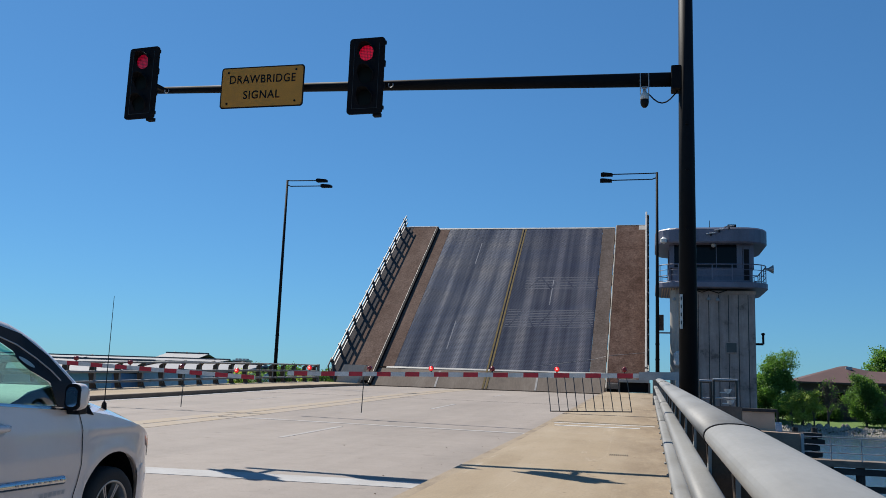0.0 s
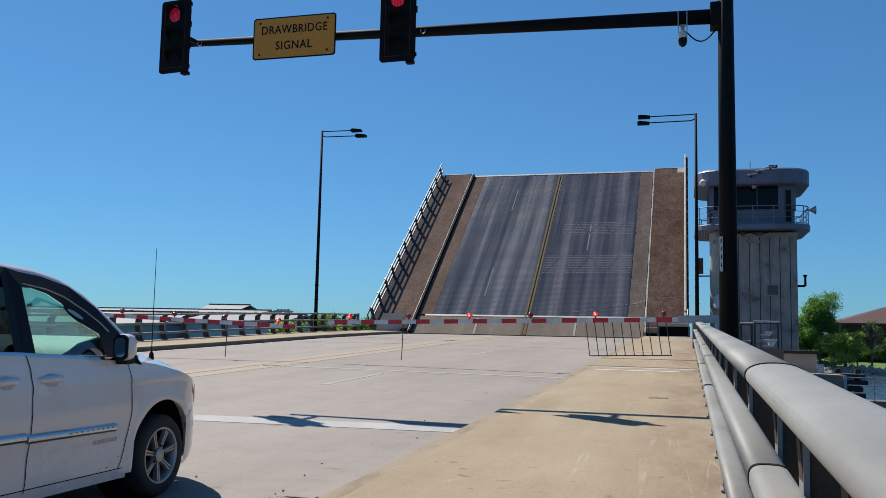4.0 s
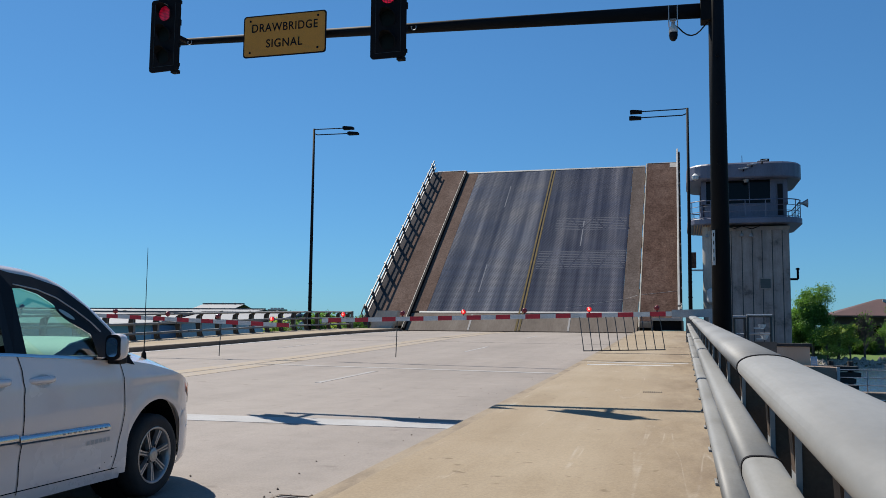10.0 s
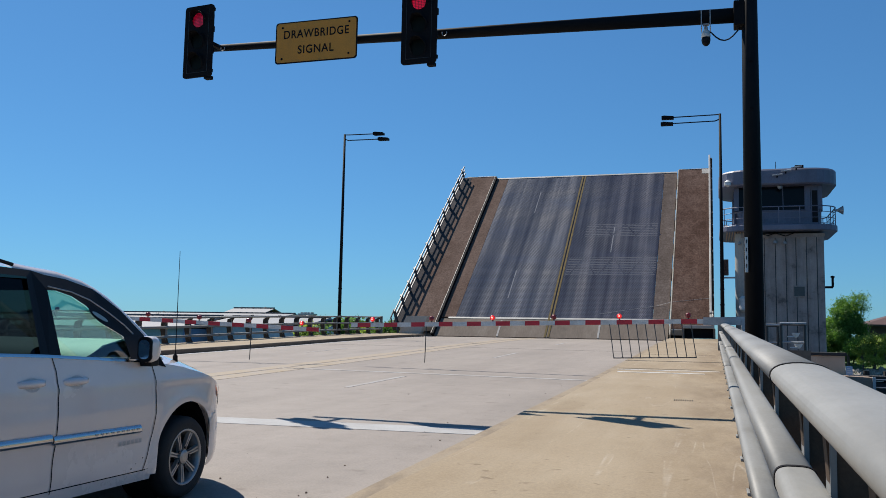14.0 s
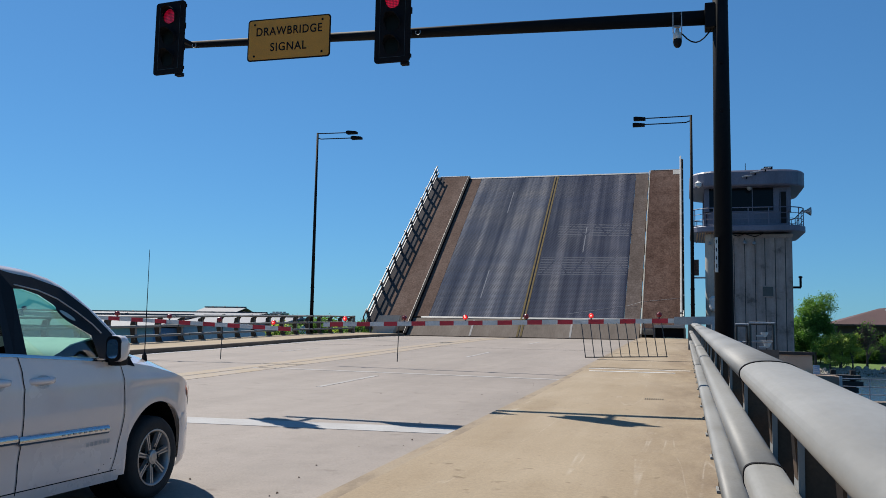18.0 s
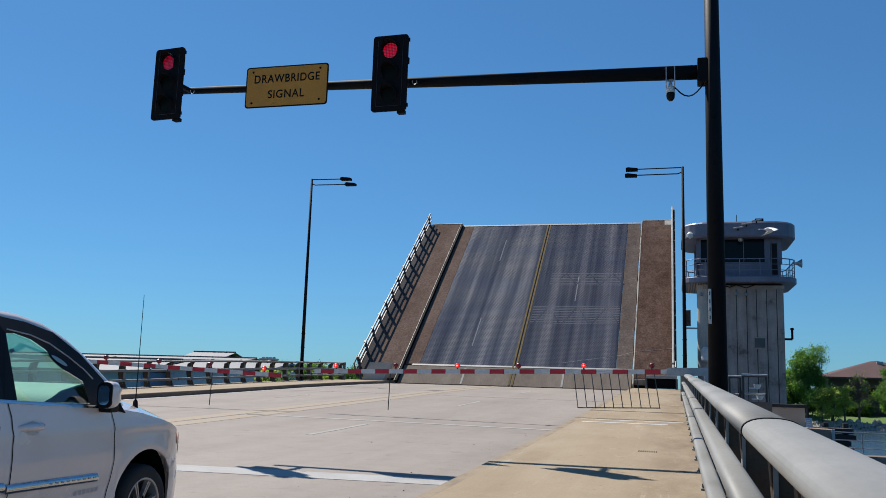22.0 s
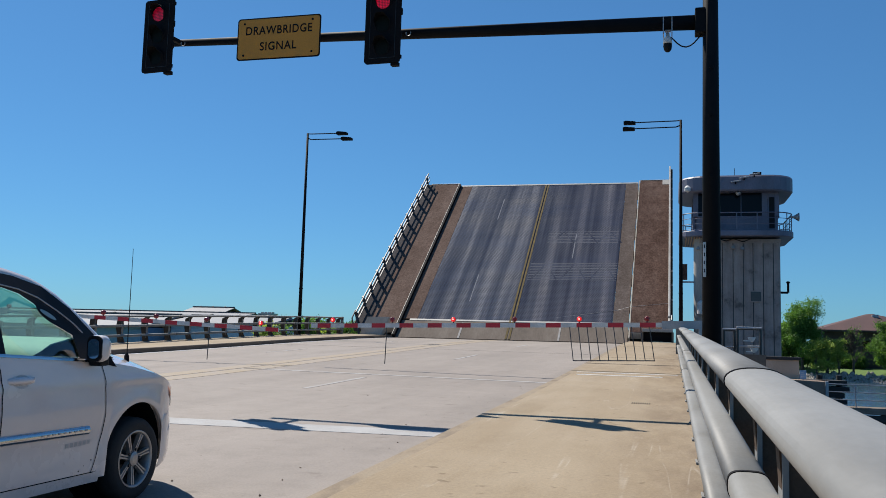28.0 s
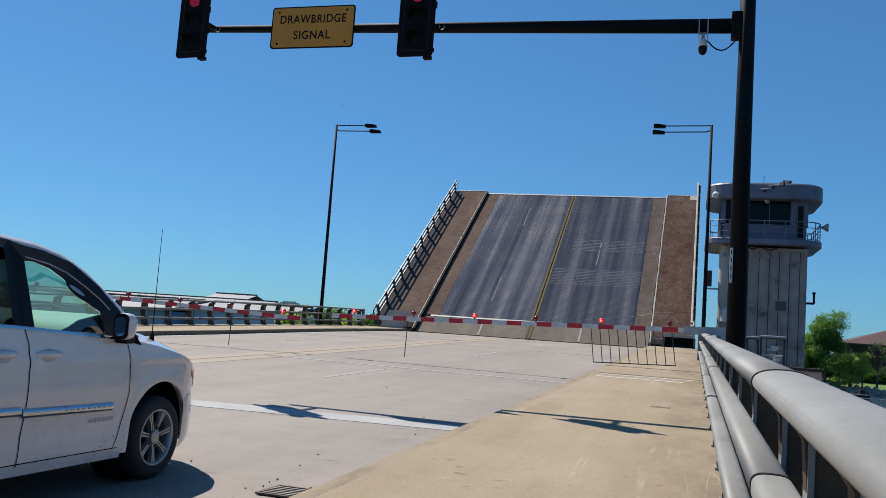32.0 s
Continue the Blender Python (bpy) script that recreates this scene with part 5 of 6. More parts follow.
def fender():
    f = thing("timber_fender", 13.0, 47.0, -8.5, "dark timber fender with a walkway and pipe railing", "fender")
    deck = 6.9
    x = -5.6
    k = 0
    while x < 14:
        part("pile", bar((x, 0, 0), (x, 0, deck - 0.05), 0.24, 0.21, 10), M["timber"], f)
        part("rail_post", bar((x + 0.1, 0, deck), (x + 0.1, 0, deck + 1.1), 0.03, n=6), M["galv"], f)
        x += 1.4
    for zz in (0.35, 1.15, 1.9, 2.6):
        part("wale", boxed(-6.0, 14.2, -0.34, -0.22, deck - zz - 0.3, deck - zz), M["timber"], f)
    part("walkway", boxed(-6.0, 14.2, -0.2, 0.9, deck - 0.06, deck), M["apron"], f)
    part("edge_beam", boxed(-6.0, 14.2, -0.4, -0.2, deck - 0.3, deck + 0.01, 0.02), M["old_plank"], f, "weathered brown edge timber")
    for zz in (1.1, 0.72, 0.35):
        part("rail", bar((-6.0, 0, deck + zz), (14.2, 0, deck + zz), 0.028, n=6), M["galv"], f)
    c = thing("timber_cluster", 9.6, 62.0, -8.5, "dark timber dolphin of stacked planks by the fender", "dolphin")
    for k in range(8):
        part("plank", boxed(-1.6 + 0.1 * (k % 2), 1.6 - 0.15 * (k % 3), -0.8, 0.8, 4.6 + 0.4 * k, 4.9 + 0.4 * k), M["timber"], c)
    for sx in (-1.2, 0, 1.2):
        part("pile", bar((sx, 0.5, 0), (sx, 0.5, 8.0), 0.2, n=8), M["timber"], c)


fender()


# ---- land, water, far shore ----
def smooth01(v):
    v = min(1, max(0, v))
    return v * v * (3 - 2 * v)


def land_z(x, y):
    """River bed, with shores on the far side and on the left."""
    q = y + 0.10 * max(0, x - 30)
    bank = lerp_steps(((178, -9.0), (185.5, -5.4), (188, -3.95), (202, -2.7), (260, -1.0), (400, 0.0)), q)
    left = smooth01((-72 - x) / 18) * smooth01((y + 400) / 100)
    rise = 4.4 + 1.0 * smooth01((-x - 100) / 200)
    wob = 0.2 * noise.noise((x * 0.03, y * 0.03, 0))
    return max(bank, -9.0 + left * rise) + wob * smooth01((q - 186) / 6)


def lerp_steps(tab, v):
    if v <= tab[0][0]:
        return tab[0][1]
    for (a, za), (b, zb) in zip(tab, tab[1:]):
        if v <= b:
            return za + (zb - za) * (v - a) / (b - a)
    return tab[-1][1]


def ground():
    xs = [-3000, -1500, -800, -500, -350, -250, -180, -140, -110] + list(range(-100, -60, 4)) + [-50, -30, -10, 0, 8] + list(range(12, 100, 4)) + [110, 140, 200, 300, 600, 1500, 3000]
    ys = [-3000, -1000, -400, -200, -50, 50, 120, 160, 176] + list(range(180, 204, 2)) + list(range(206, 300, 8)) + [350, 450, 700, 1200, 3000]
    g = part("ground", grid([[(x, y, land_z(x, y)) for x in xs] for y in ys]), M["land"], smooth=True)
    tagged(g, "grassy river shores and the bed of the river", "ground", kind="structure")
    w = part("water", grid([[(x, y, -5.0) for x in (-3000, -500, 0, 500, 3000)] for y in (-3000, -300, 0, 300, 3000)]), M["water"])
    tagged(w, "blue rippled river water", "water", kind="structure")


ground()


def rubble():
    rng = random.Random(5)
    verts, faces = [], []
    for k in range(1500):
        x = 14 + rng.random() * 60
        y = 185.2 - 0.10 * max(0, x - 30) + rng.random() * 3.2
        s = 0.22 + 0.3 * rng.random()
        z = max(land_z(x, y), -5.1) + 0.08
        b = len(verts)
        pts = []
        for q in ((1, 0, 0), (-1, 0, 0), (0, 1, 0), (0, -1, 0), (0, 0, 1), (0, 0, -1)):
            pts.append(tuple(c + s * d * (0.6 + 0.6 * rng.random()) for c, d in zip((x, y, z), q)))
        verts += pts
        for f in ((0, 2, 4), (2, 1, 4), (1, 3, 4), (3, 0, 4), (2, 0, 5), (1, 2, 5), (3, 1, 5), (0, 3, 5)):
            faces.append(tuple(b + i for i in f))
    me = bpy.data.meshes.new("riprap")
    me.from_pydata(verts, [], faces)
    me.materials.append(M["stone"])
    tagged(new("riprap", me), "grey rubble stones along the water's edge", "rocks", kind="stuff")


rubble()


def tree(x, y, height, spread, mat, seed, label, leaves=2600, leaf=0.3, z=None, bare=0.0, low=0.18):
    rng = random.Random(seed)
    z = land_z(x, y) if z is None else z
    t = thing("tree", x, y, z, label, "tree", "shore trees")
    wood = bmesh.new()
    tube(wood, (0, 0, -0.3), (0, 0, height * 0.35), height * 0.022 + 0.05, height * 0.016 + 0.03, 8)
    tips = []
    limbs = 15 if bare == 0 else 40
    for k in range(limbs):
        a = k * 2.4 + rng.random()
        h0 = height * (low + (0.55 - low) * rng.random())
        ln = 0.55 + 0.45 * rng.random()
        up = rng.uniform(0.35 if low > 0.11 else 0.04, 1.0)
        hh = min(height * 0.97, h0 + (height - h0) * up)
        rr = spread * ln * (1 - 0.65 * (hh / height) ** 3)
        tip = Vector((math.cos(a) * rr, math.sin(a) * rr, hh))
        mid = Vector((tip.x * 0.4, tip.y * 0.4, h0 + (hh - h0) * 0.65))
        tube(wood, (0, 0, h0), mid, height * 0.009 + 0.02, height * 0.006 + 0.012, 5, False)
        tube(wood, mid, tip, height * 0.006 + 0.012, 0.015, 5, False)
        tips += [tip, (mid + tip) / 2, mid]
        for q in range(3 if bare == 0 else 11):
            e = tip + Vector((rng.gauss(0, 1), rng.gauss(0, 1), rng.gauss(0.3, 0.8))) * spread * 0.22
            tube(wood, mid.lerp(tip, rng.random()), e, 0.03, 0.012, 4, False)
            tips.append(e)
    tips.append(Vector((0, 0, height * 0.92)))
    part("trunk", wood, M["bark"], t)
    if leaves:
        verts, faces = [], []
        for k in range(leaves):
            c = rng.choice(tips) + Vector((rng.gauss(0, 1), rng.gauss(0, 1), rng.gauss(0, 0.8))) * spread * 0.17
            n = Vector((rng.gauss(0, 1), rng.gauss(0, 1), rng.gauss(0.4, 1))).normalized()
            u = n.orthogonal().normalized() * leaf * (0.6 + 0.8 * rng.random())
            v = n.cross(u) * 0.75
            b = len(verts)
            verts += [c - u, c - v * 0.7, c + u, c + v]
            faces.append((b, b + 1, b + 2, b + 3))
        me = bpy.data.meshes.new("crown")
        me.from_pydata([tuple(p) for p in verts], [], faces)
        me.materials.append(M[mat])
        o = new("crown", me)
        o.parent = t
    return t


tree(26.0, 192, 13.1, 3.9, "leaf_a", 1, "broad fresh green tree on the river shore", 34000, 0.15, low=0.03)
tree(22.8, 196, 9.0, 2.9, "leaf_b", 2, "dark green tree on the river shore", 13000, 0.15, low=0.02)
tree(20.3, 199, 7.5, 2.9, "leaf_b", 15, "dark green tree on the river shore", 9000, 0.16, low=0.02)
tree(24.9, 200, 6.5, 3.0, "leaf_b", 16, "dark green tree on the river shore", 9000, 0.16, low=0.02)
tree(28.2, 188.5, 6.3, 1.9, "leaf_c", 3, "yellow-green tree before the house", 4200, 0.13, low=0.01)
tree(30.3, 188.4, 6.6, 2.0, "leaf_c", 4, "yellow-green tree before the house", 4200, 0.13, low=0.01)
tree(32.4, 188.6, 6.8, 1.8, "leaf_c", 14, "yellow-green tree before the house", 3800, 0.13, low=0.01)
tree(35.3, 190, 8.9, 2.7, "leaf_b", 5, "nearly bare grey tree with thin twigs", 260, 0.18, bare=1.0)
tree(30.4, 191, 6.2, 1.9, "leaf_c", 6, "thin half-bare tree on the lawn", 240, 0.18, bare=1.0)
tree(42.7, 191.5, 9.1, 3.3, "leaf_b", 7, "dense dark green tree on the lawn", 32000, 0.14, low=0.03)
tree(55.5, 228, 15, 4.5, "leaf_a", 8, "tall green tree behind the house", 8000, 0.25)
tree(53.0, 192, 8.6, 3.4, "leaf_b", 9, "dense dark green tree on the lawn", 16000, 0.15, low=0.03)
for k, (x, y, h, w) in enumerate(((28.2, 201, 2.6, 2.2), (31.0, 203, 3.0, 2.6), (36.4, 203, 2.4, 2.4), (38.2, 202, 2.8, 2.2), (33.6, 203.5, 2.4, 2.2), (46.5, 200, 1.8, 2.4))):
    shrub = tree(x, y, h, w, "leaf_b", 40 + k, "low dense green shrub before the brick building", 5000, 0.13, low=0.01)
    shrub.name = "shrub"
    tagged(shrub, category="shrub", group="shore shrubs")
for k in range(14):
    rng = random.Random(60 + k)
    tree(-176 + 5.6 * k + rng.random() * 3, 390 + 30 * rng.random(), 4.5 + 2.0 * rng.random(), 4.5, "leaf_b" if k % 3 else "leaf_a", 30 + k, "distant green tree on the far shore", 1300, 0.5)
for k in range(9):
    rng = random.Random(90 + k)
    tree(-39 + 1.9 * k, 78 + 5 * rng.random(), 6.0 + 0.8 * rng.random(), 1.6, "leaf_b" if k % 3 else "leaf_c", 70 + k, "young green tree beyond the far railing", 2200, 0.12, z=-4.2)
for k in range(16):
    rng = random.Random(120 + k)
    tree(-420 + 15 * k + rng.random() * 8, 470 + 60 * rng.random(), 7.5 + 2.5 * rng.random(), 7.0, "leaf_b", 150 + k, "distant green tree behind the sheds", 1300, 0.5)


def house():
    h = thing("house", 40.0, 212, land_z(40, 212), "low dark brick building with a broad brown shingle roof", "house")
    part("wall", boxed(-7.8, 25, -6, 12, -0.5, 8.0), M["wall_dark"], h)
    front = [(-9.2, -7.5, 8.0), (3.2, -7.5, 8.0), (9.0, -7.5, 8.1), (27, -7.5, 8.3)]
    ridge = [(2.6, 3, 11.85), (4.0, 3, 12.0), (9.0, 3, 10.95), (27, 3, 10.6)]
    bm = grid([front, ridge, [(x, 13.5, z) for x, y, z in front]])
    bm.verts.ensure_lookup_table()
    for a, b, c in ((0, 4, 8), (3, 7, 11)):
        bm.faces.new([bm.verts[a], bm.verts[b], bm.verts[c]])
    part("roof", bm, M["roof_brown"], h)
    part("fascia", boxed(-9.2, 27, -7.52, -7.4, 7.6, 8.0), M["wall_dark"], h)
    part("roof_vent", boxed(3.6, 4.9, 0.8, 1.5, 11.1, 11.75), M["galv"], h)
    for k in range(9):
        x = -6.8 + k * 3.4
        w = part("window", boxed(x, x + 1.5, -6.08, -6.0, 3.6, 5.8), M["dark_glass"], h)
        part("frame", boxed(x - 0.08, x + 1.58, -6.05, -6.01, 3.5, 5.9), M["wall_dark"], w)


house()
for k, (x, y, sx) in enumerate(((33.3, 188.5, 0.8), (38.6, 189.4, 0.5), (37.9, 189.4, 0.4), (31.5, 189, 0.7), (34.8, 188.6, 0.6))):
    o = thing("boulder", x, y, land_z(x, y) + 0.2, "pale landscaping boulder on the lawn", "boulder", "lawn boulders")
    part("stone", lathe([(0.2 * sx, -0.4), (0.9 * sx, 0), (0.8 * sx, 0.3), (0.3 * sx, 0.6)], 9), M["stone"], o)


def shed(name, x0, x1, y0, y1, z0, eave, ridge, wall, label, roof="shed_white"):
    s = thing(name, (x0 + x1) / 2, (y0 + y1) / 2, z0, label, "building", "far shore buildings")
    hx, hy = (x1 - x0) / 2, (y1 - y0) / 2
    part("wall", boxed(-hx, hx, -hy, hy, 0, eave - z0), M[wall], s)
    far = (y0 + 40) / 400
    part("ridge_cap", boxed(-hx - 0.8, hx + 0.8, -0.35, 0.35, ridge - z0 + 0.2, ridge - z0 + 0.35 + 0.5 * far, 0.02), M["ridge_metal"], s)
    for k in range(3):
        x = -hx + hx * (0.35 + 0.62 * k)
        part("roof_vent", lathe([(0.3 * far + 0.1, ridge - z0 + 0.2), (0.3 * far + 0.1, ridge - z0 + 0.4 + 0.4 * far), (0.5 * far + 0.15, ridge - z0 + 0.45 + 0.4 * far), (0.1, ridge - z0 + 0.5 + 0.6 * far)], 8), M["ridge_metal"], s).location = (x, 0, 0)
    part("roof", prism([(-hy - 0.8, eave - z0 - 0.1), (0, ridge - z0), (hy + 0.8, eave - z0 - 0.1), (hy + 0.8, eave - z0 + 0.2), (0, ridge - z0 + 0.3), (-hy - 0.8, eave - z0 + 0.2)], -hx - 0.8, hx + 0.8, "yz"), M[roof], s)
    for k in range(int(hx / 4)):
        x = -hx + 4 + k * 8
        part("door", boxed(x, x + 3.5, -hy - 0.08, -hy, 0, min(3.5, eave - z0 - 0.5)), M["shed_wall"], s)
    return s


shed("marina_shed", -150, -86, 128, 150, -4.6, 1.7, 3.8, "shed_wall", "long low marina shed with a pale metal roof", "shed_grey")
shed("marina_shed", -84, -66, 134, 150, -4.6, 2.6, 3.8, "shed_white", "white metal marina shed on the shore", "shed_grey")
shed("gable_warehouse", -247, -224, 400, 430, -3.5, 10.3, 14.0, "wall_dark", "distant warehouse with a pale gabled roof", "shed_grey")
shed("long_warehouse", -330, -190, 360, 385, -3.5, 8.8, 10.2, "shed_white", "long pale warehouse on the far shore", "shed_grey")
tb = thing("roof_tank_house", -196.5, 400, -3.5, "small dark block on a distant roof", "building")
part("wall", boxed(-3.4, 3.4, -3, 3, 0, 14.2), M["wall_dark"], tb)
part("cap", boxed(-3.7, 3.7, -3.4, 3.4, 14.2, 14.9), M["galv"], tb)
for k in range(4):
    part("vent", boxed(-3.3 + 1.9 * k, -2.6 + 1.9 * k, -1, 1, 14.9, 15.6), M["galv"], tb)


# ---- minivan (local: origin under the front axle, y ahead, x right) ----
def lerp_table(tab, v):
    if v <= tab[0][0]:
        return tab[0][1]
    for (a, za), (b, zb) in zip(tab, tab[1:]):
        if v <= b:
            q = (v - a) / (b - a)
            return za + (zb - za) * q
    return tab[-1][1]


BELT = [(-4.1, 1.22), (-2.2, 1.2), (-1.46, 1.16), (-0.49, 1.085), (-0.3, 1.07), (0.0, 1.025), (0.25, 0.967), (0.4, 0.925), (0.52, 0.885), (0.62, 0.845), (0.7, 0.805), (0.78, 0.757), (0.86, 0.705), (0.92, 0.66)]
ROOF = [(-4.15, 1.55), (-3.9, 1.68), (-3.2, 1.785), (-2.3, 1.8), (-1.5, 1.785), (-1.24, 1.755), (-1.0, 1.735), (-0.77, 1.68), (-0.585, 1.565), (-0.43, 1.41), (-0.36, 1.33), (-0.2, 1.16), (-0.1, 1.09)]
HALF = 0.985


def side_x(y, z):
    """Half-width of the body at a place along and a height."""
    w = HALF - 0.035 * max(0, (0.42 - z) / 0.25) ** 2
    belt = lerp_table(BELT, y)
    w -= 0.03 * max(0, (z - 0.72) / 0.4) ** 2
    if z > belt and y < 0:
        w -= 0.33 * max(0, z - belt) ** 1.15
    if y > 0.25:
        w -= 0.42 * ((y - 0.25) / 0.72) ** 2.6 + 0.06 * (y - 0.25) * max(0, z - 0.6)
    if y < -3.7:
        w -= 0.25 * ((-3.7 - y) / 0.5) ** 2
    # rolled lip round the front wheel arch
    if y > -0.5:
        w += 0.007 * math.exp(-((math.hypot(y - 0.082, z - 0.37) - 0.41) / 0.05) ** 2)
    # pressed crease under the belt and hollow in the doors
    w += 0.008 * math.exp(-((z - (0.93 - 0.01 * y)) / 0.03) ** 2) - 0.014 * math.exp(-((z - 0.5) / 0.12) ** 2)
    return w


def arch(y, z, wheel_y, r=0.378, hub=0.37):
    d = abs(y - wheel_y)
    return max(z, hub + math.sqrt(max(0, r * r - d * d))) if d < r else z


def panel(y0, y1, top, low, nz=14, ny=26, sign=1, lift=0.0):
    rows = []
    for k in range(ny + 1):
        y = y0 + (y1 - y0) * k / ny
        a, b = low(y), top(y)
        rows.append([(sign * (side_x(y, a + (b - a) * q / nz) + lift), y, a + (b - a) * q / nz) for q in range(nz + 1)])
    bm = grid(rows)
    if sign > 0:
        bmesh.ops.reverse_faces(bm, faces=bm.faces)
    return bm


def wheel(parent, x, y, s):
    w = thing("wheel", x, y, 0.316, "", "")
    w.parent = parent
    tyre = part("tyre", lathe([(0.2167, s * 0.11), (0.26, s * 0.118), (0.294, s * 0.112), (0.3135, s * 0.085), (0.318, 0), (0.3135, -s * 0.085), (0.294, -s * 0.112), (0.2167, -s * 0.11)], 44, "x", False), M["rubber"], w, smooth=True)
    part("rim", lathe([(0.2176, s * 0.112), (0.2084, s * 0.116), (0.1982, s * 0.1), (0.1844, s * 0.03), (0.1844, -s * 0.08), (0.2176, -s * 0.11)], 44, "x", False), M["alloy"], w, smooth=True)
    part("brake_disc", lathe([(0.0009, s * 0.0), (0.1383, s * 0.0), (0.1383, -s * 0.02), (0.0009, -s * 0.02)], 30, "x"), M["rail_steel"], w)
    part("barrel_back", lathe([(0.0009, -s * 0.06), (0.1844, -s * 0.06), (0.1844, -s * 0.07)], 30, "x"), M["matt_black"], w)
    for k in range(7):
        a = 2 * math.pi * k / 7 + 0.2
        rows = []
        for r, hw, d in ((0.042, 0.024, 0.085), (0.11, 0.019, 0.092), (0.2, 0.028, 0.1)):
            c, n = Vector((0, math.cos(a), math.sin(a))), Vector((0, -math.sin(a), math.cos(a)))
            rows.append([c * r + n * q * hw + Vector((s * (d - e), 0, 0)) for q, e in ((-1, 0.03), (-0.75, 0), (-0.25, 0), (0, 0.012), (0.25, 0), (0.75, 0), (1, 0.03))])
        part("spoke", grid(rows), M["alloy"], w)
    part("hub_cap", lathe([(0.0553, s * 0.08), (0.0535, s * 0.1), (0.0323, s * 0.107), (0.0009, s * 0.108)], 20, "x"), M["alloy"], w)
    for k in range(5):
        a = 2 * math.pi * k / 5
        part("wheel_nut", bar((s * 0.09, 0.05 * math.cos(a) * 1.45, 0.05 * math.sin(a) * 1.45), (s * 0.102, 0.0725 * math.cos(a), 0.0725 * math.sin(a)), 0.011, n=6), M["rail_steel"], w)


def glass_pane(parent, outline, mat, sign=1, inset=0.012, name="side_window"):
    bm = bmesh.new()
    vs = [bm.verts.new((sign * (side_x(y, z) - inset), y, z)) for y, z in outline]
    f = bm.faces.new(vs)
    f.normal_update()
    if f.normal.x * sign < 0:
        f.normal_flip()
    o = part(name, bm, mat, parent)
    o.visible_shadow = False
    return o


def frame_band(outline_out, outline_in, sign=1, inset=0.0):
    """A band between two outlines with the same number of points, lying in the body side."""
    bm = bmesh.new()
    a = [bm.verts.new((sign * (side_x(y, z) - inset), y, z)) for y, z in outline_out]
    b = [bm.verts.new((sign * (side_x(y, z) - inset), y, z)) for y, z in outline_in]
    n = len(a)
    for k in range(n):
        bm.faces.new((a[k], a[(k + 1) % n], b[(k + 1) % n], b[k]) if sign > 0 else (b[k], b[(k + 1) % n], a[(k + 1) % n], a[k]))
    bmesh.ops.recalc_face_normals(bm, faces=bm.faces)
    return bm


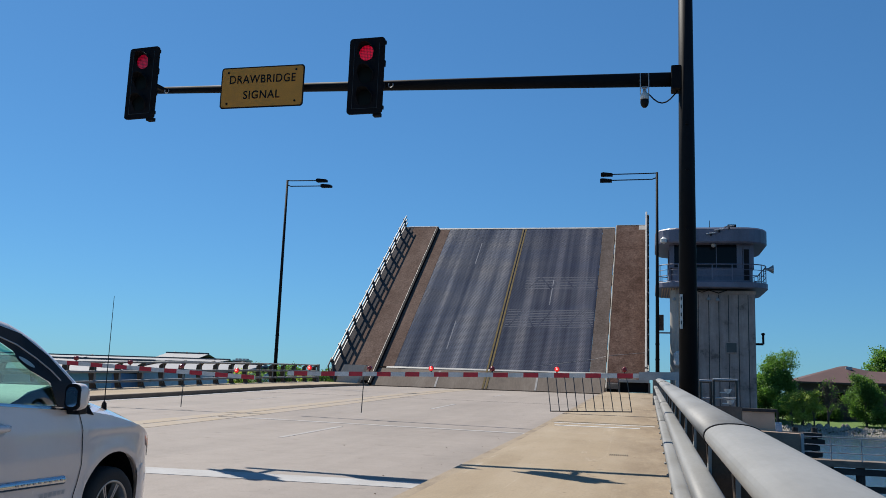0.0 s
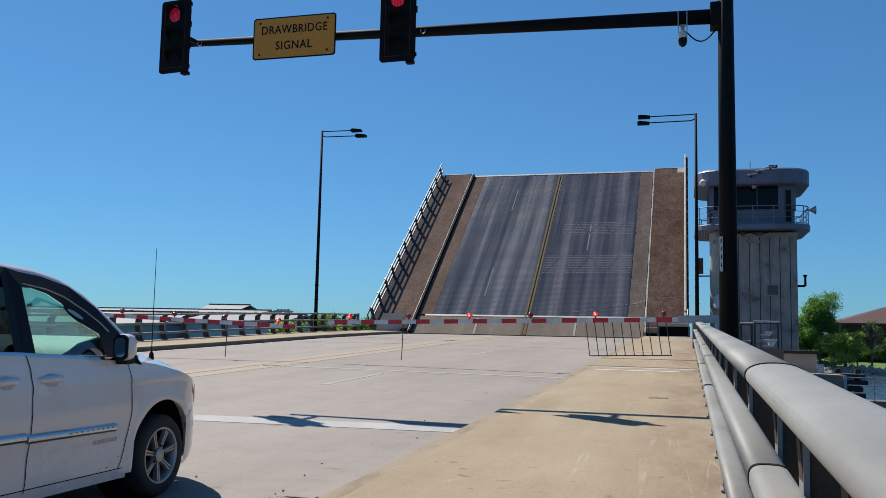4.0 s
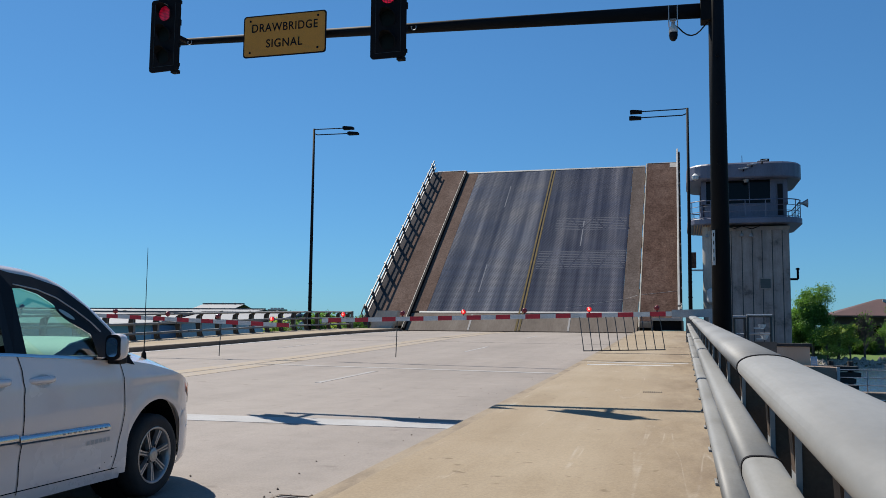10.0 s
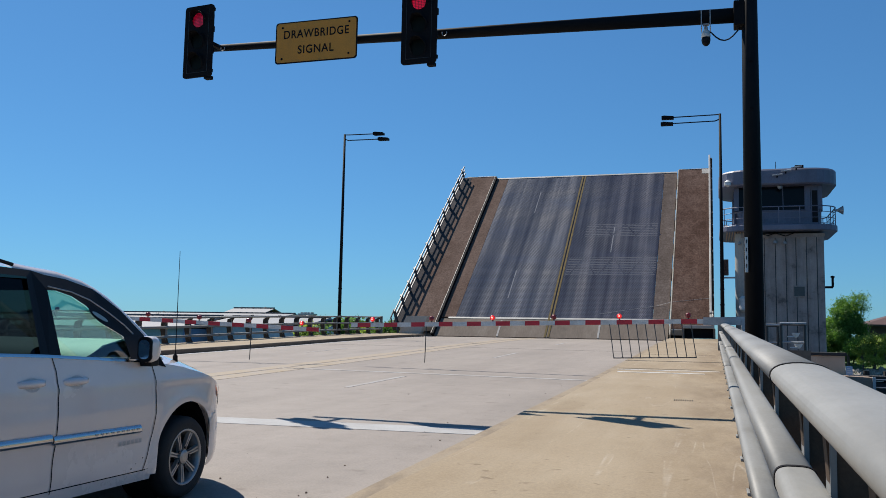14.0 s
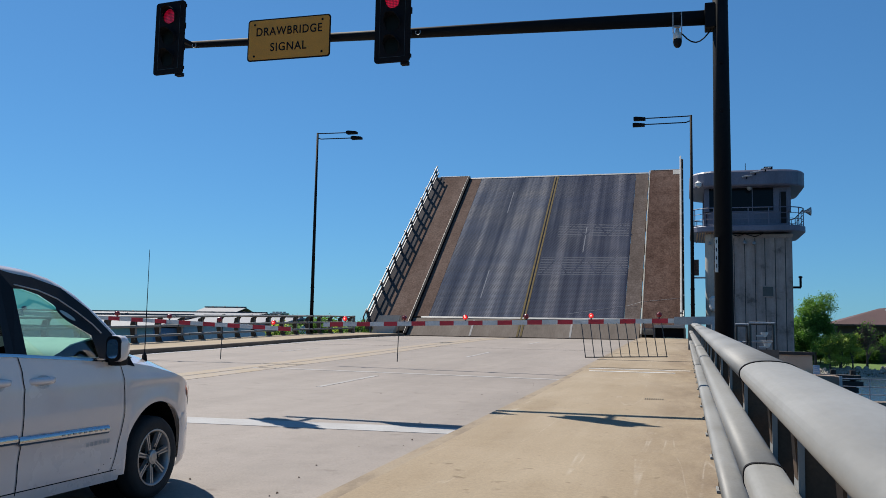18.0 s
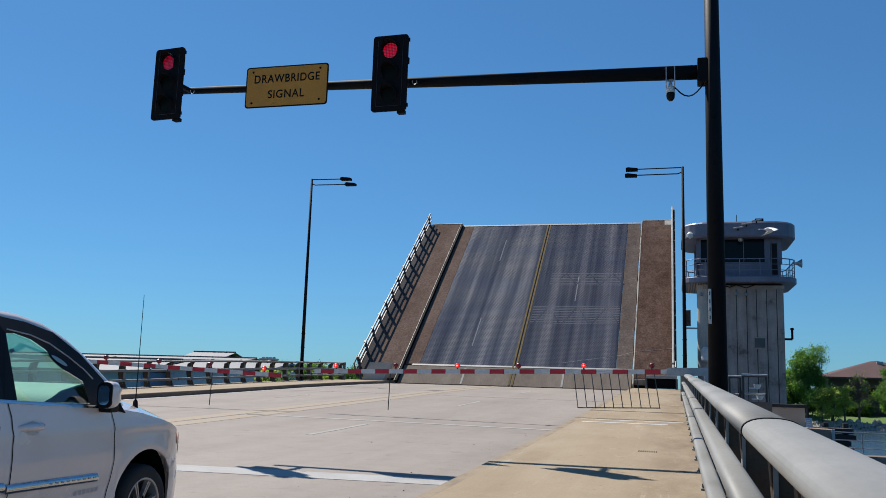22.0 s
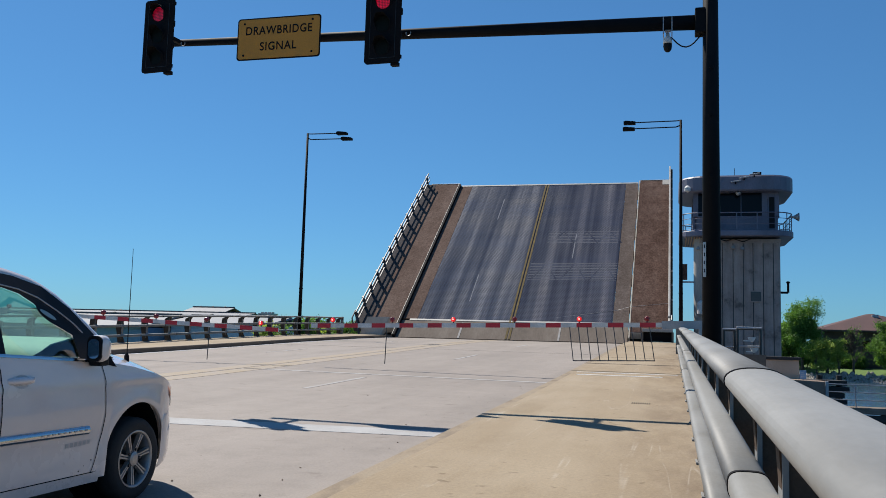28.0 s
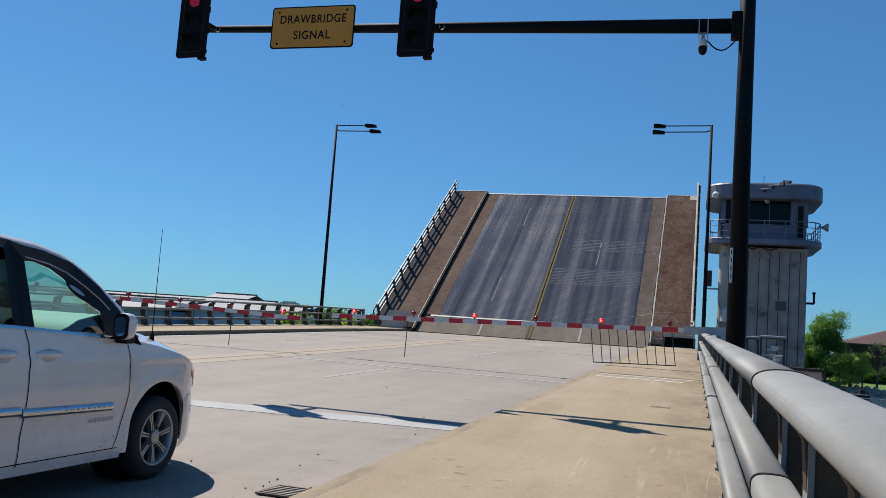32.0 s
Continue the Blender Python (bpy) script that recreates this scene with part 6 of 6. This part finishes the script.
def minivan():
    px, py = -4.86, 5.85
    v = thing("minivan", px, py, road_z(py) + 0.004, "white minivan with chrome side strips and road grime", "van", rx=1.35)
    sill = lambda y: 0.245 - 0.02 * y
    belt = lambda y: lerp_table(BELT, y)
    fr = lambda y: arch(y, sill(y) if y < 0.3 else 0.3, 0.082)
    rr = lambda y: arch(y, sill(y), -3.08)

    def shell(ob, t=0.02):
        m = ob.modifiers.new("wall", "SOLIDIFY")
        m.thickness, m.offset, m.use_rim = t, -1, False
        return ob

    part("headliner", boxed(-0.66, 0.64, -3.7, -1.16, 1.585, 1.66, 0.02), M["dark_int"], v)
    for s in (1, -1):
        shell(part("fender", panel(-0.4, 0.93, belt, lambda y: fr(y) if y < 0.45 else 0.62, 16, 56, s), M["van"], v, "white front fender", True))
        fd = shell(part("front_door", panel(-1.4, -0.4, belt, lambda y: sill(y) + 0.05, 16, 20, s), M["van"], v, "white front door with light grime", True))
        rd = shell(part("sliding_door", panel(-2.62, -1.4, belt, lambda y: sill(y) + 0.05, 16, 20, s), M["van"], v, "white sliding door", True))
        shell(part("quarter_panel", panel(-4.1, -2.628, belt, rr, 16, 40, s), M["van"], v, "white rear quarter panel", True))
        part("rocker", panel(-2.65, -0.36, lambda y: sill(y) + 0.046, lambda y: sill(y) - 0.03, 3, 12, s, -0.004), M["van"], v, smooth=True)
        part("door_shut", panel(-2.66, -0.36, lambda y: belt(y) - 0.02, lambda y: sill(y) - 0.02, 6, 12, s, -0.035), M["matt_black"], v)
        for y0, y1, z0, par in ((-2.6, -1.415, 0.645, rd), (-1.4, -0.52, 0.631, fd)):
            rows = []
            for k in range(13):
                y = y0 + (y1 - y0) * k / 12
                c = z0 - (0.029 if y0 > -1.41 else 0.024) * (y + 1.4)
                rows.append([(s * (side_x(y, c) + 0.004 + 0.02 * math.cos(a)), y, c + 0.03 * math.sin(a)) for a in [-math.pi / 2 + math.pi * q / 8 for q in range(9)]])
            part("side_strip", grid(rows), M["chrome"], par, "chrome rubbing strip", True)
        for y0, par in ((-1.7, rd), (-1.31, fd)):
            zz = 0.989 - 0.02 * (y0 + 1.31)
            rows = []
            for q in range(9):
                y = y0 + 0.24 * q / 8
                b = 0.034 * math.sin(math.pi * min(1, max(0, q / 8))) ** 0.4
                rows.append([(s * (side_x(y, zz) + b * math.sin(a)), y, zz + 0.028 * math.cos(a) * (0.6 + 0.4 * math.sin(math.pi * q / 8))) for a in [math.pi * k / 6 for k in range(7)]])
            hd = part("handle", grid(rows), M["van"], par, smooth=True)
            # flat oval behind the handle, greyed for the shade in its recess
            rec = bmesh.new()
            bmesh.ops.create_circle(rec, cap_ends=True, radius=0.06, segments=16)
            for w in rec.verts:
                yy, z2 = y0 + 0.12 + w.co.x * 1.15, zz - 0.004 + w.co.y * 0.75
                w.co = Vector((s * (side_x(yy, z2) + 0.002), yy, z2))
            part("handle_cup_shade", rec, M["handle_cup_shade"], hd)
        part("door_seam", panel(-2.633, -2.615, belt, lambda y: sill(y) + 0.03, 10, 1, s, -0.006), M["matt_black"], v)
        for line in ([(-0.393, 1.075), (-0.358, 0.98), (-0.345, 0.85), (-0.338, 0.7), (-0.362, 0.56), (-0.405, 0.435), (-0.471, 0.295)],
                     [(-1.4, 1.15), (-1.37, 1.06), (-1.36, 0.95), (-1.358, 0.8), (-1.366, 0.6), (-1.385, 0.42), (-1.4, 0.3)]):
            fine = [(a[0] + (b[0] - a[0]) * q / 6, a[1] + (b[1] - a[1]) * q / 6) for a, b in zip(line, line[1:]) for q in range(7)]
            rows = [[(s * (side_x(y + d, z) + 0.004), y + d, z) for d in (-0.004, 0.004)] for y, z in fine]
            part("door_seam", grid(rows), M["matt_black"], v)
        part("door_seam", panel(-2.62, -0.4, lambda y: sill(y) + 0.052, lambda y: sill(y) + 0.042, 1, 12, s, -0.002), M["matt_black"], v)
        # greenhouse: outer frames, door glass, rear glass
        top = lambda y: lerp_table(ROOF, y) - 0.05
        gw = [(-1.312, 1.155), (-1.2, 1.585), (-1.12, 1.585), (-0.988, 1.55), (-0.886, 1.486), (-0.761, 1.346), (-0.616, 1.272), (-0.615, 1.115), (-0.95, 1.13)]
        ow = [(-1.42, 1.15), (-1.262, 1.715), (-1.15, 1.69), (-0.963, 1.67), (-0.718, 1.606), (-0.527, 1.459), (-0.373, 1.276), (-0.37, 1.075), (-1.0, 1.12)]
        part("window_frame", frame_band(ow, gw, s), M["plastic"], v, "black window surround")
        glass_pane(v, gw, M["clear_glass"], s)
        arc = [(-1.19, 1.612), (-0.986, 1.581), (-0.83, 1.528), (-0.687, 1.439), (-0.571, 1.352), (-0.511, 1.287)]
        part("weather_strip", pipe([(s * (side_x(y, z) + 0.012), y, z) for y, z in arc], 0.005, 6), M["galv"], v)
        qt = bmesh.new()
        bmesh.ops.create_circle(qt, cap_ends=True, radius=1, segments=20)
        for w in qt.verts:
            yy = -0.81 + 0.062 * w.co.x + 0.008 * w.co.y
            z2 = 1.412 - 0.033 * w.co.x + 0.016 * w.co.y
            w.co = Vector((s * (side_x(yy, z2) + 0.02), yy, z2))
        grip = bmesh.new()
        bmesh.ops.create_circle(grip, cap_ends=True, radius=1, segments=20)
        for w in grip.verts:
            yy = -0.79 + 0.1 * w.co.x + 0.02 * w.co.y
            z2 = 1.405 - 0.058 * w.co.x + 0.045 * w.co.y
            w.co = Vector((s * (side_x(yy, z2) + 0.012), yy, z2))
        part("grip_trim", grip, M["plastic"], v, "black trim round the oval pane")
        # opaque oval, its pale colour stands for daylight seen through the pane
        part("quarter_pane", qt, M["pale_pane"], v, "small oval quarter pane with daylight in its colour")
        tri = bmesh.new()
        tri.faces.new([tri.verts.new((s * (side_x(y, z) + 0.006), y, z)) for y, z in ((-0.41, 1.07), (-0.215, 1.033), (-0.28, 1.125), (-0.4, 1.2))])
        part("mirror_sail", tri, M["matt_black"], v)
        ra = [(-2.55, 1.21), (-2.55, 1.7), (-2.2, 1.705), (-1.335, 1.67), (-1.49, 1.18)]
        ro = [(-2.66, 1.195), (-2.66, 1.76), (-2.2, 1.76), (-1.262, 1.715), (-1.42, 1.158)]
        part("window_frame", frame_band(ro, ra, s), M["plastic"], v, "black window surround")
        glass_pane(v, [((a + c) / 2, (b + d) / 2) for (a, b), (c, d) in zip(ra, ro)], M["tint_glass"], s, 0.02)
        qa = [(-3.8, 1.25), (-3.65, 1.62), (-3.2, 1.67), (-2.74, 1.67), (-2.74, 1.22)]
        qo = [(-3.95, 1.215), (-3.75, 1.66), (-3.2, 1.75), (-2.66, 1.76), (-2.66, 1.195)]
        part("window_frame", frame_band(qo, qa, s), M["plastic"], v, "black window surround")
        glass_pane(v, [((a + c) / 2, (b + d) / 2) for (a, b), (c, d) in zip(qa, qo)], M["tint_glass"], s, 0.02)
        st = panel(-4.0, -0.4, lambda y: belt(y) + 0.014, lambda y: belt(y) - 0.006, 2, 24, s, 0.006)
        part("belt_moulding", st, M["chrome"], v)
        # mirror
        mx = s * 0.97
        mr = thing("door_mirror", mx, -0.5, 1.145, "", "")
        mr.parent = v
        sec = []
        for d, w, h, o in ((-0.09, 0.12, 0.165, 0.0), (-0.06, 0.13, 0.19, 0.0), (-0.01, 0.12, 0.18, 0.0), (0.03, 0.09, 0.12, 0.0), (0.045, 0.04, 0.05, 0)):
            sec.append([(s * (0.085 + x), d, z + 0.035) for x, z in rounded(w, h, min(w, h) * 0.35, 4)])
        mh = grid(sec, True)
        mh.verts.ensure_lookup_table()
        mh.faces.new([mh.verts[len(mh.verts) - 20 + k] for k in range(20)])
        bmesh.ops.recalc_face_normals(mh, faces=mh.faces)
        part("shell", mh, M["van"], mr, smooth=True)
        part("mirror_glass", prism([(s * 0.085 + x, z + 0.035) for x, z in rounded(0.09, 0.135, 0.035, 4)], -0.108, -0.1, "xz"), M["chrome"], mr)
        part("bezel", prism([(s * 0.085 + x, z + 0.035) for x, z in rounded(0.12, 0.18, 0.045, 4)], -0.1, -0.085, "xz"), M["plastic"], mr)
        part("arm", boxed(min(0, s * 0.1), max(0, s * 0.1), -0.04, 0.06, -0.09, -0.03, 0.015), M["plastic"], mr)
        # lamps at the front corner
        rows = []
        for k in range(9):
            y = 0.66 + 0.26 * k / 8
            zt, zb = belt(y) - 0.02, 0.66
            rows.append([(s * (side_x(y, zb + (zt - zb) * q / 4) + 0.006), y, zb + (zt - zb) * q / 4) for q in range(5)])
        part("headlamp", grid(rows), M["lampglass"], v, "clear headlamp")
        rows = []
        for k in range(5):
            y = 0.57 + 0.14 * k / 4
            rows.append([(s * (side_x(y, 0.8) + 0.012), y, belt(y) - 0.1 + 0.026 * q) for q in range(4)])
        part("side_marker", grid(rows), M["amber"], v, "amber side marker")
        part("roof_rack", pipe([(s * 0.7, -3.7, 1.735), (s * 0.71, -3.5, 1.774), (s * 0.71, -1.9, 1.774), (s * 0.708, -1.75, 1.77), (s * 0.705, -1.62, 1.76), (s * 0.7, -1.5, 1.74)], 0.012, 8), M["plastic"], v)
        for y in (0.075, -3.08):
            wheel(v, s * 0.865, y, s)
            part("wheel_well", lathe([(0.01, -0.25), (0.42, -0.25), (0.42, 0.0)], 28, "x", False), M["matt_black"], v).location = (s * 0.9 if s > 0 else s * 0.65, y, 0.38)
    # bonnet, roof, screens
    rows = []
    for k in range(15):
        y = -0.32 + 1.22 * k / 14
        w = side_x(y, belt(y))
        rows.append([(w * q, y + 0.08 * (1 - q * q) * max(0, y), belt(y) + 0.12 * (1 - q ** 4) * (1 - max(0, y) * 0.5) + 0.02 * math.exp(-((abs(q) - 0.75) / 0.1) ** 2)) for q in [j / 10 for j in range(-10, 11)]])
    part("bonnet", grid(rows), M["van"], v, "white bonnet", True)
    rows = []
    for k in range(25):
        y = -4.12 + 3.02 * k / 24
        zt = lerp_table(ROOF, y)
        w = side_x(y, zt - 0.05) - 0.005
        rows.append([(w * q, y, zt - 0.05 + 0.07 * (1 - q ** 4)) for q in [j / 8 for j in range(-8, 9)]])
    part("roof", grid(rows), M["van"], v, "white roof panel", True)
    for s in (1, -1):
        rows = []
        for k in range(12):
            y = -1.42 + 1.12 * k / 11
            z = lerp_table(ROOF, y) - 0.045
            w = side_x(y, z)
            rows.append([(s * (w - d), y + e, z + h) for d, e, h in ((-0.004, 0, -0.03), (0.0, 0.0, 0.0), (0.03, 0.02, 0.025), (0.1, 0.05, 0.04))])
        part("windscreen_pillar", grid(rows), M["van"], v, "white windscreen pillar", True)
    bm = grid([[(0.62 * q, -0.95 + 0.1 * (1 - q * q), 1.68) for q in (-1, -0.5, 0, 0.5, 1)], [(0.86 * q, -0.1 + 0.25 * (1 - q * q), 1.1) for q in (-1, -0.5, 0, 0.5, 1)]])
    o = part("windscreen", bm, M["clear_glass"], v, smooth=True)
    o.visible_shadow = False
    bm = grid([[(0.72 * q, -4.1, 1.6) for q in (-1, 0, 1)], [(0.85 * q, -4.22, 1.2) for q in (-1, 0, 1)]])
    part("rear_window", bm, M["dark_glass"], v)
    part("tailgate", grid([[(0.85 * q, -4.22, 1.2) for q in (-1, 0, 1)], [(0.93 * q, -4.2, 0.5) for q in (-1, 0, 1)]]), M["van"], v)
    # bumpers
    rows = []
    for z, out in ((0.19, -0.05), (0.23, -0.01), (0.3, 0.012), (0.42, 0.02), (0.52, 0.022), (0.6, 0.012), (0.65, 0.0), (0.665, -0.03)):
        right = [(side_x(y, 0.5) + out * 0.8, y + out * 0.3 * (y - 0.4) * 2) for y in (0.4, 0.46, 0.52, 0.58, 0.64, 0.7, 0.76, 0.82, 0.88, 0.93, 0.97)]
        nose = [(0.5 * q, 0.985 + 0.05 * (1 - q * q) + out * 0.4) for q in (0.9, 0.6, 0.3, 0.0)]
        half = right + nose
        rows.append([(x, y, z) for x, y in half] + [(-x, y, z) for x, y in half[-2::-1]])
    part("front_bumper", grid(rows), M["van"], v, "white front bumper", True)
    part("grille", boxed(-0.5, 0.5, 0.86, 0.965, 0.58, 0.7, 0.02), M["chrome"], v)
    part("rear_bumper", boxed(-0.93, 0.93, -4.3, -4.1, 0.35, 0.62, 0.04), M["van"], v)
    part("aerial", bar((0.8, 0.15, 1.05), (0.79, 0.18, 1.95), 0.004, 0.002, 6), M["black"], v)
    part("aerial_base", lathe([(0.022, 1.05), (0.018, 1.1), (0.006, 1.12)], 10), M["black"], v).location = (0.8, 0.15, -0.0)
    # inside
    part("floor_pan", boxed(-0.9, 0.9, -4.1, 0.5, 0.28, 0.34), M["matt_black"], v)
    part("parcel_trim", boxed(-0.88, 0.88, -4.05, -3.95, 0.34, 1.25), M["dark_int"], v)
    part("bulkhead", boxed(-0.85, 0.85, -0.32, -0.28, 0.34, 1.0), M["matt_black"], v)
    rows = [[(0.88 * q, y, z) for q in (-1, -0.5, 0, 0.5, 1)] for y, z in ((-1.05, 1.0), (-1.02, 1.13), (-0.8, 1.21), (-0.55, 1.25), (-0.3, 1.16), (-0.12, 1.09))]
    part("dashboard", grid(rows), M["dash"], v, "pale grey dashboard", True)
    part("dash_binnacle", lathe([(0.16, -0.84), (0.17, -0.8), (0.15, -0.6), (0.05, -0.5)], 16, "y"), M["dash"], v).location = (-0.42, -0.12, 1.17)
    ring = bmesh.new()
    pts = [(-0.42 + 0.18 * math.cos(a), -1.12 - 0.07 * math.sin(a), 1.12 + 0.17 * math.sin(a)) for a in [2 * math.pi * k / 24 for k in range(25)]]
    for a, b in zip(pts, pts[1:]):
        tube(ring, a, b, 0.016, 0.016, 6, False)
    part("steering_wheel", ring, M["plastic"], v)
    for x in (-0.42, 0.42):
        for y in (-1.5, -2.65):
            st = thing("seat", x, y, 0.34, "", "")
            st.parent = v
            part("cushion", boxed(-0.25, 0.25, -0.1, 0.42, 0.18, 0.38, 0.05), M["dark_int"], st)
            part("backrest", prism([(-0.12, 0.36), (0.02, 0.36), (-0.12, 0.95), (-0.24, 0.95)], -0.24, 0.24, "yz"), M["dark_int"], st)
            part("headrest", boxed(-0.15, 0.15, -0.28, -0.16, 0.96, 1.2, 0.05), M["dark_int"], st)
    # far-side trim and the row of seats behind the tinted glass
    part("door_trim", boxed(-0.93, -0.88, -3.9, -0.5, 0.34, 1.16), M["dark_int"], v)
    part("bench_seat", boxed(-0.86, 0.2, -3.35, -2.95, 0.34, 1.3, 0.06), M["dark_int"], v)
    part("air_vent", prism([(0.56 + 0.1 * math.cos(a) * (1.25 if math.cos(a) > 0 else 1), 1.15 + 0.055 * math.sin(a)) for a in [2 * math.pi * k / 18 for k in range(18)]], -1.05, -1.03, "xz"), M["plastic"], v)
    for x, z in ((0.0, 1.46),):
        part("rear_view_mirror", boxed(x - 0.12, x + 0.12, -1.02, -0.99, z, z + 0.07, 0.01), M["plastic"], v)
    # badge bars and small dings
    fdoor = bpy.data.objects["front_door"]
    for k in range(9):
        y = -1.02 + 0.055 * k
        part("letter_bar", panel(y, y + 0.028, lambda q: 0.637 - 0.024 * (q + 1.4), lambda q: 0.625 - 0.024 * (q + 1.4), 1, 1, 1, 0.0255), M["grey_mark"], fdoor)
    for k in range(6):
        y = -0.74 + 0.045 * k
        part("badge_bar", panel(y, y + 0.03, lambda q: 0.535, lambda q: 0.505, 1, 1, 1, 0.003), M["grey_mark"], fdoor)
    for y, z, r in ((-0.6, 0.33, 0.008), (-0.47, 0.39, 0.007), (-0.55, 0.36, 0.005)):
        ding = bmesh.new()
        bmesh.ops.create_circle(ding, cap_ends=True, radius=r, segments=8)
        for w in ding.verts:
            yy, zz = y + w.co.x, z + w.co.y * 0.8
            w.co = Vector((side_x(yy, zz) + 0.002, yy, zz))
        part("chip", ding, M["rail_steel"], fdoor)


minivan()


# ---- gulls ----
def gull(label):
    g = thing("gull", 0, 0, 0, label, "gull", "gulls")
    part("body", lathe([(0.002, -0.2), (0.045, -0.12), (0.065, 0.0), (0.055, 0.1), (0.038, 0.15), (0.04, 0.19), (0.02, 0.23), (0.002, 0.24)], 12, "y"), M["feather"], g, smooth=True)
    part("tail", prism([(-0.02, -0.17), (0.02, -0.17), (0.07, -0.33), (-0.07, -0.33)], -0.004, 0.006), M["feather"], g)
    part("bill", lathe([(0.012, 0.23), (0.008, 0.27), (0.001, 0.285)], 6, "y"), M["bill"], g)
    wings = []
    for s in (1, -1):
        w = thing("wing", s * 0.04, 0.02, 0.03, "", "")
        w.parent = g
        out = [(0, 0.08), (0.28, 0.13), (0.45, 0.06), (0.62, -0.05), (0.42, -0.06), (0.25, -0.03), (0, -0.09)]
        part("inner_feathers", prism([(s * x, y) for x, y in out], -0.004, 0.008), M["feather"], w)
        part("wing_tip", prism([(s * 0.6, -0.045), (s * 0.72, -0.13), (s * 0.52, -0.06)], -0.003, 0.007), M["feather_grey"], w)
        wings.append(w)
    return g, wings


GULL_A, WINGS_A = gull("white gull flying low over the road")


def insect():
    g = thing("insect", 0, 0, 0, "small dark flying insect with pale hind body", "insect")
    part("body", lathe([(0.0003, -0.006), (0.0022, -0.004), (0.0028, 0.0), (0.002, 0.004), (0.0005, 0.006)], 10, "y"), M["feather"], g, "pale hind body", True)
    part("head", lathe([(0.0003, 0.004), (0.002, 0.0055), (0.002, 0.008), (0.0005, 0.009)], 10, "y"), M["matt_black"], g)
    for s in (1, -1):
        part("wing", prism([(0, 0.003), (s * 0.007, 0.005), (s * 0.008, 0.001), (0, 0.0)], 0.002, 0.0023), M["plastic"], g)
    return g


INSECT = insect()


def small_bird():
    g = thing("bird", 0, 0, 0, "small dark bird flying far off in the sky", "bird")
    part("body", lathe([(0.002, -0.1), (0.03, -0.04), (0.035, 0.02), (0.02, 0.08), (0.003, 0.11)], 8, "y"), M["matt_black"], g)
    for s in (1, -1):
        part("wing", prism([(0, 0.05), (s * 0.12, 0.06), (s * 0.22, -0.04), (s * 0.1, -0.03), (0, -0.04)], 0.0, 0.008), M["matt_black"], g)
    return g


BIRD = small_bird()


# ---- what moves ----
def motions():
    lean = [(0.0, 38.55), (24.0, 38.55), (24.6, 38.4), (25.5, 38.12), (26.5, 37.75), (27.5, 37.35), (28.0, 37.13), (29.0, 36.64), (30.0, 36.0), (31.0, 35.25), (32.0, 34.55)]
    walk(LEAF, [(t, pose(LEAF_X, LEAF_Y, LEAF_Z, a)) for t, a in lean])
    flight = [(0.0, -150, 60, 40), (10.0, -90, 40, 26), (17.0, -36, 25, 11.5), (18.5, -22.7, 24.5, 9.5), (19.0, -18.4, 24.5, 8.88), (19.5, -14.64, 24.0, 8.35), (20.0, -10.67, 23.4, 7.06), (20.5, -7.43, 24.18, 6.08),
              (21.0, -4.1, 25.8, 5.73), (21.5, -0.53, 27.0, 5.95), (22.0, 3.0, 28.4, 6.35), (22.5, 6.46, 30.0, 6.93), (24.0, 17.5, 34.0, 9.0), (27.0, 44.0, 48.0, 16.0), (32.0, 95.0, 75.0, 30.0)]
    walk(GULL_A, [(t, pose(x, y, z, 0, -18 if 19.7 < t < 20.8 else 4, -82)) for t, x, y, z in flight])
    beats = [0.0] + [17.5 + 0.16 * k for k in range(36)] + [32.0]
    for s, w in zip((1, -1), WINGS_A):
        walk(w, [(t, pose(s * 0.04, 0.02, 0.03, 0, -s * (12 + 30 * math.sin(k * 1.9)), 0)) for k, t in enumerate(beats)])

    buzz = [(0.0, -6.6, 4.6, 0.5), (6.6, -6.6, 4.6, 0.5), (6.9, -0.963, 1.963, 1.217), (7.0, -0.143, 1.347, 1.355), (7.1, 0.205, 0.766, 1.358), (7.2, 0.762, -0.164, 1.363), (7.6, 4.0, -2.5, 3.0), (32.0, 9.0, -9.0, 5.0)]
    walk(INSECT, [(t, pose(x, y, z, 70, 0, -60)) for t, x, y, z in buzz])

    soar = [(0.0, -150, 20, 90), (28.0, -70, 60, 60), (29.4, -50.94, 68.23, 30.0), (29.8, -49.69, 70.47, 26.58), (30.0, -48.5, 71.8, 25.11), (30.2, -47.3, 72.96, 23.99), (30.4, -45.86, 74.17, 23.04), (30.6, -44.67, 75.17, 22.04), (30.8, -44.06, 75.79, 21.08), (31.0, -43.21, 76.45, 20.41), (31.2, -41.57, 77.32, 20.56), (31.4, -40.1, 78.01, 20.86), (31.6, -38.44, 78.67, 21.59), (31.8, -36.83, 79.17, 22.6), (32.0, -35.21, 79.65, 23.49)]
    walk(BIRD, [(t, pose(x, y, z, 25, 15, -60)) for t, x, y, z in soar])


motions()
